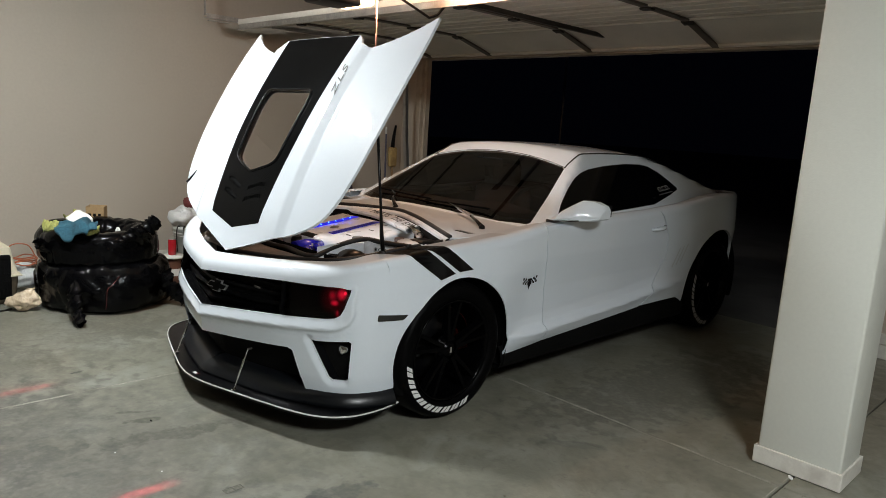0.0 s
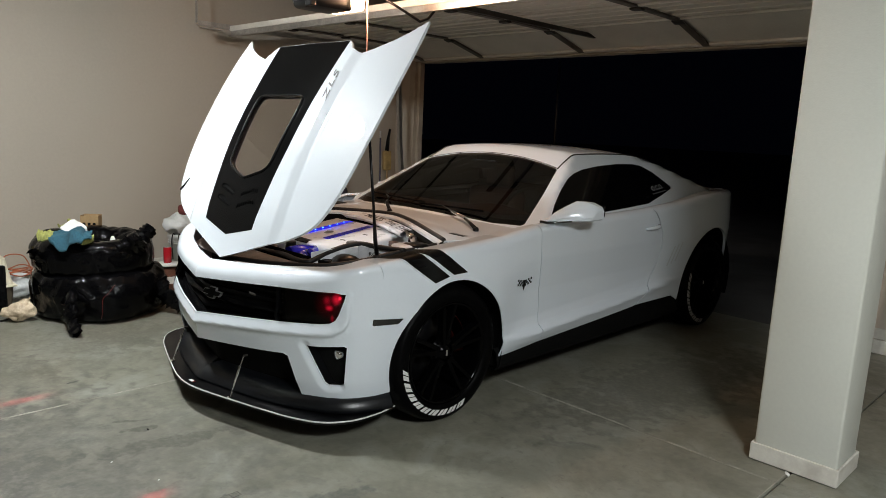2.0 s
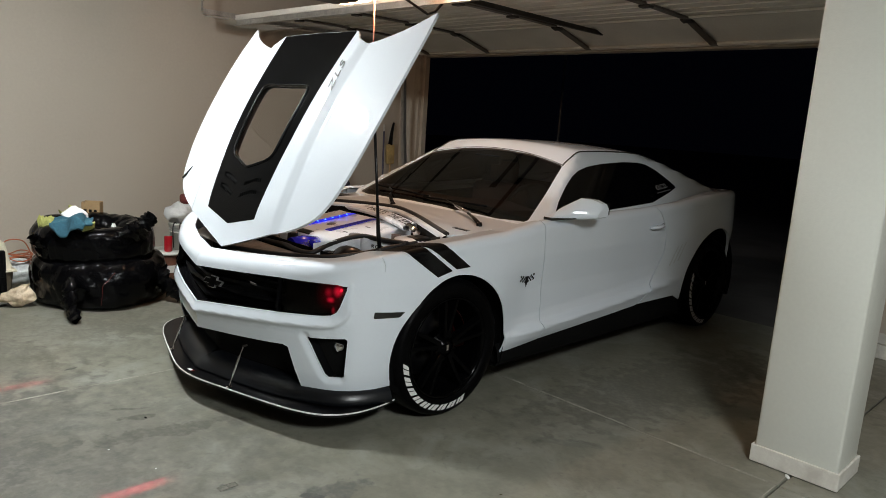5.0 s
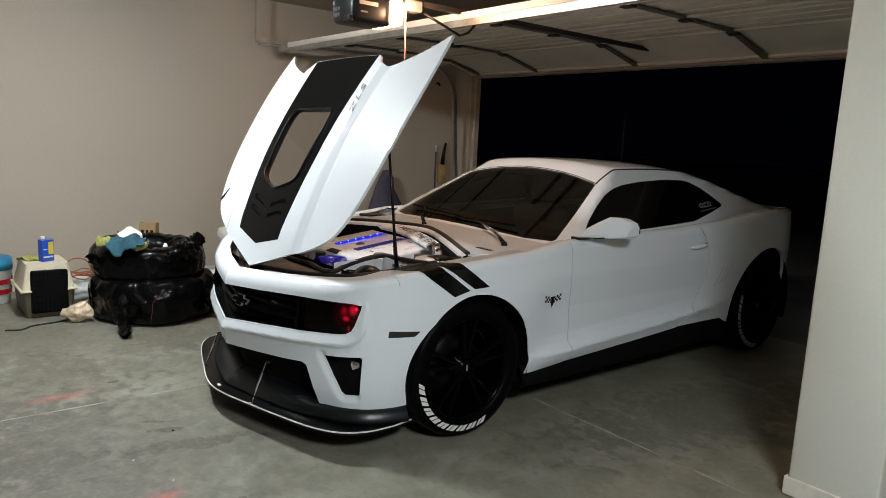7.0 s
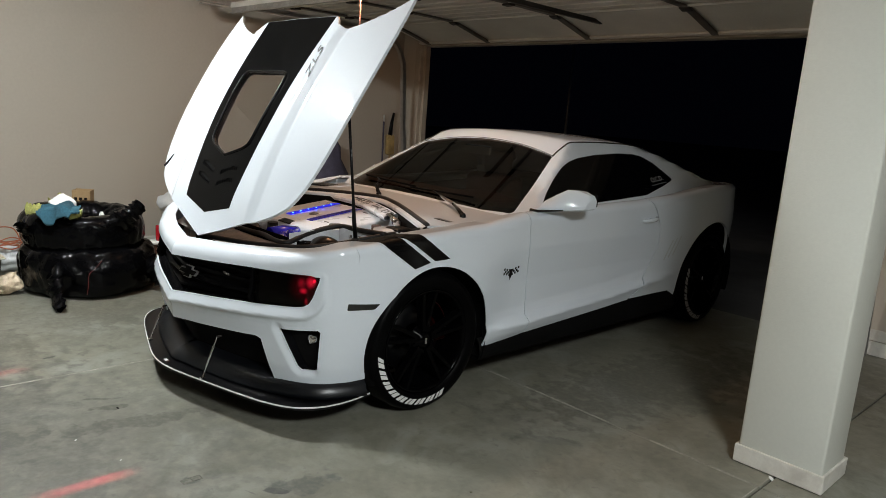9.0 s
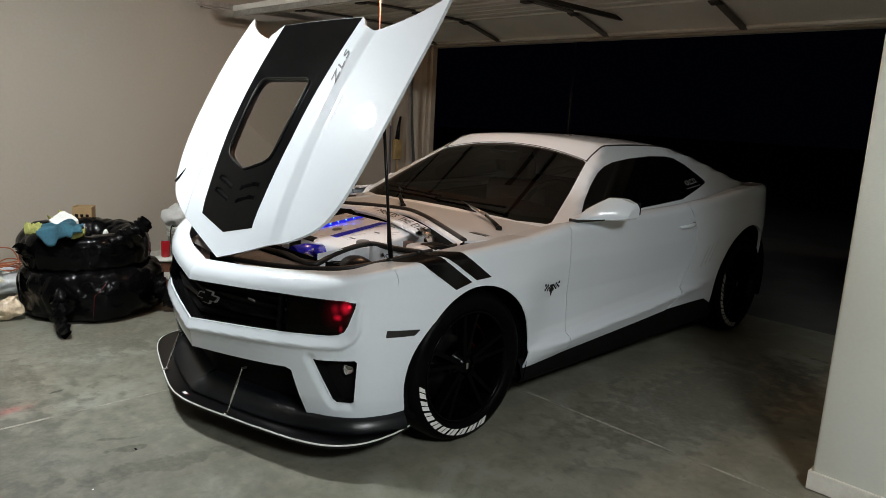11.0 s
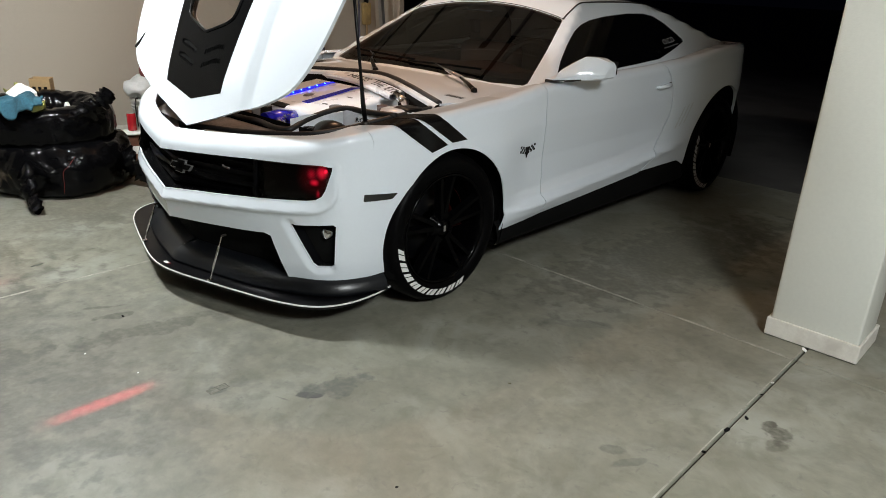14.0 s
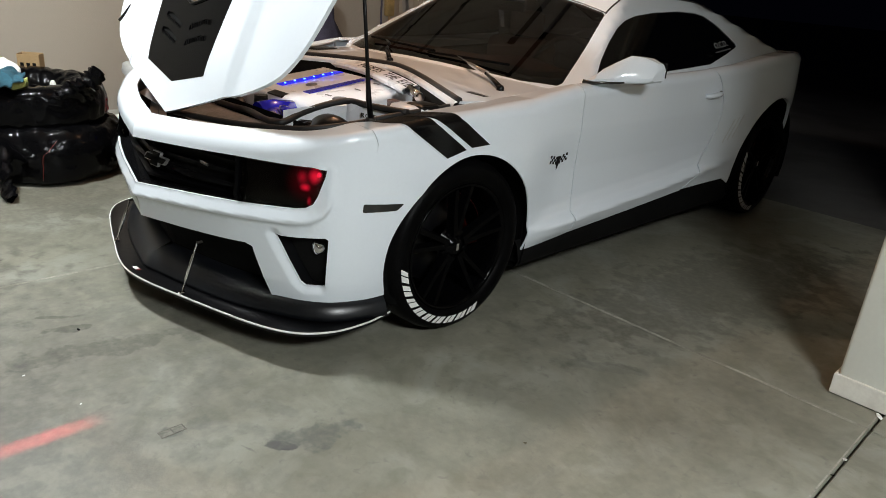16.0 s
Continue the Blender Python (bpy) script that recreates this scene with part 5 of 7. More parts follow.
LETTERS = [(189.5 + 12.3 * k, 9.6) for k in range(9)]
wheel(pose(0.815, 0, 0.354), 0.27, LETTERS)
wheel(pose(0.805, RCY - 0.016, 0.358), 0.29, [(165 + 12.2 * k, 9.8) for k in range(9)])
wheel(pose(-0.815, 0, 0.354, 0, 0, 180), 0.27, [])
wheel(pose(-0.805, RCY - 0.016, 0.358, 0, 0, 180), 0.29, [])

# ---- raised hood ----
HOOD_O, HOOD_L = Vector((0, -0.745, 0.765)), Vector((0, 0.471, 0.882))
HOOD_N = Vector((0, -0.882, 0.471))


def hood_surface(x, a):
    ax = abs(x)
    h = 0.058 * math.sin(math.pi * min(max(a / 1.36, 0), 1))
    h += 0.022 * smooth_step(0.462, 0.402, ax) * smooth_step(0.0, 0.25, a)
    h -= 0.15 * max(0.0, ax - 0.42) ** 2
    h += 0.015 * smooth_step(0.42, 0.90, ax) * smooth_step(0.7, 1.35, a)
    return HOOD_O + Vector((x, 0, 0)) + HOOD_L * a + HOOD_N * h


hood = empty("hood", Matrix())
hood.parent = car
hood["label"] = "white raised hood with a black stripe"
h_half = [(0.0, 0.0)] + [tuple(p) for p in spline([(0.0, 0.0), (0.16, 0.048), (0.34, 0.105), (0.53, 0.170), (0.66, 0.240), (0.725, 0.32), (0.765, 0.42), (0.795, 0.56), (0.815, 0.75), (0.828, 1.0), (0.826, 1.20), (0.812, 1.345)], 40)[1:]]
h_half += [tuple(p) for p in spline([(0.812, 1.345), (0.735, 1.285), (0.65, 1.238), (0.55, 1.198), (0.46, 1.172), (0.435, 1.172)], 12)[1:]]
h_half += [(0.385, 1.190), (0.352, 1.228), (0.335, 1.240), (0.0, 1.245)]
H_OUT = h_half + [(-x, a) for x, a in h_half[-2:0:-1]]
wn = [(0.0, 0.898), (0.174, 0.900), (0.206, 0.890), (0.219, 0.860), (0.222, 0.80), (0.200, 0.52), (0.188, 0.490), (0.150, 0.466), (0.055, 0.434), (0.0, 0.418)]
WINDOW = rounded(wn + [(-x, a) for x, a in wn[-2:0:-1]], 0.012, 3)
st = [(0.0, 1.2425), (0.330, 1.2375), (0.322, 1.10), (0.292, 0.60), (0.242, 0.172), (0.0, 0.118)]
STRIPE = st + [(-x, a) for x, a in st[-2:0:-1]]
VENTS = []
for k, a0 in enumerate((0.352, 0.290)):
    for sgn in (1, -1):
        v = [(0.035, a0 - 0.014), (0.135, a0 + 0.019), (0.188, a0 + 0.021), (0.188, a0 + 0.003), (0.135, a0 + 0.000), (0.035, a0 - 0.034)]
        VENTS.append([(sgn * x, a) for x, a in v][::sgn])
skin = sheet("hood_skin", hood_surface, H_OUT, WHITE, hood, [STRIPE], 0.03, 0.015, label="white hood skin")
stripe = sheet("hood_stripe", hood_surface, STRIPE, HOOD_BLACK, hood, [WINDOW] + VENTS, 0.03, 0.006, lift=0.001, label="black carbon hood stripe")
part("window_frame", tube_bm([hood_surface(x, a) + HOOD_N * 0.003 for x, a in densify(WINDOW, 0.03) + WINDOW[:1]], 0.0055, 8, caps=False), SATIN_BLACK, stripe, "raised black window frame")
sheet("hood_window", hood_surface, WINDOW, CLEAR, hood, step=0.06, thick=0.004, lift=-0.008, label="clear hood window")
# black sheet added close behind the vents, in place of the shade inside them
sheet("vent_tray", hood_surface, [(-0.20, 0.25), (0.20, 0.25), (0.20, 0.385), (-0.20, 0.385)], DEEP_BLACK, stripe, step=0.08, thick=0.002, lift=-0.007)
for v in VENTS:
    for j in range(9):
        t = 0.08 + 0.105 * j
        (x0, a0), (x1, a1) = v[0], v[2]
        p = hood_surface(x0 + (x1 - x0) * t, a0 + (a1 - a0) * t - 0.005)
        part("vent_bar", box_bm(p.x - 0.0018, p.x + 0.0018, p.y - 0.001, p.y + 0.010, p.z - 0.012, p.z + 0.010), DEEP_BLACK, stripe)


def on_hood(co):
    x, a = 0.389 - 0.10 * co.x + 0.99 * co.y, 0.955 + 0.99 * co.x + 0.10 * co.y
    n = (hood_surface(x + 0.004, a) - hood_surface(x - 0.004, a)).cross(hood_surface(x, a + 0.004) - hood_surface(x, a - 0.004)).normalized()
    return hood_surface(x, a) + n * (0.0018 + co.z)


def mirrored(co):
    return on_hood(Vector((co.x, -co.y, co.z)))


text_mesh("hood_lettering", "ZLS", 0.056, None, VINYL_GREY, hood, "dark grey hood lettering", shear=0.35, spacing=1.15, wide=1.8, bend=mirrored)
# under side of the hood
inner_half = [(0.0, 0.04), (0.50, 0.20), (0.70, 0.33), (0.775, 0.6), (0.79, 1.0), (0.77, 1.20), (0.5, 1.15), (0.40, 1.15), (0.30, 1.20), (0.0, 1.20)]
sheet("hood_liner", hood_surface, inner_half + [(-x, a) for x, a in inner_half[-2:0:-1]], material("hood_inner_paint", (0.45, 0.45, 0.46), 0.45, vary=0.04), hood, [WINDOW], 0.08, 0.004, lift=-0.026)
part("side_gap_trim", tube_bm([hood_surface(-0.640, 0.375) + HOOD_N * 0.002, hood_surface(-0.683, 0.32) + HOOD_N * 0.002, hood_surface(-0.712, 0.30) + HOOD_N * 0.001], [0.002, 0.007, 0.009], 6), SATIN_BLACK, hood)
bm = tube_bm([(0.735, -0.315, 0.845), (0.737, -0.330, 0.93), (0.750, -0.352, 1.05), (0.788, -0.422, 1.42)], [0.010, 0.010, 0.0065, 0.0065], 10)
rod = part("prop_rod", bm, SATIN_BLACK, car, "black hood prop rod")
part("rod_socket", lathe_bm([(0.0, 0.0), (0.018, 0.0), (0.018, 0.012), (0.012, 0.016)], 12), DARK_STEEL, rod).location = (0.735, -0.315, 0.838)

# ---- engine bay ----
bay = empty("engine_bay", Matrix())
bay.parent = car
bay["label"] = "engine bay with white cover"
bm = bmesh.new()
lo = [(-0.68, -0.45), (0.68, -0.45), (0.72, 0.40), (-0.72, 0.40)]
for (x0, y0), (x1, y1) in zip(lo, lo[1:] + lo[:1]):
    v = [bm.verts.new(p) for p in ((x0, y0, 0.35), (x1, y1, 0.35), (x1 * 1.03, y1, 0.80), (x0 * 1.03, y0, 0.80))]
    bm.faces.new(v)
bm.faces.new([bm.verts.new((x, y, 0.352)) for x, y in lo])
part("bay_liner", bm, DEEP_BLACK, bay)
hood_edge = [(0.0, -0.735, 0.765), (0.30, -0.655, 0.775), (0.55, -0.575, 0.795), (0.66, -0.50, 0.810), (0.72, -0.38, 0.828), (0.755, -0.25, 0.850), (0.76, 0.0, 0.868), (0.755, 0.25, 0.880), (0.74, 0.40, 0.892)]
line = [tuple(p) for p in spline(hood_edge, 40)]
part("weatherstrip", tube_bm([(-x * 0.955, y + 0.03, z - 0.004) for x, y, z in line[::-1]] + [(x * 0.955, y + 0.03, z - 0.004) for x, y, z in line[1:]], 0.012, 8), SEAL, bay, "black rubber hood seal")
# radiator shroud between nose and engine
shroud = bmesh.new()
rows = []
for x in np.linspace(-0.60, 0.60, 25):
    q = 0.05 * (x / 0.6) ** 2
    rows.append([shroud.verts.new((x, y + q, z)) for y, z in ((-0.66, 0.735), (-0.60, 0.765), (-0.53, 0.772), (-0.47, 0.755), (-0.44, 0.70), (-0.44, 0.60))])
for a, b in zip(rows, rows[1:]):
    for k in range(5):
        shroud.faces.new((a[k], b[k], b[k + 1], a[k + 1])).smooth = True
part("radiator_shroud", shroud, material("grey_shroud_plastic", (0.16, 0.15, 0.15), 0.5, vary=0.25, scale=14), bay, "grey plastic radiator shroud")
part("shroud_seal", tube_bm([tuple(p) for p in spline([(-0.66, -0.46, 0.80), (-0.40, -0.50, 0.785), (0.0, -0.475, 0.775), (0.12, -0.455, 0.775), (0.33, -0.505, 0.785), (0.456, -0.51, 0.795), (0.425, -0.39, 0.82), (0.43, -0.28, 0.845), (0.465, -0.206, 0.858), (0.59, -0.195, 0.860), (0.745, -0.150, 0.862)], 70)], 0.013, 8), SEAL, bay, "thick black rubber seal")
EDGE = [(0.76, 0.105, 0.896), (0.58, 0.180, 0.908), (0.40, 0.260, 0.917), (0.2, 0.345, 0.923), (0.0, 0.400, 0.925)]
EDGE = EDGE + [(-x, y, z) for x, y, z in EDGE[-2::-1]]
part("cowl_seal", tube_bm([tuple(p) for p in spline(EDGE, 40)], 0.012, 8), SEAL, bay, "black cowl seal")
ledge = bmesh.new()
rows = [[ledge.verts.new((x, y - d, z - h)) for d, h in ((0.008, 0.006), (0.030, 0.012), (0.034, 0.018), (0.034, 0.030))] for x, y, z in spline(EDGE, 40)]
for a, b in zip(rows, rows[1:]):
    for k in range(3):
        ledge.faces.new((a[k], b[k], b[k + 1], a[k + 1])).smooth = True
part("cowl_ledge", ledge, ENGINE_WHITE, bay, "white painted ledge below the cowl seal")
gutter = bmesh.new()
rows = [[gutter.verts.new((x, y - d, z - h)) for d, h in ((0.0, 0.008), (0.022, 0.024), (0.036, 0.034), (0.040, 0.16))] for x, y, z in spline(EDGE, 40)]
for a, b in zip(rows, rows[1:]):
    for k in range(3):
        gutter.faces.new((a[k], b[k], b[k + 1], a[k + 1])).smooth = True
part("cowl_gutter", gutter, DEEP_BLACK, bay)
cowl_half = [(0.0, 0.400), (0.2, 0.345), (0.40, 0.260), (0.58, 0.180), (0.76, 0.105), (0.82, 0.26), (0.84, 0.55), (0.85, 0.74), (0.60, 0.72), (0.30, 0.645), (0.0, 0.62)]
cowl = sheet("cowl", lambda x, y: Vector((x, y, 0.926 - 0.045 * x * x + 0.04 * (y - 0.31))), cowl_half + [(-x, y) for x, y in cowl_half[-2:0:-1]], WHITE, car, step=0.05, thick=0.01)
for k in range(11):
    x = 0.655 + 0.009 * k
    y = 0.245 + 0.15 * (x - 0.65)
    z = 0.926 - 0.045 * x * x + 0.04 * (y - 0.31)
    part("cowl_slot", box_bm(x - 0.0025, x + 0.0025, y, y + 0.05, z - 0.002, z + 0.0015), SATIN_BLACK, cowl)
# engine cover, lower at its front
bm = box_bm(-0.35, 0.35, -0.24, 0.24, 0.68, 0.868, 0.024, 3)
for v in bm.verts:
    v.co.z -= 0.15 * max(0, 0.18 - v.co.y) * smooth_step(0.70, 0.86, v.co.z)
    v.co.y -= 0.06 * smooth_step(0.25, 0.0, abs(v.co.x)) * smooth_step(0.0, -0.24, v.co.y)
cover = part("engine_cover", bm, ENGINE_WHITE, bay, "white plastic engine cover", angle=35)


def on_cover(x, y, up=0.0):
    return Vector((x, y, 0.868 - 0.15 * max(0, 0.18 - y) + up))


LED = glow("blue_led", (0.03, 0.14, 1.0), 14.0)
BLUE_LIT = glow("lit_blue_strip", (0.01, 0.015, 0.8), 0.4)
for x, y0 in ((-0.16, -0.14), (0.06, -0.14)):
    pts = []
    n = 10
    for i in range(n + 1):
        y = y0 + (0.205 - y0) * i / n
        w = 0.026 - 0.008 * i / n
        pts += [on_cover(x - w, y, 0.0005), on_cover(x - w, y, 0.003), on_cover(x + w, y, 0.003), on_cover(x + w, y, 0.0005)]
    faces = [(4 * i + k, 4 * i + k + 1, 4 * i + k + 5, 4 * i + k + 4) for i in range(n) for k in range(3)] + [(0, 1, 2, 3), (4 * n + 3, 4 * n + 2, 4 * n + 1, 4 * n)]
    mesh_object("blue_stripe", pts, [f[::-1] for f in faces], BLUE_LIT if x < 0 else BLUE, cover, "glowing blue strip" if x < 0 else "blue painted stripe")
for k in range(6):
    p = on_cover(-0.16, -0.11 + 0.052 * k, 0.0032)
    part("led", box_bm(p.x - 0.004, p.x + 0.004, p.y - 0.003, p.y + 0.003, p.z - 0.003, p.z + 0.003, 0.001), LED, cover, "lit blue diode")
part("cover_badge", lathe_bm([(0.0, 0.003), (0.024, 0.003), (0.028, 0.0)], 16), VINYL_GREY, cover).matrix_local = Matrix.Translation(on_cover(-0.05, -0.04, 0.0)) @ Matrix.Rotation(0.148, 4, "X")
part("oil_cap", lathe_bm([(0.0, 0.012), (0.028, 0.012), (0.034, 0.008), (0.036, -0.01)], 20), VINYL_GREY, cover).location = on_cover(0.285, -0.12, 0.002)
for x, y in ((0.17, -0.10), (0.19, 0.04), (0.17, 0.16)):
    part("slot", box_bm(-0.02, 0.02, -0.004, 0.004, -0.001, 0.001), VINYL_GREY, cover).matrix_local = Matrix.Translation(on_cover(x, y, 0.001)) @ Matrix.Rotation(0.148, 4, "X")
part("dark_panel", box_bm(-0.06, 0.06, -0.022, 0.022, -0.004, 0.004, 0.003), SATIN_BLACK, cover).matrix_local = Matrix.Translation(on_cover(-0.04, -0.22, -0.004)) @ Matrix.Rotation(0.25, 4, "X")
for sgn in (-1, 1):
    for k in range(4):
        part("side_rib", box_bm(sgn * 0.352 - 0.003, sgn * 0.352 + 0.003, -0.16 + 0.10 * k, -0.10 + 0.10 * k, 0.72, 0.76, 0.002), VINYL_GREY, cover)
throttle = part("throttle_body", tube_bm([(0.10, -0.24, 0.75), (0.10, -0.33, 0.755), (0.10, -0.40, 0.752)], [0.05, 0.055, 0.05], 18), BLUE, bay, "blue throttle body")
part("cap", tube_bm([(0.02, -0.34, 0.76), (0.02, -0.34, 0.815)], [0.032, 0.028], 14), SATIN_BLACK, throttle)
part("blue_coupling", box_bm(0.08, 0.26, -0.37, -0.28, 0.73, 0.785, 0.022, 3), BLUE, throttle, angle=40)
part("blue_valve", tube_bm([(0.20, -0.33, 0.76), (0.25, -0.37, 0.80), (0.30, -0.36, 0.785)], 0.016, 10), BLUE, throttle)
for k in range(4):
    part("bolt", tube_bm([(0.11 + 0.045 * k, -0.325, 0.78), (0.11 + 0.045 * k, -0.325, 0.792)], 0.007, 6), STEEL, throttle)
part("coolant_hose", tube_bm([tuple(p) for p in spline([(-0.30, -0.42, 0.73), (-0.18, -0.38, 0.77), (-0.05, -0.40, 0.775), (0.0, -0.43, 0.74)], 20)], 0.024, 10), SEAL, bay, "black coolant hose")
part("intake_tube", tube_bm([tuple(p) for p in spline([(0.14, -0.36, 0.74), (0.28, -0.42, 0.745), (0.40, -0.42, 0.75), (0.50, -0.38, 0.755)], 20)], 0.045, 14), GLOSS_BLACK, bay, "gloss black intake tube")
# airbox with its filter and lettered rear wall
airbox = part("airbox", box_bm(0.46, 0.74, -0.46, -0.22, 0.60, 0.70, 0.03, 3), ENGINE_WHITE, bay, "pale airbox", angle=40)
flt = lathe_bm([(0.0, 0.12), (0.05, 0.118), (0.075, 0.10), (0.085, 0.05), (0.09, -0.08)], 28)
bmesh.ops.transform(flt, matrix=pose(0.56, -0.36, 0.745, 80, 0, 62), verts=flt.verts)
part("air_filter", flt, SATIN_BLACK, airbox, "gloss black air filter")
wall_line = [(0.455, -0.214), (0.553, -0.203), (0.642, -0.171), (0.74, -0.140)]
bm = bmesh.new()
rows = [[bm.verts.new((x, y, z)) for z in (0.62, 0.852)] for x, y in wall_line]
rows += [[bm.verts.new((x, y + 0.008, z)) for z in (0.62, 0.852)] for x, y in wall_line[::-1]]
for a, b in zip(rows, rows[1:] + rows[:1]):
    bm.faces.new((a[0], b[0], b[1], a[1]))
part("heat_shield", bm, ENGINE_WHITE, airbox, "pale heat shield")
bm = bmesh.new()
rows = [[bm.verts.new((x, y, z)) for z in (0.62, 0.84)] for x, y in ((0.456, -0.50), (0.43, -0.39), (0.435, -0.28), (0.458, -0.205))]
for a, b in zip(rows, rows[1:]):
    bm.faces.new((a[0], b[0], b[1], a[1]))
part("heat_shield", bm, ENGINE_WHITE, airbox)
text_mesh("lettering", "ROTO-", 0.026, Matrix.Translation((0.592, -0.1922, 0.818)) @ Euler((radians(90), 0, radians(19.6))).to_matrix().to_4x4(), SATIN_BLACK, airbox, "black lettering", spacing=1.15, wide=1.2)
# strut brace with lettering
brace_line = spline([(-0.62, 0.20, 0.880), (-0.40, 0.285, 0.892), (-0.22, 0.300, 0.895), (-0.02, 0.275, 0.896), (0.20, 0.203, 0.896), (0.36, 0.142, 0.896), (0.490, 0.088, 0.894)], 61)
bm = bmesh.new()
rings = []
for i, p in enumerate(brace_line):
    d = Vector(brace_line[min(i + 1, 60)] - brace_line[max(i - 1, 0)]).normalized()
    side = d.cross(Vector((0, 0, 1))).normalized()
    up = side.cross(d)
    side, up = side * 0.97 - up * 0.24, up * 0.97 + side * 0.24
    rings.append([bm.verts.new(Vector(p) + side * a + up * b) for a, b in ((-0.036, -0.014), (0.036, -0.014), (0.040, 0.002), (0.033, 0.012), (-0.033, 0.012), (-0.040, 0.002))])
for a, b in zip(rings, rings[1:]):
    for k in range(6):
        bm.faces.new((a[k], a[(k + 1) % 6], b[(k + 1) % 6], b[k]))
brace = part("strut_brace", bm, ENGINE_WHITE, bay, "white strut brace with black lettering")
BRACE_S = np.r_[0, np.cumsum(np.linalg.norm(np.diff(brace_line, axis=0), axis=1))]


def along_brace(co, shift=0.0):
    s = BRACE_S[-1] - 0.080 + shift + co.x
    p = Vector([float(np.interp(s, BRACE_S, brace_line[:, k])) for k in range(3)])
    e = Vector([float(np.interp(s + 0.02, BRACE_S, brace_line[:, k])) for k in range(3)])
    d = (e - p).normalized()
    side = Vector((0, 0, 1)).cross(d).normalized()
    up = d.cross(side)
    side, up = side * 0.97 + up * 0.24, up * 0.97 - side * 0.24
    return p + side * co.y + up * (0.0135 + co.z)


for word, shift in (("EYE", 0.0), ("THE", -0.19), ("MEETS", -0.445)):
    text_mesh("lettering", word, 0.060, None, SATIN_BLACK, brace, "black lettering", 0.0005, spacing=1.05, wide=1.4, bend=lambda co: along_brace(co, shift))
part("brace_end", tube_bm([(0.48, 0.092, 0.892), (0.54, 0.066, 0.888), (0.600, 0.040, 0.882)], [0.022, 0.020, 0.020], 12), CHROME, brace, "chrome brace end")
part("brace_mount", box_bm(0.635, 0.74, -0.075, 0.03, 0.845, 0.880, 0.015, 2), SATIN_BLACK, brace)
part("strut_tower", lathe_bm([(0.0, 0.012), (0.05, 0.012), (0.085, 0.004), (0.10, -0.03), (0.11, -0.1)], 24), ENGINE_WHITE, bay, "white painted strut tower").location = (0.655, -0.045, 0.862)
part("reservoir_cap", tube_bm([(0.52, -0.03, 0.80), (0.52, -0.03, 0.862)], 0.026, 14), material("brown_cap_plastic", (0.05, 0.022, 0.02), 0.6, vary=0.1), bay, "dull brown reservoir cap")
part("reservoir", box_bm(0.45, 0.58, -0.09, 0.04, 0.66, 0.80, 0.02, 2), SATIN_BLACK, bay)
part("fuse_box", box_bm(0.50, 0.66, 0.07, 0.16, 0.70, 0.835, 0.02, 2), SATIN_BLACK, bay)
# black boxes added under the gap beside the cowl so that it looks unlit
for sgn in (-1, 1):
    part("cowl_tray", box_bm(min(sgn * 0.70, sgn * 0.90), max(sgn * 0.70, sgn * 0.90), 0.20, 0.78, 0.83, 0.85), DEEP_BLACK, bay)
part("hinge_bracket", box_bm(-0.80, -0.66, 0.40, 0.55, 0.895, 0.918, 0.008, 2), SATIN_BLACK, bay, "black bracket beside the cowl")
part("firewall", box_bm(-0.70, 0.70, 0.40, 0.415, 0.4, 0.86), DEEP_BLACK, bay)

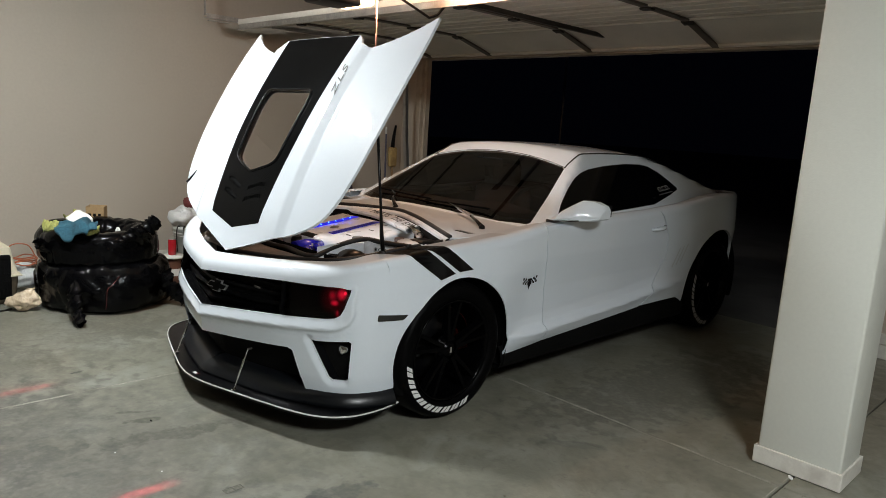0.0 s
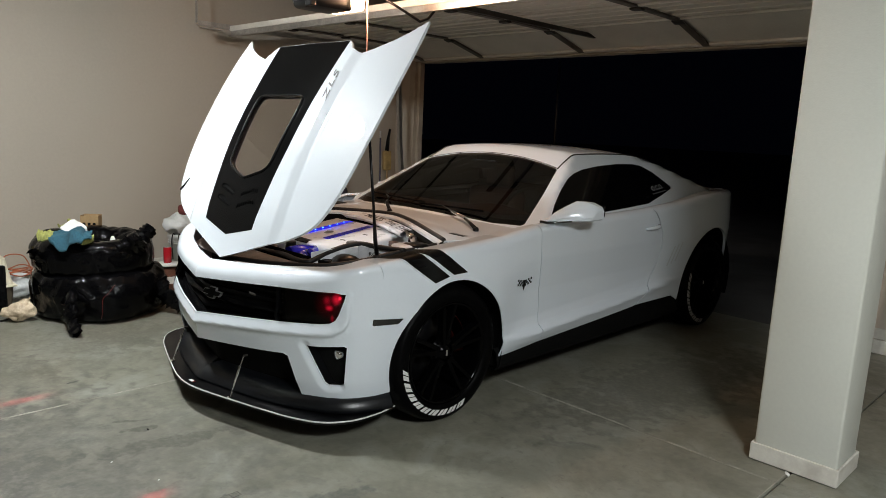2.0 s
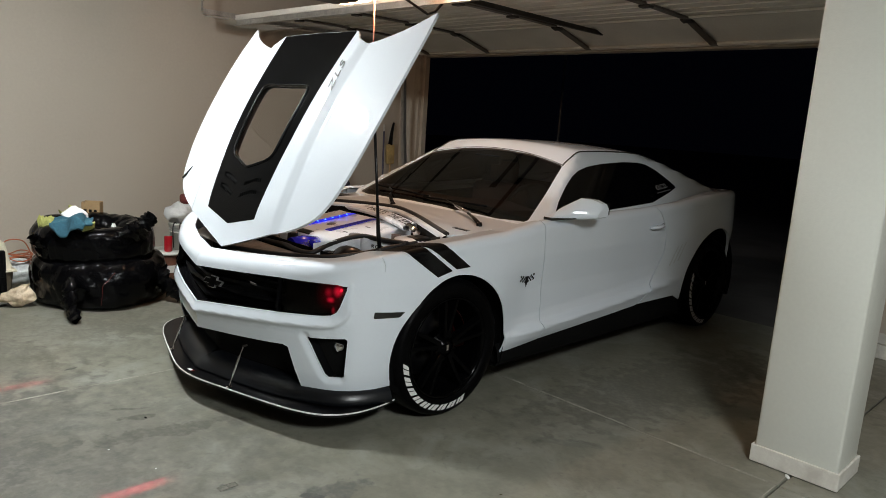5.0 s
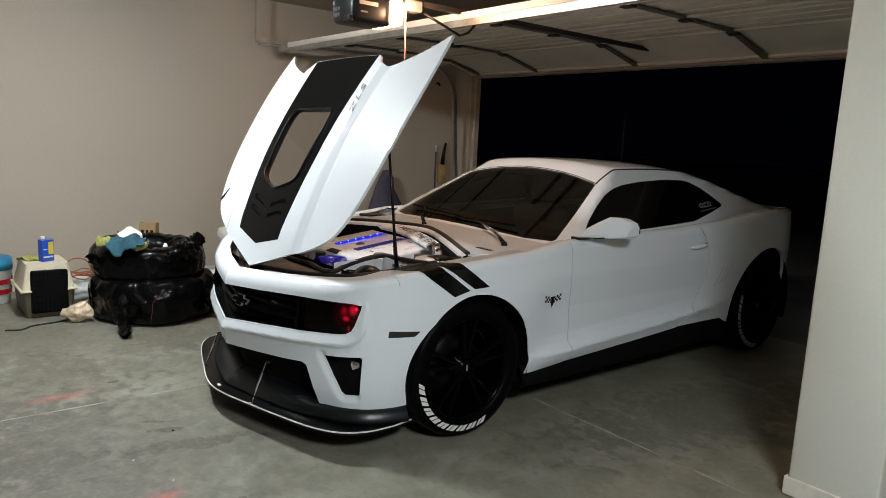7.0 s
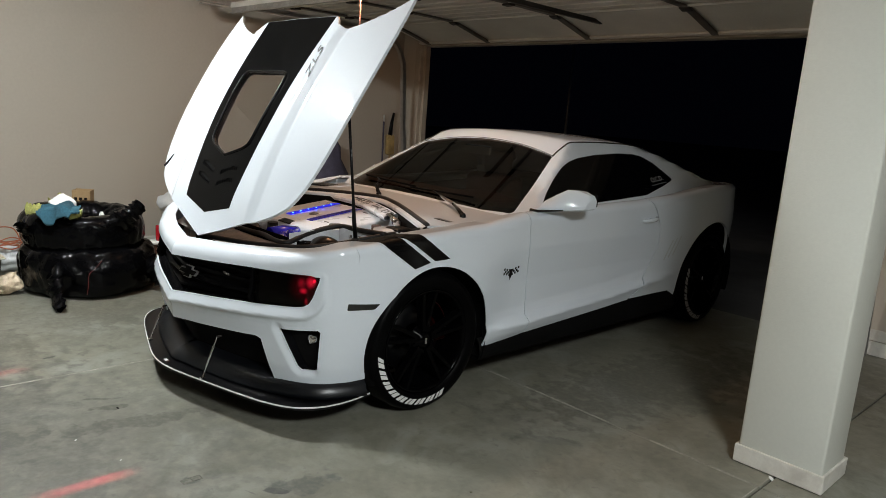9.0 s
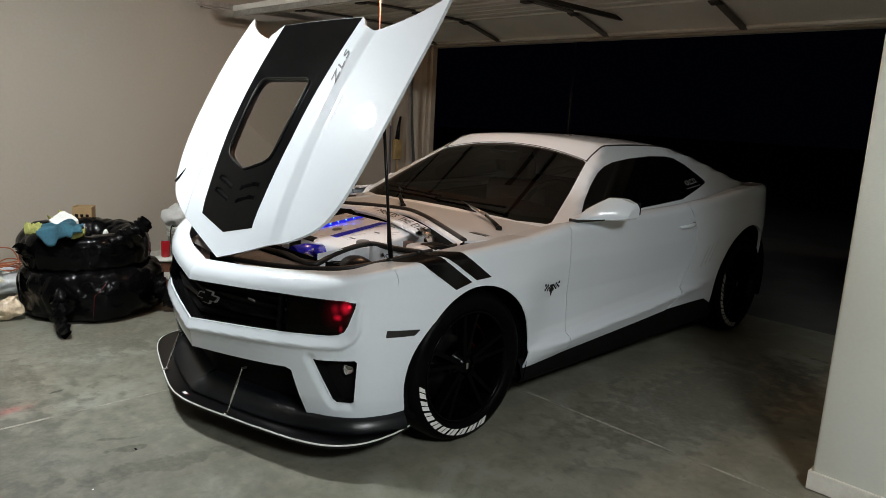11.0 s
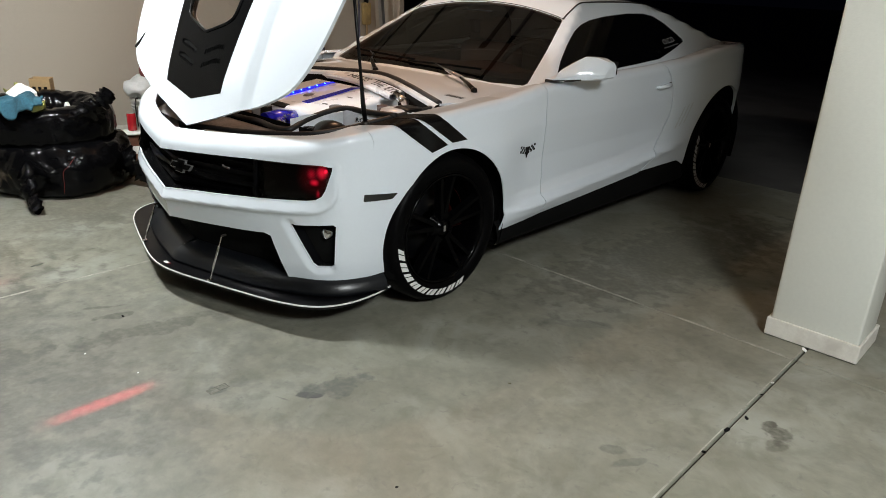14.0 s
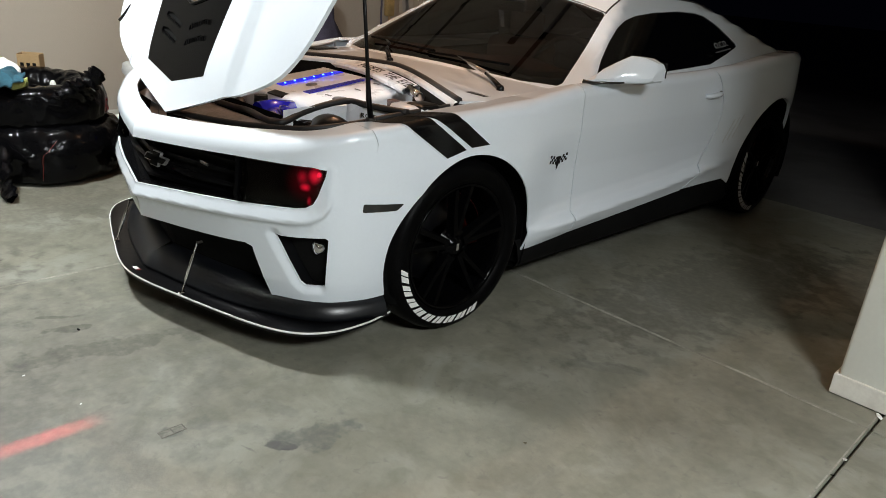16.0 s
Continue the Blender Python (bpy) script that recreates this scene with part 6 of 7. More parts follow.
# ---- mirrors, handles, wipers, cabin ----
for sgn, back, drop in ((1, 0.0, 0.0), (-1, 0.16, 0.06)):
    # stations from the door outwards: x, front y, rear y, bottom z, shoulder z, top z
    bm = bmesh.new()
    rings = []
    for x, y0, y1, z0, z1, z2 in ((0.868, 0.775, 0.90, 0.961, 0.968, 0.982), (0.905, 0.79, 0.955, 0.961, 0.975, 1.022), (0.945, 0.830, 1.00, 0.964, 0.983, 1.056), (0.985, 0.868, 1.03, 0.967, 0.990, 1.086), (1.030, 0.912, 1.06, 0.971, 0.996, 1.082), (1.075, 0.952, 1.075, 0.977, 0.999, 1.062), (1.086, 0.972, 1.076, 0.986, 1.004, 1.046)):
        ring = [(y0 + 0.016, z0), (y0 + 0.002, z0 + 0.006), (y0, z1), (y0 + 0.026, (z1 * 0.45 + z2 * 0.55)), (y0 + 0.052, z2 - 0.006), (y0 + 0.066, z2), (y1 - 0.012, z2 - 0.004), (y1, z2 - 0.018), (y1, z0 + 0.014), (y1 - 0.012, z0 + 0.002)]
        rings.append([bm.verts.new((sgn * x, y + back, z - drop)) for y, z in ring])
    for a, b in zip(rings, rings[1:]):
        for k in range(10):
            f = (a[k], a[(k + 1) % 10], b[(k + 1) % 10], b[k])
            bm.faces.new(f if sgn < 0 else f[::-1])
    bm.faces.new(rings[-1] if sgn < 0 else rings[-1][::-1])
    bm.faces.new(rings[0][::-1] if sgn < 0 else rings[0])
    bmesh.ops.recalc_face_normals(bm, faces=bm.faces[:])
    mirror_ob = part("side_mirror", bm, WHITE, car, "white angular door mirror", angle=26)
    part("mirror_base", tube_bm([(sgn * x, y + back, z - drop) for x, y, z in ((0.862, 0.77, 0.962), (0.905, 0.785, 0.960), (0.95, 0.84, 0.966), (1.00, 0.885, 0.973))], [0.010, 0.008, 0.006, 0.004], 8), GLOSS_BLACK, mirror_ob)
    part("mirror_glass", box_bm(min(sgn * 0.93, sgn * 1.09), max(sgn * 0.93, sgn * 1.09), 1.072 + back, 1.078 + back, 0.998 - drop, 1.066 - drop, 0.002), DARK_TINT, mirror_ob)
    # door handle with its cup
    hx = sgn * (body(s_at_y(1.96), 0.862).x + 0.020)
    handle = part("door_handle", tube_bm([(hx - sgn * 0.02, 1.875, 0.850), (hx, 1.90, 0.853), (hx + sgn * 0.004, 1.965, 0.857), (hx, 2.015, 0.860), (hx - sgn * 0.015, 2.035, 0.862)], [0.008, 0.013, 0.015, 0.014, 0.009], 10), WHITE, panels["door", sgn < 0])
    part("lock", tube_bm([(hx - sgn * 0.028, 2.036, 0.866), (hx - sgn * 0.006, 2.036, 0.866)], 0.008, 10), DARK_STEEL, handle)


def wiper(points, name="wiper"):
    w = part(name, tube_bm(points[:3], [0.012, 0.010, 0.006], 8), SATIN_BLACK, car, "black windshield wiper")
    part("blade", tube_bm(points[3:], 0.006, 6), DEEP_BLACK, w)
    part("pivot", lathe_bm([(0.0, 0.012), (0.012, 0.010), (0.017, 0.0), (0.017, -0.02)], 14), SATIN_BLACK, w).location = points[0]
    return w


w1 = wiper([(0.685, 0.425, 0.920), (0.60, 0.47, 0.938), (0.51, 0.52, 0.950), (0.50, 0.684, 0.985), (0.30, 0.662, 0.985), (-0.02, 0.645, 0.980)])
part("arm_bar", tube_bm([(0.515, 0.518, 0.952), (0.36, 0.575, 0.968), (0.20, 0.64, 0.986)], [0.013, 0.009, 0.004], 8), CHROME, w1, "bare metal wiper arm")
w2 = wiper([(-0.08, 0.445, 0.935), (-0.155, 0.48, 0.975), (-0.22, 0.54, 0.982), (0.02, 0.652, 0.990), (-0.33, 0.685, 0.992), (-0.60, 0.735, 0.992)])
part("arm_bar", tube_bm([(-0.22, 0.54, 0.982), (-0.30, 0.62, 0.990), (-0.40, 0.68, 0.997)], [0.008, 0.006, 0.004], 8), SATIN_BLACK, w2)
# cabin seen through the tinted windshield
cabin = empty("cabin", Matrix())
cabin.parent = car
cabin["label"] = "dark cabin with tan dashboard"
dash_half = [(0.0, 0.66), (0.60, 0.76), (0.74, 0.86), (0.74, 1.10), (0.0, 1.10)]
sheet("dashboard", lambda x, y: Vector((x, y, 0.93 + 0.05 * math.sin(math.pi * min(max((y - 0.66) / 0.44, 0), 1)) + 0.03 * math.exp(-((x - 0.38) / 0.16) ** 2))), dash_half + [(-x, y) for x, y in dash_half[-2:0:-1]], BROWN_SEAT, cabin, step=0.07, thick=0.03)
part("dash_face", box_bm(-0.74, 0.74, 1.05, 1.10, 0.55, 0.93, 0.02), BROWN_SEAT, cabin)
wheel_bm = lathe_bm([(0.19 + 0.014 * math.cos(a), 0.014 * math.sin(a)) for a in np.linspace(0, 2 * math.pi, 9)[:-1]], 32, "z", close=True)
bmesh.ops.transform(wheel_bm, matrix=pose(0.38, 1.22, 0.93, 62, 0, 0), verts=wheel_bm.verts)
part("steering_wheel", wheel_bm, SATIN_BLACK, cabin, smooth=True)
for x in (-0.38, 0.38):
    seat = part("seat", box_bm(x - 0.25, x + 0.25, 1.72, 1.90, 0.5, 1.02, 0.06, 3), BROWN_SEAT, cabin, angle=40)
    part("headrest", box_bm(x - 0.13, x + 0.13, 1.80, 1.89, 1.03, 1.19, 0.04, 3), BROWN_SEAT, seat, angle=40)
part("cabin_shell", box_bm(-0.80, 0.80, 2.05, 2.10, 0.3, 1.05), DEEP_BLACK, cabin)
part("cabin_floor", box_bm(-0.80, 0.80, 0.7, 2.1, 0.28, 0.32), DEEP_BLACK, cabin)
part("rear_view_mirror", box_bm(-0.12, 0.12, 1.20, 1.22, 1.20, 1.26, 0.01, 2), SATIN_BLACK, cabin)


# ---- things along the wall ----
CARDBOARD = material("cardboard", (0.36, 0.24, 0.12), 0.8, vary=0.08, bump=0.1)
TEAL = material("teal_towel", (0.025, 0.095, 0.135), 0.95, vary=0.2, bump=0.8, bump_scale=130)
LIME = material("lime_towel", (0.36, 0.37, 0.11), 0.95, vary=0.2, bump=0.8, bump_scale=130)
PAPER = material("white_paper", (0.72, 0.72, 0.70), 0.8, vary=0.04)
CREAM = material("cream_plastic", (0.62, 0.56, 0.42), 0.55, vary=0.06, bump=0.06, bump_scale=40)
TAUPE = material("taupe_plastic", (0.10, 0.078, 0.052), 0.55, vary=0.08)
WHITE_PLASTIC = material("white_plastic", (0.66, 0.66, 0.63), 0.4, vary=0.04)
THIN_BAG = material("pale_plastic_bag", (0.62, 0.63, 0.62), 0.3, vary=0.06, bump=0.5, bump_scale=45)
TAN_BAG = material("tan_plastic_bag", (0.62, 0.50, 0.36), 0.2, vary=0.15, bump=0.6, bump_scale=40)
ORANGE = material("orange_cord", (0.42, 0.12, 0.05), 0.6, vary=0.1)
RED_PAINT = material("red_can_paint", (0.40, 0.012, 0.02), 0.25, vary=0.05, coat=0.4)
BLUE_PAINT = material("blue_can_paint", (0.02, 0.08, 0.48), 0.3, vary=0.05)
YELLOW = material("yellow_print", (0.75, 0.55, 0.05), 0.4, vary=0.04)
WOOD = material("pale_wood", (0.42, 0.28, 0.15), 0.6, vary=0.12)
BRISTLE = material("straw_bristle", (0.48, 0.34, 0.14), 0.9, vary=0.2, bump=0.9, bump_scale=220)
FABRIC = material("slate_fabric", (0.09, 0.085, 0.13), 0.85, vary=0.15, bump=0.4)
AQUA = material("blue_plastic", (0.03, 0.22, 0.40), 0.4, vary=0.06)
BROWN_FILM = material("brown_label", (0.12, 0.05, 0.03), 0.4, vary=0.2)


def crumple(bm, amount, scale, seed, ridge=0.0):
    """Pushes the verts about by noise, with folds."""
    off = Vector((seed * 3.1, seed * 1.7, seed * 0.9))
    bm.normal_update()
    for v in bm.verts:
        p = v.co * scale + off
        d = noise.fractal(p, 0.9, 2.1, 4) * amount
        if ridge:
            d -= ridge * (1 - min(1, abs(noise.noise(p * 1.7)) * 3.2)) ** 2
        v.co += v.normal * d
    bm.normal_update()
    return bm


def bagged_tyre(name, m, r, h, seed, label, loose=1.0):
    """A tyre wrapped in a bin bag: ring-shaped, dished in the middle, with loose folds."""
    prof = [(0.05, 0.62 * h), (0.14, 0.63 * h), (0.20, 0.68 * h), (0.235, 0.82 * h), (0.27, 0.95 * h), (0.32, h), (0.37, 0.985 * h), (0.405, 0.90 * h), (0.425, 0.75 * h), (0.435, 0.55 * h), (0.43, 0.35 * h), (0.425, 0.18 * h), (0.40, 0.06 * h), (0.36, 0.012), (0.30, 0.004), (0.1, 0.004)]
    k = r / 0.43
    dense = spline([(a * k, b) for a, b in prof], 64)
    bm = lathe_bm([tuple(p) for p in dense], 120)
    ring = [v for v in bm.verts if v.co.xy.length < 0.06 * k]
    top = [v for v in ring if v.co.z > h * 0.3]
    bmesh.ops.contextual_create(bm, geom=top)
    off = Vector((seed, seed * 2.3, seed * 0.7))
    bm.normal_update()
    for v in bm.verts:
        a = math.atan2(v.co.y, v.co.x)
        rr = v.co.xy.length
        p = v.co * 3.0 + off
        d = loose * (0.035 * noise.noise(p) + 0.016 * noise.noise(p * 3.1))
        fold = noise.noise(Vector((a * 4.5, v.co.z * 5 + rr * 3, seed)))
        d += 0.012 * (1 - min(1, abs(fold) * 3)) ** 2 - 0.009 * loose * abs(noise.noise(p * 6.5))
        lift = smooth_step(0.0, 0.05, v.co.z)
        v.co += v.normal * d * (0.35 + 0.65 * lift)
        v.co.z = max(v.co.z, 0.002)
    ob = part(name, bm, BAG, None, smooth=True)
    ob.matrix_world = m
    return tagged(ob, label, "bagged tyre", group="bagged tyres")


lower = bagged_tyre("bagged_tyre", pose(-2.14, -0.63, 0, 0, 0, 20), 0.46, 0.34, 1.3, "tyre wrapped in a black plastic bag on the floor")
upper = bagged_tyre("bagged_tyre", pose(-2.17, -0.66, 0.318, 1.5, -1.5, 130), 0.415, 0.255, 5.1, "tyre wrapped in a black plastic bag, stacked on another", 0.5)


def bag_tail(points, widths, parent, m):
    """A twisted loose end of a bag."""
    bm = bmesh.new()
    line = spline(points, 22)
    wid = np.interp(np.linspace(0, 1, 22), np.linspace(0, 1, len(widths)), widths)
    rings = []
    for i, p in enumerate(line):
        d = Vector(line[min(i + 1, 21)] - line[max(i - 1, 0)]).normalized()
        s = d.orthogonal().normalized()
        t = d.cross(s)
        ring = []
        for k in range(14):
            a = 2 * math.pi * k / 14 + i * 0.12
            w = wid[i] * (0.55 + 0.75 * abs(noise.noise(Vector((k * 0.9, i * 0.35, wid[0] * 50)))) * 1.6)
            ring.append(bm.verts.new(Vector(p) + float(w) * (math.cos(a) * s + 0.55 * math.sin(a) * t)))
        rings.append(ring)
    for a, b in zip(rings, rings[1:]):
        for k in range(14):
            bm.faces.new((a[k], a[(k + 1) % 14], b[(k + 1) % 14], b[k])).smooth = True
    ob = part("bag_tail", bm, BAG, parent)
    ob.matrix_parent_inverse = parent.matrix_world.inverted()
    return ob


bpy.context.view_layer.update()
bag_tail([(-1.82, -0.62, 0.47), (-1.79, -0.52, 0.54), (-1.76, -0.45, 0.60), (-1.735, -0.405, 0.67)], [0.11, 0.09, 0.06, 0.055], upper, None)
bag_tail([(-2.03, -1.06, 0.44), (-1.98, -1.09, 0.50), (-1.95, -1.13, 0.52)], [0.06, 0.04, 0.03], upper, None)
bag_tail([(-1.80, -0.93, 0.25), (-1.70, -0.97, 0.16), (-1.62, -0.985, 0.07), (-1.50, -1.00, 0.015)], [0.05, 0.07, 0.05, 0.04], lower, None)
bag_tail([(-1.80, -0.35, 0.22), (-1.72, -0.28, 0.12), (-1.66, -0.22, 0.04)], [0.08, 0.07, 0.05], lower, None)
tie = part("red_tie", tube_bm([tuple(p) for p in spline([(-1.665, -0.69, 0.285), (-1.66, -0.74, 0.23), (-1.655, -0.775, 0.20), (-1.645, -0.785, 0.12), (-1.655, -0.79, 0.06)], 16)], 0.0016, 6), RED_CALIPER, lower, "red plastic tie")
tie.matrix_parent_inverse = lower.matrix_world.inverted()


def cloth(name, m, sx, sy, mat, seed, drape, label, category="towel", ruffle=1.0, round_edge=True, fold=0.0):
    """A dropped towel: folded sheet with thickness that sags past its support."""
    n = 26
    verts = []
    for j in range(n):
        for i in range(n):
            u, v = i / (n - 1) - 0.5, j / (n - 1) - 0.5
            p = Vector((u * 2.6 + seed, v * 2.6, seed))
            z = ruffle * (0.05 * noise.noise(p) + 0.03 * abs(noise.noise(p * 2.3))) + 0.03
            x, y = u * sx * (math.sqrt(1 - 2 * v * v) if round_edge else 1), v * sy * (math.sqrt(1 - 2 * u * u) if round_edge else 1)
            x, y = x * (1 + 0.25 * noise.noise(p * 0.9)), y * (1 + 0.25 * noise.noise(p * 0.9 + Vector((9, 0, 0))))
            z += fold * max(0.0, 1 - (abs(v - 0.12 - 0.4 * u) / 0.2) ** 2) ** 0.5 if abs(v - 0.12 - 0.4 * u) < 0.2 else 0.0
            d = max(0, x - drape[0])
            z -= d * drape[1]
            verts.append((x - d * 0.5, y, z))
    faces = [(j * n + i, j * n + i + 1, (j + 1) * n + i + 1, (j + 1) * n + i) for j in range(n - 1) for i in range(n - 1)]
    k = len(verts)
    verts += [(x, y, z - 0.012) for x, y, z in verts]
    faces += [tuple(a + k for a in f[::-1]) for f in faces]
    rim = [i for i in range(n)] + [j * n + n - 1 for j in range(1, n)] + [(n - 1) * n + i for i in range(n - 2, -1, -1)] + [j * n for j in range(n - 2, 0, -1)]
    faces += [(rim[(i + 1) % len(rim)], rim[i], rim[i] + k, rim[(i + 1) % len(rim)] + k) for i in range(len(rim))]
    ob = mesh_object(name, verts, faces, mat, None, smooth=True)
    ob.matrix_world = m
    return tagged(ob, label, category)


cloth("towel", pose(-1.905, -0.885, 0.588, 0, 0, -44), 0.28, 0.27, TEAL, 9.0, (0.06, 1.0), "crumpled teal towel hanging over the bagged tyre", "towel", 0.6, True, 0.035)
cloth("towel", pose(-2.14, -0.965, 0.562, 0, 0, -60), 0.17, 0.12, LIME, 7.0, (0.05, 1.2), "crumpled lime towel lying on the bagged tyre")
cloth("towel", pose(-1.89, -0.80, 0.556, 0, 0, -20), 0.12, 0.11, LIME, 4.0, (0.03, 0.7), "small lime cloth on the bagged tyre")
cloth("towel", pose(-2.40, -0.76, 0.575, 0, -25, 60), 0.10, 0.09, LIME, 5.5, (0.3, 0.6), "lime cloth heaped on the bagged tyre")
cloth("paper_sheet", pose(-2.06, -0.80, 0.605, 18, 26, 35), 0.19, 0.14, PAPER, 3.0, (0.02, 1.0), "folded white paper lying on the bagged tyre", "paper", 0.12, False)
carton = empty("cardboard_box", pose(-2.525, -0.57, 0.565, 0, 0, 52) @ Matrix.Scale(0.80, 4), label="small open cardboard carton standing on the tyres", category="box")
bm = box_bm(-0.085, 0.085, -0.004, 0.004, 0.0, 0.115, 0.002)
part("front_panel", bm, CARDBOARD, carton)
part("back_panel", box_bm(-0.085, 0.085, 0.09, 0.096, 0.0, 0.125, 0.002), CARDBOARD, carton)
for x in (-0.085, 0.079):
    part("side_panel", box_bm(x, x + 0.006, 0.004, 0.09, 0.0, 0.12, 0.002), CARDBOARD, carton)
# black plates on the front panel stand in for the shaded cut-outs
for k in range(3):
    part("cutout", box_bm(-0.062 + 0.047 * k, -0.035 + 0.047 * k, -0.0062, -0.0052, 0.022, 0.050, 0.0), DEEP_BLACK, carton)
cap = lathe_bm([(0.0, 0.034), (0.010, 0.034), (0.012, 0.026), (0.017, 0.018), (0.019, -0.02)], 14)
tagged(part("bottle", cap, WHITE_PLASTIC, None, smooth=True), "small white bottle standing on the bagged tyre", "bottle").location = (-1.94, -0.60, 0.548)

# pet carrier
carrier = empty("pet_carrier", pose(-2.58, -1.325, 0, 0, 0, 91) @ Matrix.Scale(0.85, 4), label="cream and taupe plastic pet carrier with a dark wire door", category="pet carrier")


def tub(z0, z1, w0, w1, d0, d1, mat, name):
    bm = bmesh.new()
    rings = []
    for z, w_, d_ in ((z0, w0, d0), (z0 + 0.15 * (z1 - z0), w0 + (w1 - w0) * 0.2 + 0.004, d0 + (d1 - d0) * 0.2), (z0 + 0.6 * (z1 - z0), w0 + (w1 - w0) * 0.65, d0 + (d1 - d0) * 0.65), (z1, w1, d1)):
        pts = rounded([(-w_ / 2, -d_ / 2), (w_ / 2, -d_ / 2), (w_ / 2, d_ / 2), (-w_ / 2, d_ / 2)], 0.04, 5)
        rings.append([bm.verts.new((x, y, z)) for x, y in pts])
    for a, b in zip(rings, rings[1:]):
        for k in range(len(a)):
            bm.faces.new((a[k], a[(k + 1) % len(a)], b[(k + 1) % len(a)], b[k])).smooth = True
    bm.faces.new(rings[0][::-1])
    bm.faces.new(rings[-1])
    return part(name, bm, mat, carrier, angle=50)


tub(0.002, 0.235, 0.36, 0.41, 0.50, 0.55, TAUPE, "lower_tub")
tub(0.252, 0.47, 0.41, 0.33, 0.55, 0.44, CREAM, "upper_shell")
part("flange", box_bm(-0.225, 0.225, -0.295, 0.295, 0.235, 0.252, 0.006, 2), CREAM, carrier)
# solid black block stands in for the unlit inside behind the door
part("front_recess", box_bm(-0.145, 0.145, -0.2985, -0.255, 0.045, 0.425, 0.018, 3), DEEP_BLACK, carrier)
gate = part("wire_door", box_bm(-0.135, -0.127, -0.305, -0.299, 0.05, 0.42, 0.002), DEEP_BLACK, carrier, "dark wire door")
for k in range(9):
    part("wire", tube_bm([(-0.125 + 0.031 * k, -0.302, 0.05), (-0.125 + 0.031 * k, -0.302, 0.42)], 0.0022, 5), DEEP_BLACK, gate)
for k in range(6):
    part("wire", tube_bm([(-0.135, -0.302, 0.07 + 0.066 * k), (0.135, -0.302, 0.07 + 0.066 * k)], 0.0022, 5), DEEP_BLACK, gate)
part("latch", box_bm(-0.03, 0.03, -0.296, -0.282, 0.425, 0.445, 0.006), CREAM, carrier)
# thin black plates stand in for the shade inside the slots
for k in range(4):
    part("vent_slot", box_bm(0.19, 0.2, -0.16 + 0.09 * k, -0.10 + 0.09 * k, 0.33, 0.345, 0.002), DEEP_BLACK, carrier)


def can(name, x, y, z, r, h, mat, label, top=STEEL, band=None):
    c = empty(name, pose(x, y, z), label=label, category="can")
    part("can_body", lathe_bm([(0.0, 0.0), (r * 0.85, 0.0), (r, 0.008), (r, h - 0.012), (r * 0.86, h)], 28), mat, c)
    part("can_top", lathe_bm([(r * 0.86, h), (r * 0.84, h - 0.004), (0.0, h - 0.004)], 28), top, c)
    if band:
        part("print", lathe_bm([(r + 0.0006, h * band[0]), (r + 0.0006, h * band[1])], 28), band[2], c)
    return c


tin = empty("paint_thinner_tin", pose(-2.51, -1.31, 0.399, 0, 0, 24), label="rectangular blue tin with a yellow label on the carrier", category="tin")
part("can_body", box_bm(-0.028, 0.028, -0.047, 0.047, 0.0, 0.172, 0.007, 2), BLUE_PAINT, tin, angle=40)
part("rim", box_bm(-0.029, 0.029, -0.048, 0.048, 0.164, 0.170, 0.002), STEEL, tin)
part("cap", lathe_bm([(0.015, 0.170), (0.015, 0.190), (0.012, 0.194), (0.0, 0.194)], 16), WHITE_PLASTIC, tin, "small white cap").location = (0.0, -0.024, 0.0)
part("print", box_bm(0.0282, 0.0288, 0.000, 0.040, 0.055, 0.150), YELLOW, tin, "yellow label")
part("print", box_bm(0.0282, 0.0288, -0.040, 0.036, 0.030, 0.042), WHITE_PLASTIC, tin)
part("print", box_bm(0.0282, 0.0288, -0.038, -0.008, 0.090, 0.098), WHITE_PLASTIC, tin)
cloth("work_glove", pose(-2.60, -1.41, 0.386, 0, 0, 40), 0.20, 0.10, LIME, 12.0, (0.3, 0.5), "yellow and grey work gloves lying on the carrier", "gloves", 0.5)

# bucket with a lid at the end of the row
pail = empty("bucket", pose(-3.02, -1.63, 0), label="white paint bucket with red bands and a blue lid", category="bucket")
part("pail", lathe_bm([(0.0, 0.002), (0.125, 0.002), (0.13, 0.01), (0.145, 0.265), (0.15, 0.27)], 36), WHITE_PLASTIC, pail)
for z in (0.08, 0.16):
    part("band", lathe_bm([(0.137 + 0.055 * z, z), (0.137 + 0.055 * (z + 0.04), z + 0.04)], 36), RED_PAINT, pail)
part("lid", lathe_bm([(0.0, 0.372), (0.12, 0.372), (0.15, 0.362), (0.155, 0.273), (0.0, 0.271)], 36), AQUA, pail, "blue tub set on the bucket")

# coiled cord on a bag
wb = bmesh.new()
bmesh.ops.create_uvsphere(wb, u_segments=40, v_segments=24, radius=1)
bmesh.ops.transform(wb, matrix=Matrix.LocRotScale((0, 0, 0.115), None, (0.12, 0.15, 0.11)), verts=wb.verts)
crumple(wb, 0.035, 9, 3, 0.015)
for v in wb.verts:
    v.co.z = max(v.co.z, 0.001)
tagged(part("plastic_bag", wb, THIN_BAG, None, smooth=True), "full white plastic bag on the floor by the wall", "plastic bag").location = (-2.72, -1.02, 0)
coil = bmesh.new()
pts = [(0.10 * math.cos(a) * (1 + 0.12 * math.sin(3.3 * a)), 0.11 * math.sin(a) * (1 + 0.1 * math.cos(2.1 * a)), 0.008 * a / 3 + 0.012 * math.sin(2.7 * a) + 0.02) for a in np.linspace(0, 26, 150)]
tube_bm(pts, 0.0055, 6, coil)
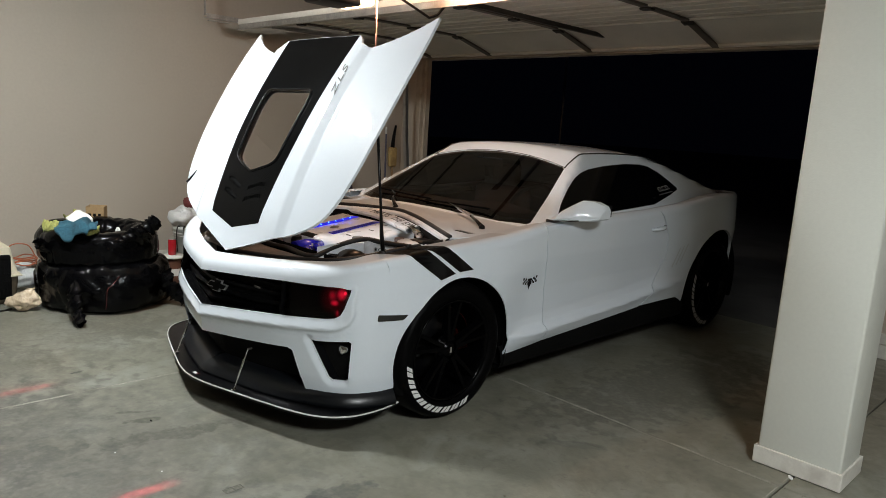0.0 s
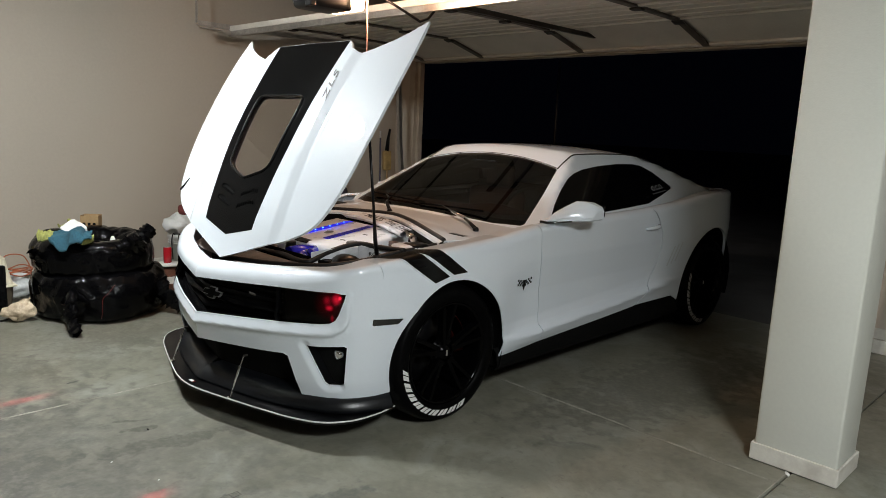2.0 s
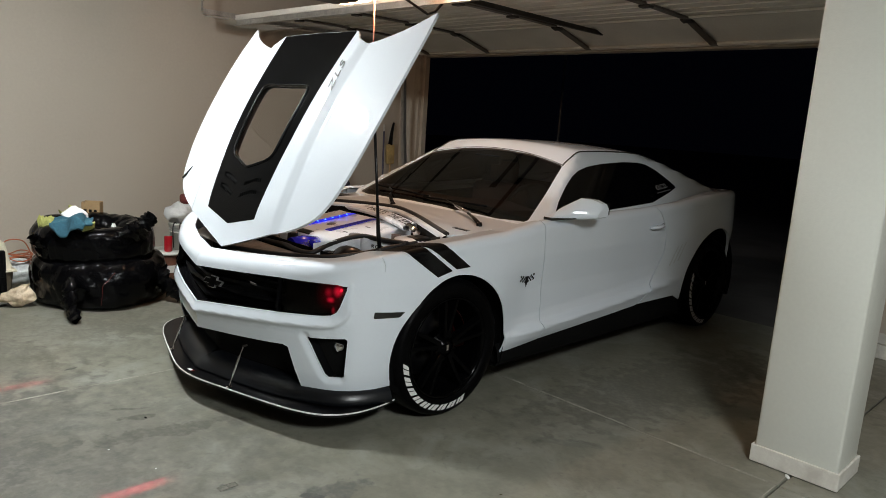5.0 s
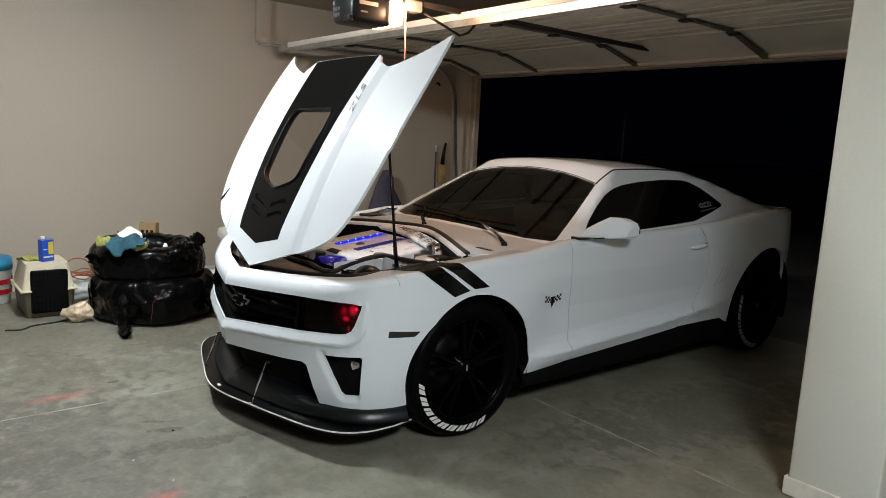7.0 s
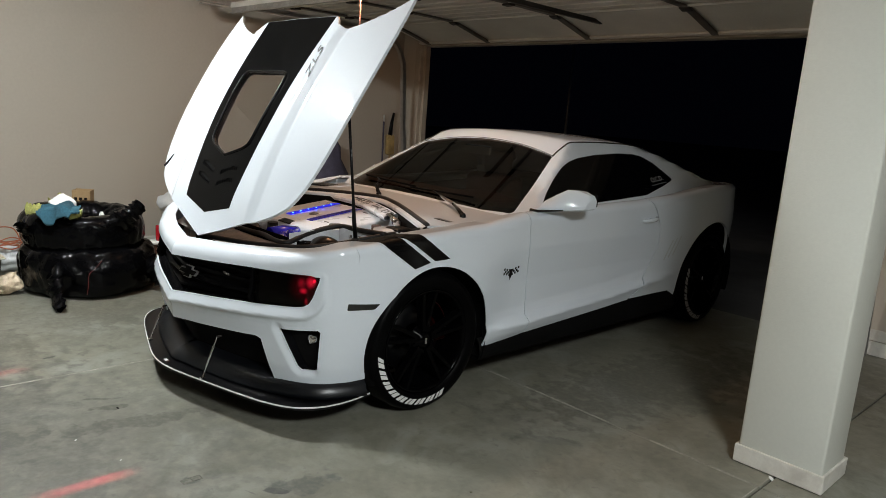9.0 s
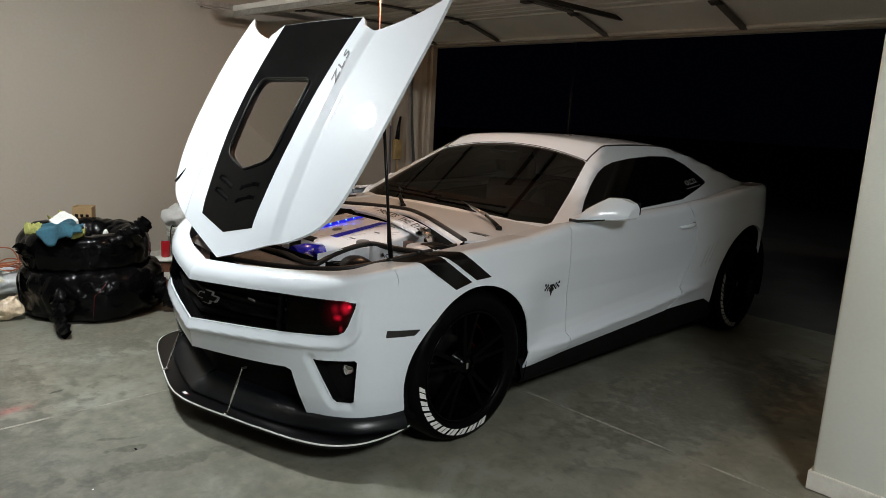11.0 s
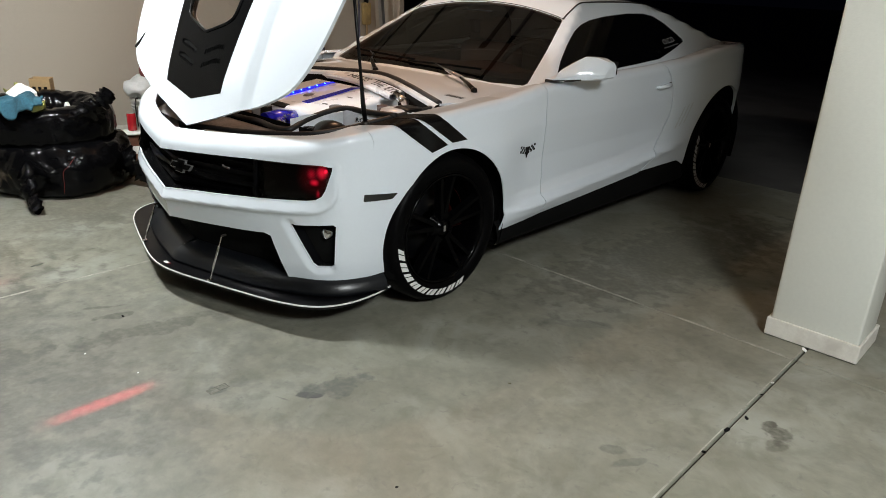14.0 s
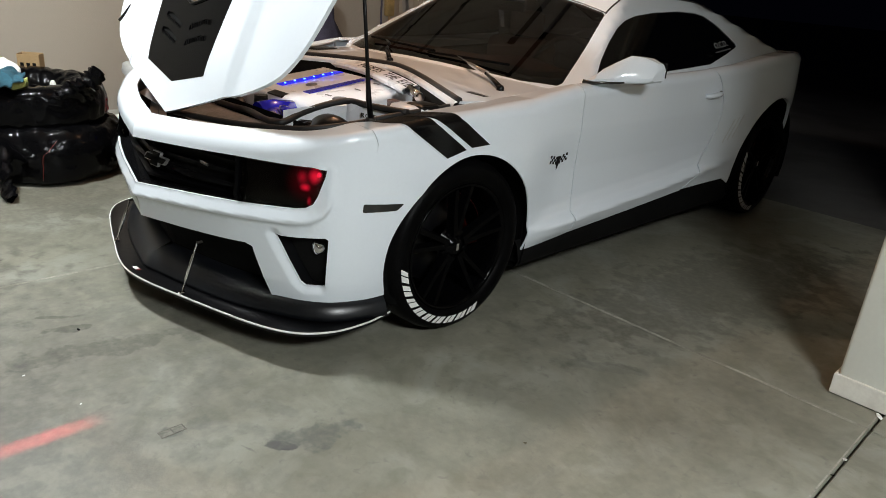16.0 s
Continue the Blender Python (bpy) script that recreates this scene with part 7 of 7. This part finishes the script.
tube_bm([tuple(p) for p in spline([(0.02, -0.12, 0.03), (0.0, -0.15, 0.12), (-0.02, -0.08, 0.20), (0.0, 0.04, 0.19), (0.03, 0.09, 0.08), (0.02, 0.10, 0.03)], 30)], 0.0055, 6, coil)
tagged(part("extension_cord", coil, ORANGE, None), "coiled orange extension cord heaped on a white bag", "cord").matrix_world = pose(-2.69, -1.04, 0.195) @ Matrix.Scale(0.85, 4)
tb = bmesh.new()
bmesh.ops.create_uvsphere(tb, u_segments=64, v_segments=40, radius=1)
for v in tb.verts:
    k = 1 - 0.55 * smooth_step(0.1, 1.0, v.co.z)
    up = max(0.0, v.co.z)
    v.co = Vector((v.co.x * 0.105 * k + 0.075 * up * up, v.co.y * 0.080 * k, 0.060 + v.co.z * (0.06 if v.co.z < 0 else 0.115)))
crumple(tb, 0.022, 11, 8, 0.012)
for v in tb.verts:
    v.co.z = max(v.co.z, 0.001)
tagged(part("plastic_bag", tb, TAN_BAG, None, smooth=True), "small tan plastic bag sagging on the floor", "plastic bag").matrix_world = pose(-2.13, -1.175, 0, 0, 0, 60)
tagged(part("cable", tube_bm([tuple(p) for p in spline([(-2.18, -1.24, 0.006), (-2.15, -1.34, 0.006), (-2.12, -1.47, 0.006), (-2.05, -1.55, 0.006), (-2.08, -1.64, 0.006)], 30)], 0.006, 6), SEAL, None), "short black cable lying on the floor", "cable")

# spool with a drink can, and the white bucket behind it
spool = empty("cord_spool", pose(-2.36, -0.02, 0), label="round spool with white flanges and brown wrap on the floor", category="spool")
part("core", lathe_bm([(0.075, 0.02), (0.08, 0.05), (0.078, 0.21), (0.07, 0.235)], 28), BROWN_FILM, spool)
for z in (0.0, 0.235):
    part("flange", lathe_bm([(0.0, z), (0.095, z), (0.098, z + 0.008), (0.095, z + 0.018), (0.0, z + 0.018)], 28), WHITE_PLASTIC, spool)
part("tape", lathe_bm([(0.081, 0.09), (0.082, 0.15)], 28), WHITE_PLASTIC, spool)
can("drink_can", -2.375, -0.02, 0.253, 0.033, 0.132, RED_PAINT, "red drink can with a white swirl standing on the spool", STEEL)
tool = tube_bm([tuple(p) for p in spline([(-2.33, -0.17, 0.002), (-2.34, -0.16, 0.17), (-2.35, -0.12, 0.235), (-2.36, -0.09, 0.215)], 14)], 0.009, 8)
tagged(part("hand_tool", tool, DARK_STEEL, None), "dark steel hand tool leaning beside the spool", "tool")
pail2 = empty("bucket", pose(-2.72, 0.30, 0), label="white plastic bucket with cords hanging over its rim", category="bucket")
part("pail", lathe_bm([(0.0, 0.002), (0.125, 0.002), (0.13, 0.01), (0.152, 0.40), (0.162, 0.402), (0.162, 0.43), (0.15, 0.435), (0.148, 0.41), (0.12, 0.03)], 36), WHITE_PLASTIC, pail2)
for k in range(3):
    part("rib", lathe_bm([(0.150, 0.35 + 0.022 * k), (0.158, 0.353 + 0.022 * k), (0.151, 0.358 + 0.022 * k)], 36), WHITE_PLASTIC, pail2)
for a, drop in ((-20, 0.30), (-45, 0.34), (-65, 0.2)):
    c, s = math.cos(radians(a)), math.sin(radians(a))
    line = [(0.13 * c, 0.13 * s, 0.42), (0.165 * c, 0.165 * s, 0.445), (0.185 * c, 0.185 * s, 0.38), (0.175 * c + 0.01, 0.18 * s, 0.42 - drop)]
    part("cord", tube_bm([tuple(p) for p in spline(line, 14)], 0.005, 6), SEAL, pail2, "black cord")
nb = bmesh.new()
bmesh.ops.create_uvsphere(nb, u_segments=36, v_segments=22, radius=1)
bmesh.ops.transform(nb, matrix=Matrix.LocRotScale((0, 0, 0.085), None, (0.11, 0.125, 0.09)), verts=nb.verts)
crumple(nb, 0.04, 10, 11, 0.02)
for v in nb.verts:
    v.co.z = max(v.co.z, 0.0)
tagged(part("plastic_bag", nb, THIN_BAG, None, smooth=True), "crumpled white plastic bag on top of the bucket", "plastic bag").location = (-2.71, 0.24, 0.432)
rb = bmesh.new()
bmesh.ops.create_uvsphere(rb, u_segments=24, v_segments=16, radius=1)
bmesh.ops.transform(rb, matrix=Matrix.LocRotScale((0, 0, 0.05), None, (0.10, 0.09, 0.055)), verts=rb.verts)
crumple(rb, 0.03, 11, 5, 0.01)
tagged(part("baseball_hat", rb, material("dull_red_cloth", (0.13, 0.025, 0.022), 0.9, vary=0.15, bump=0.5), None, smooth=True), "crumpled dull red hat lying on the white bag", "hat").location = (-2.76, 0.35, 0.575)

# broom and sticks in the corner, and a covered chair against the wall
broom = empty("broom", pose(LEFT_X + 0.09, 3.10, 0, 0, -2.5, 0), label="straw broom standing upside down against the wall", category="broom")
part("handle", tube_bm([(0, 0, 0.0), (0, 0.0, 1.0)], 0.012, 8), WOOD, broom)
part("bristles", box_bm(-0.03, 0.03, -0.055, 0.055, 0.92, 1.16, 0.02, 2), BRISTLE, broom)
part("binding", tube_bm([(0, 0, 1.15), (0, 0.02, 1.30), (0, 0.05, 1.42)], [0.028, 0.02, 0.014], 8), SATIN_BLACK, broom)
stick = part("stick", tube_bm([(LEFT_X + 0.16, 2.92, 0), (LEFT_X + 0.03, 3.0, 1.33)], [0.012, 0.01], 8), FABRIC, None)
tagged(stick, "thin slate-blue stick leaning on the wall", "stick")
part("tip", tube_bm([(LEFT_X + 0.032, 2.999, 1.31), (LEFT_X + 0.025, 3.003, 1.39)], 0.011, 8), WHITE_PLASTIC, stick)
fb = lathe_bm([(0.01, 1.10), (0.05, 1.09), (0.09, 1.0), (0.13, 0.88), (0.19, 0.70), (0.24, 0.5), (0.27, 0.3), (0.28, 0.1), (0.27, 0.0)], 40)
crumple(fb, 0.05, 4, 6, 0.02)
for v in fb.verts:
    v.co.z = max(v.co.z, 0.0)
    v.co.x *= 0.45
tagged(part("folded_chair", fb, FABRIC, None, smooth=True), "folded camp chair in a slate bag against the wall", "folded chair").location = (LEFT_X + 0.16, 2.20, 0)
hook = part("wall_hook", tube_bm([(LEFT_X, 2.98, 2.12), (LEFT_X + 0.05, 2.98, 2.12), (LEFT_X + 0.07, 2.98, 2.09)], 0.012, 8), SATIN_BLACK, None)
tagged(hook, "black hook on the wall by the door track", "hook")
scrap = empty("tape_scrap", pose(0.918, -1.17, 0, 0, 0, 1), label="small rectangular tape scrap stuck to the concrete floor", category="tape scrap")
part("film", box_bm(-0.016, 0.016, -0.038, 0.038, 0.0, 0.0012, 0.0005), material("dusty_tape", (0.15, 0.145, 0.12), 0.6, vary=0.2, scale=40), scrap)
for x0, x1, y0, y1 in ((-0.017, -0.0135, -0.039, 0.039), (0.0135, 0.017, -0.039, 0.039), (-0.0135, 0.0135, 0.0345, 0.039), (-0.0135, 0.0135, -0.039, -0.0345), (-0.0135, 0.0135, -0.002, 0.002)):
    part("dirty_edge", box_bm(x0, x1, y0, y1, 0.0005, 0.0016), OIL, scrap)
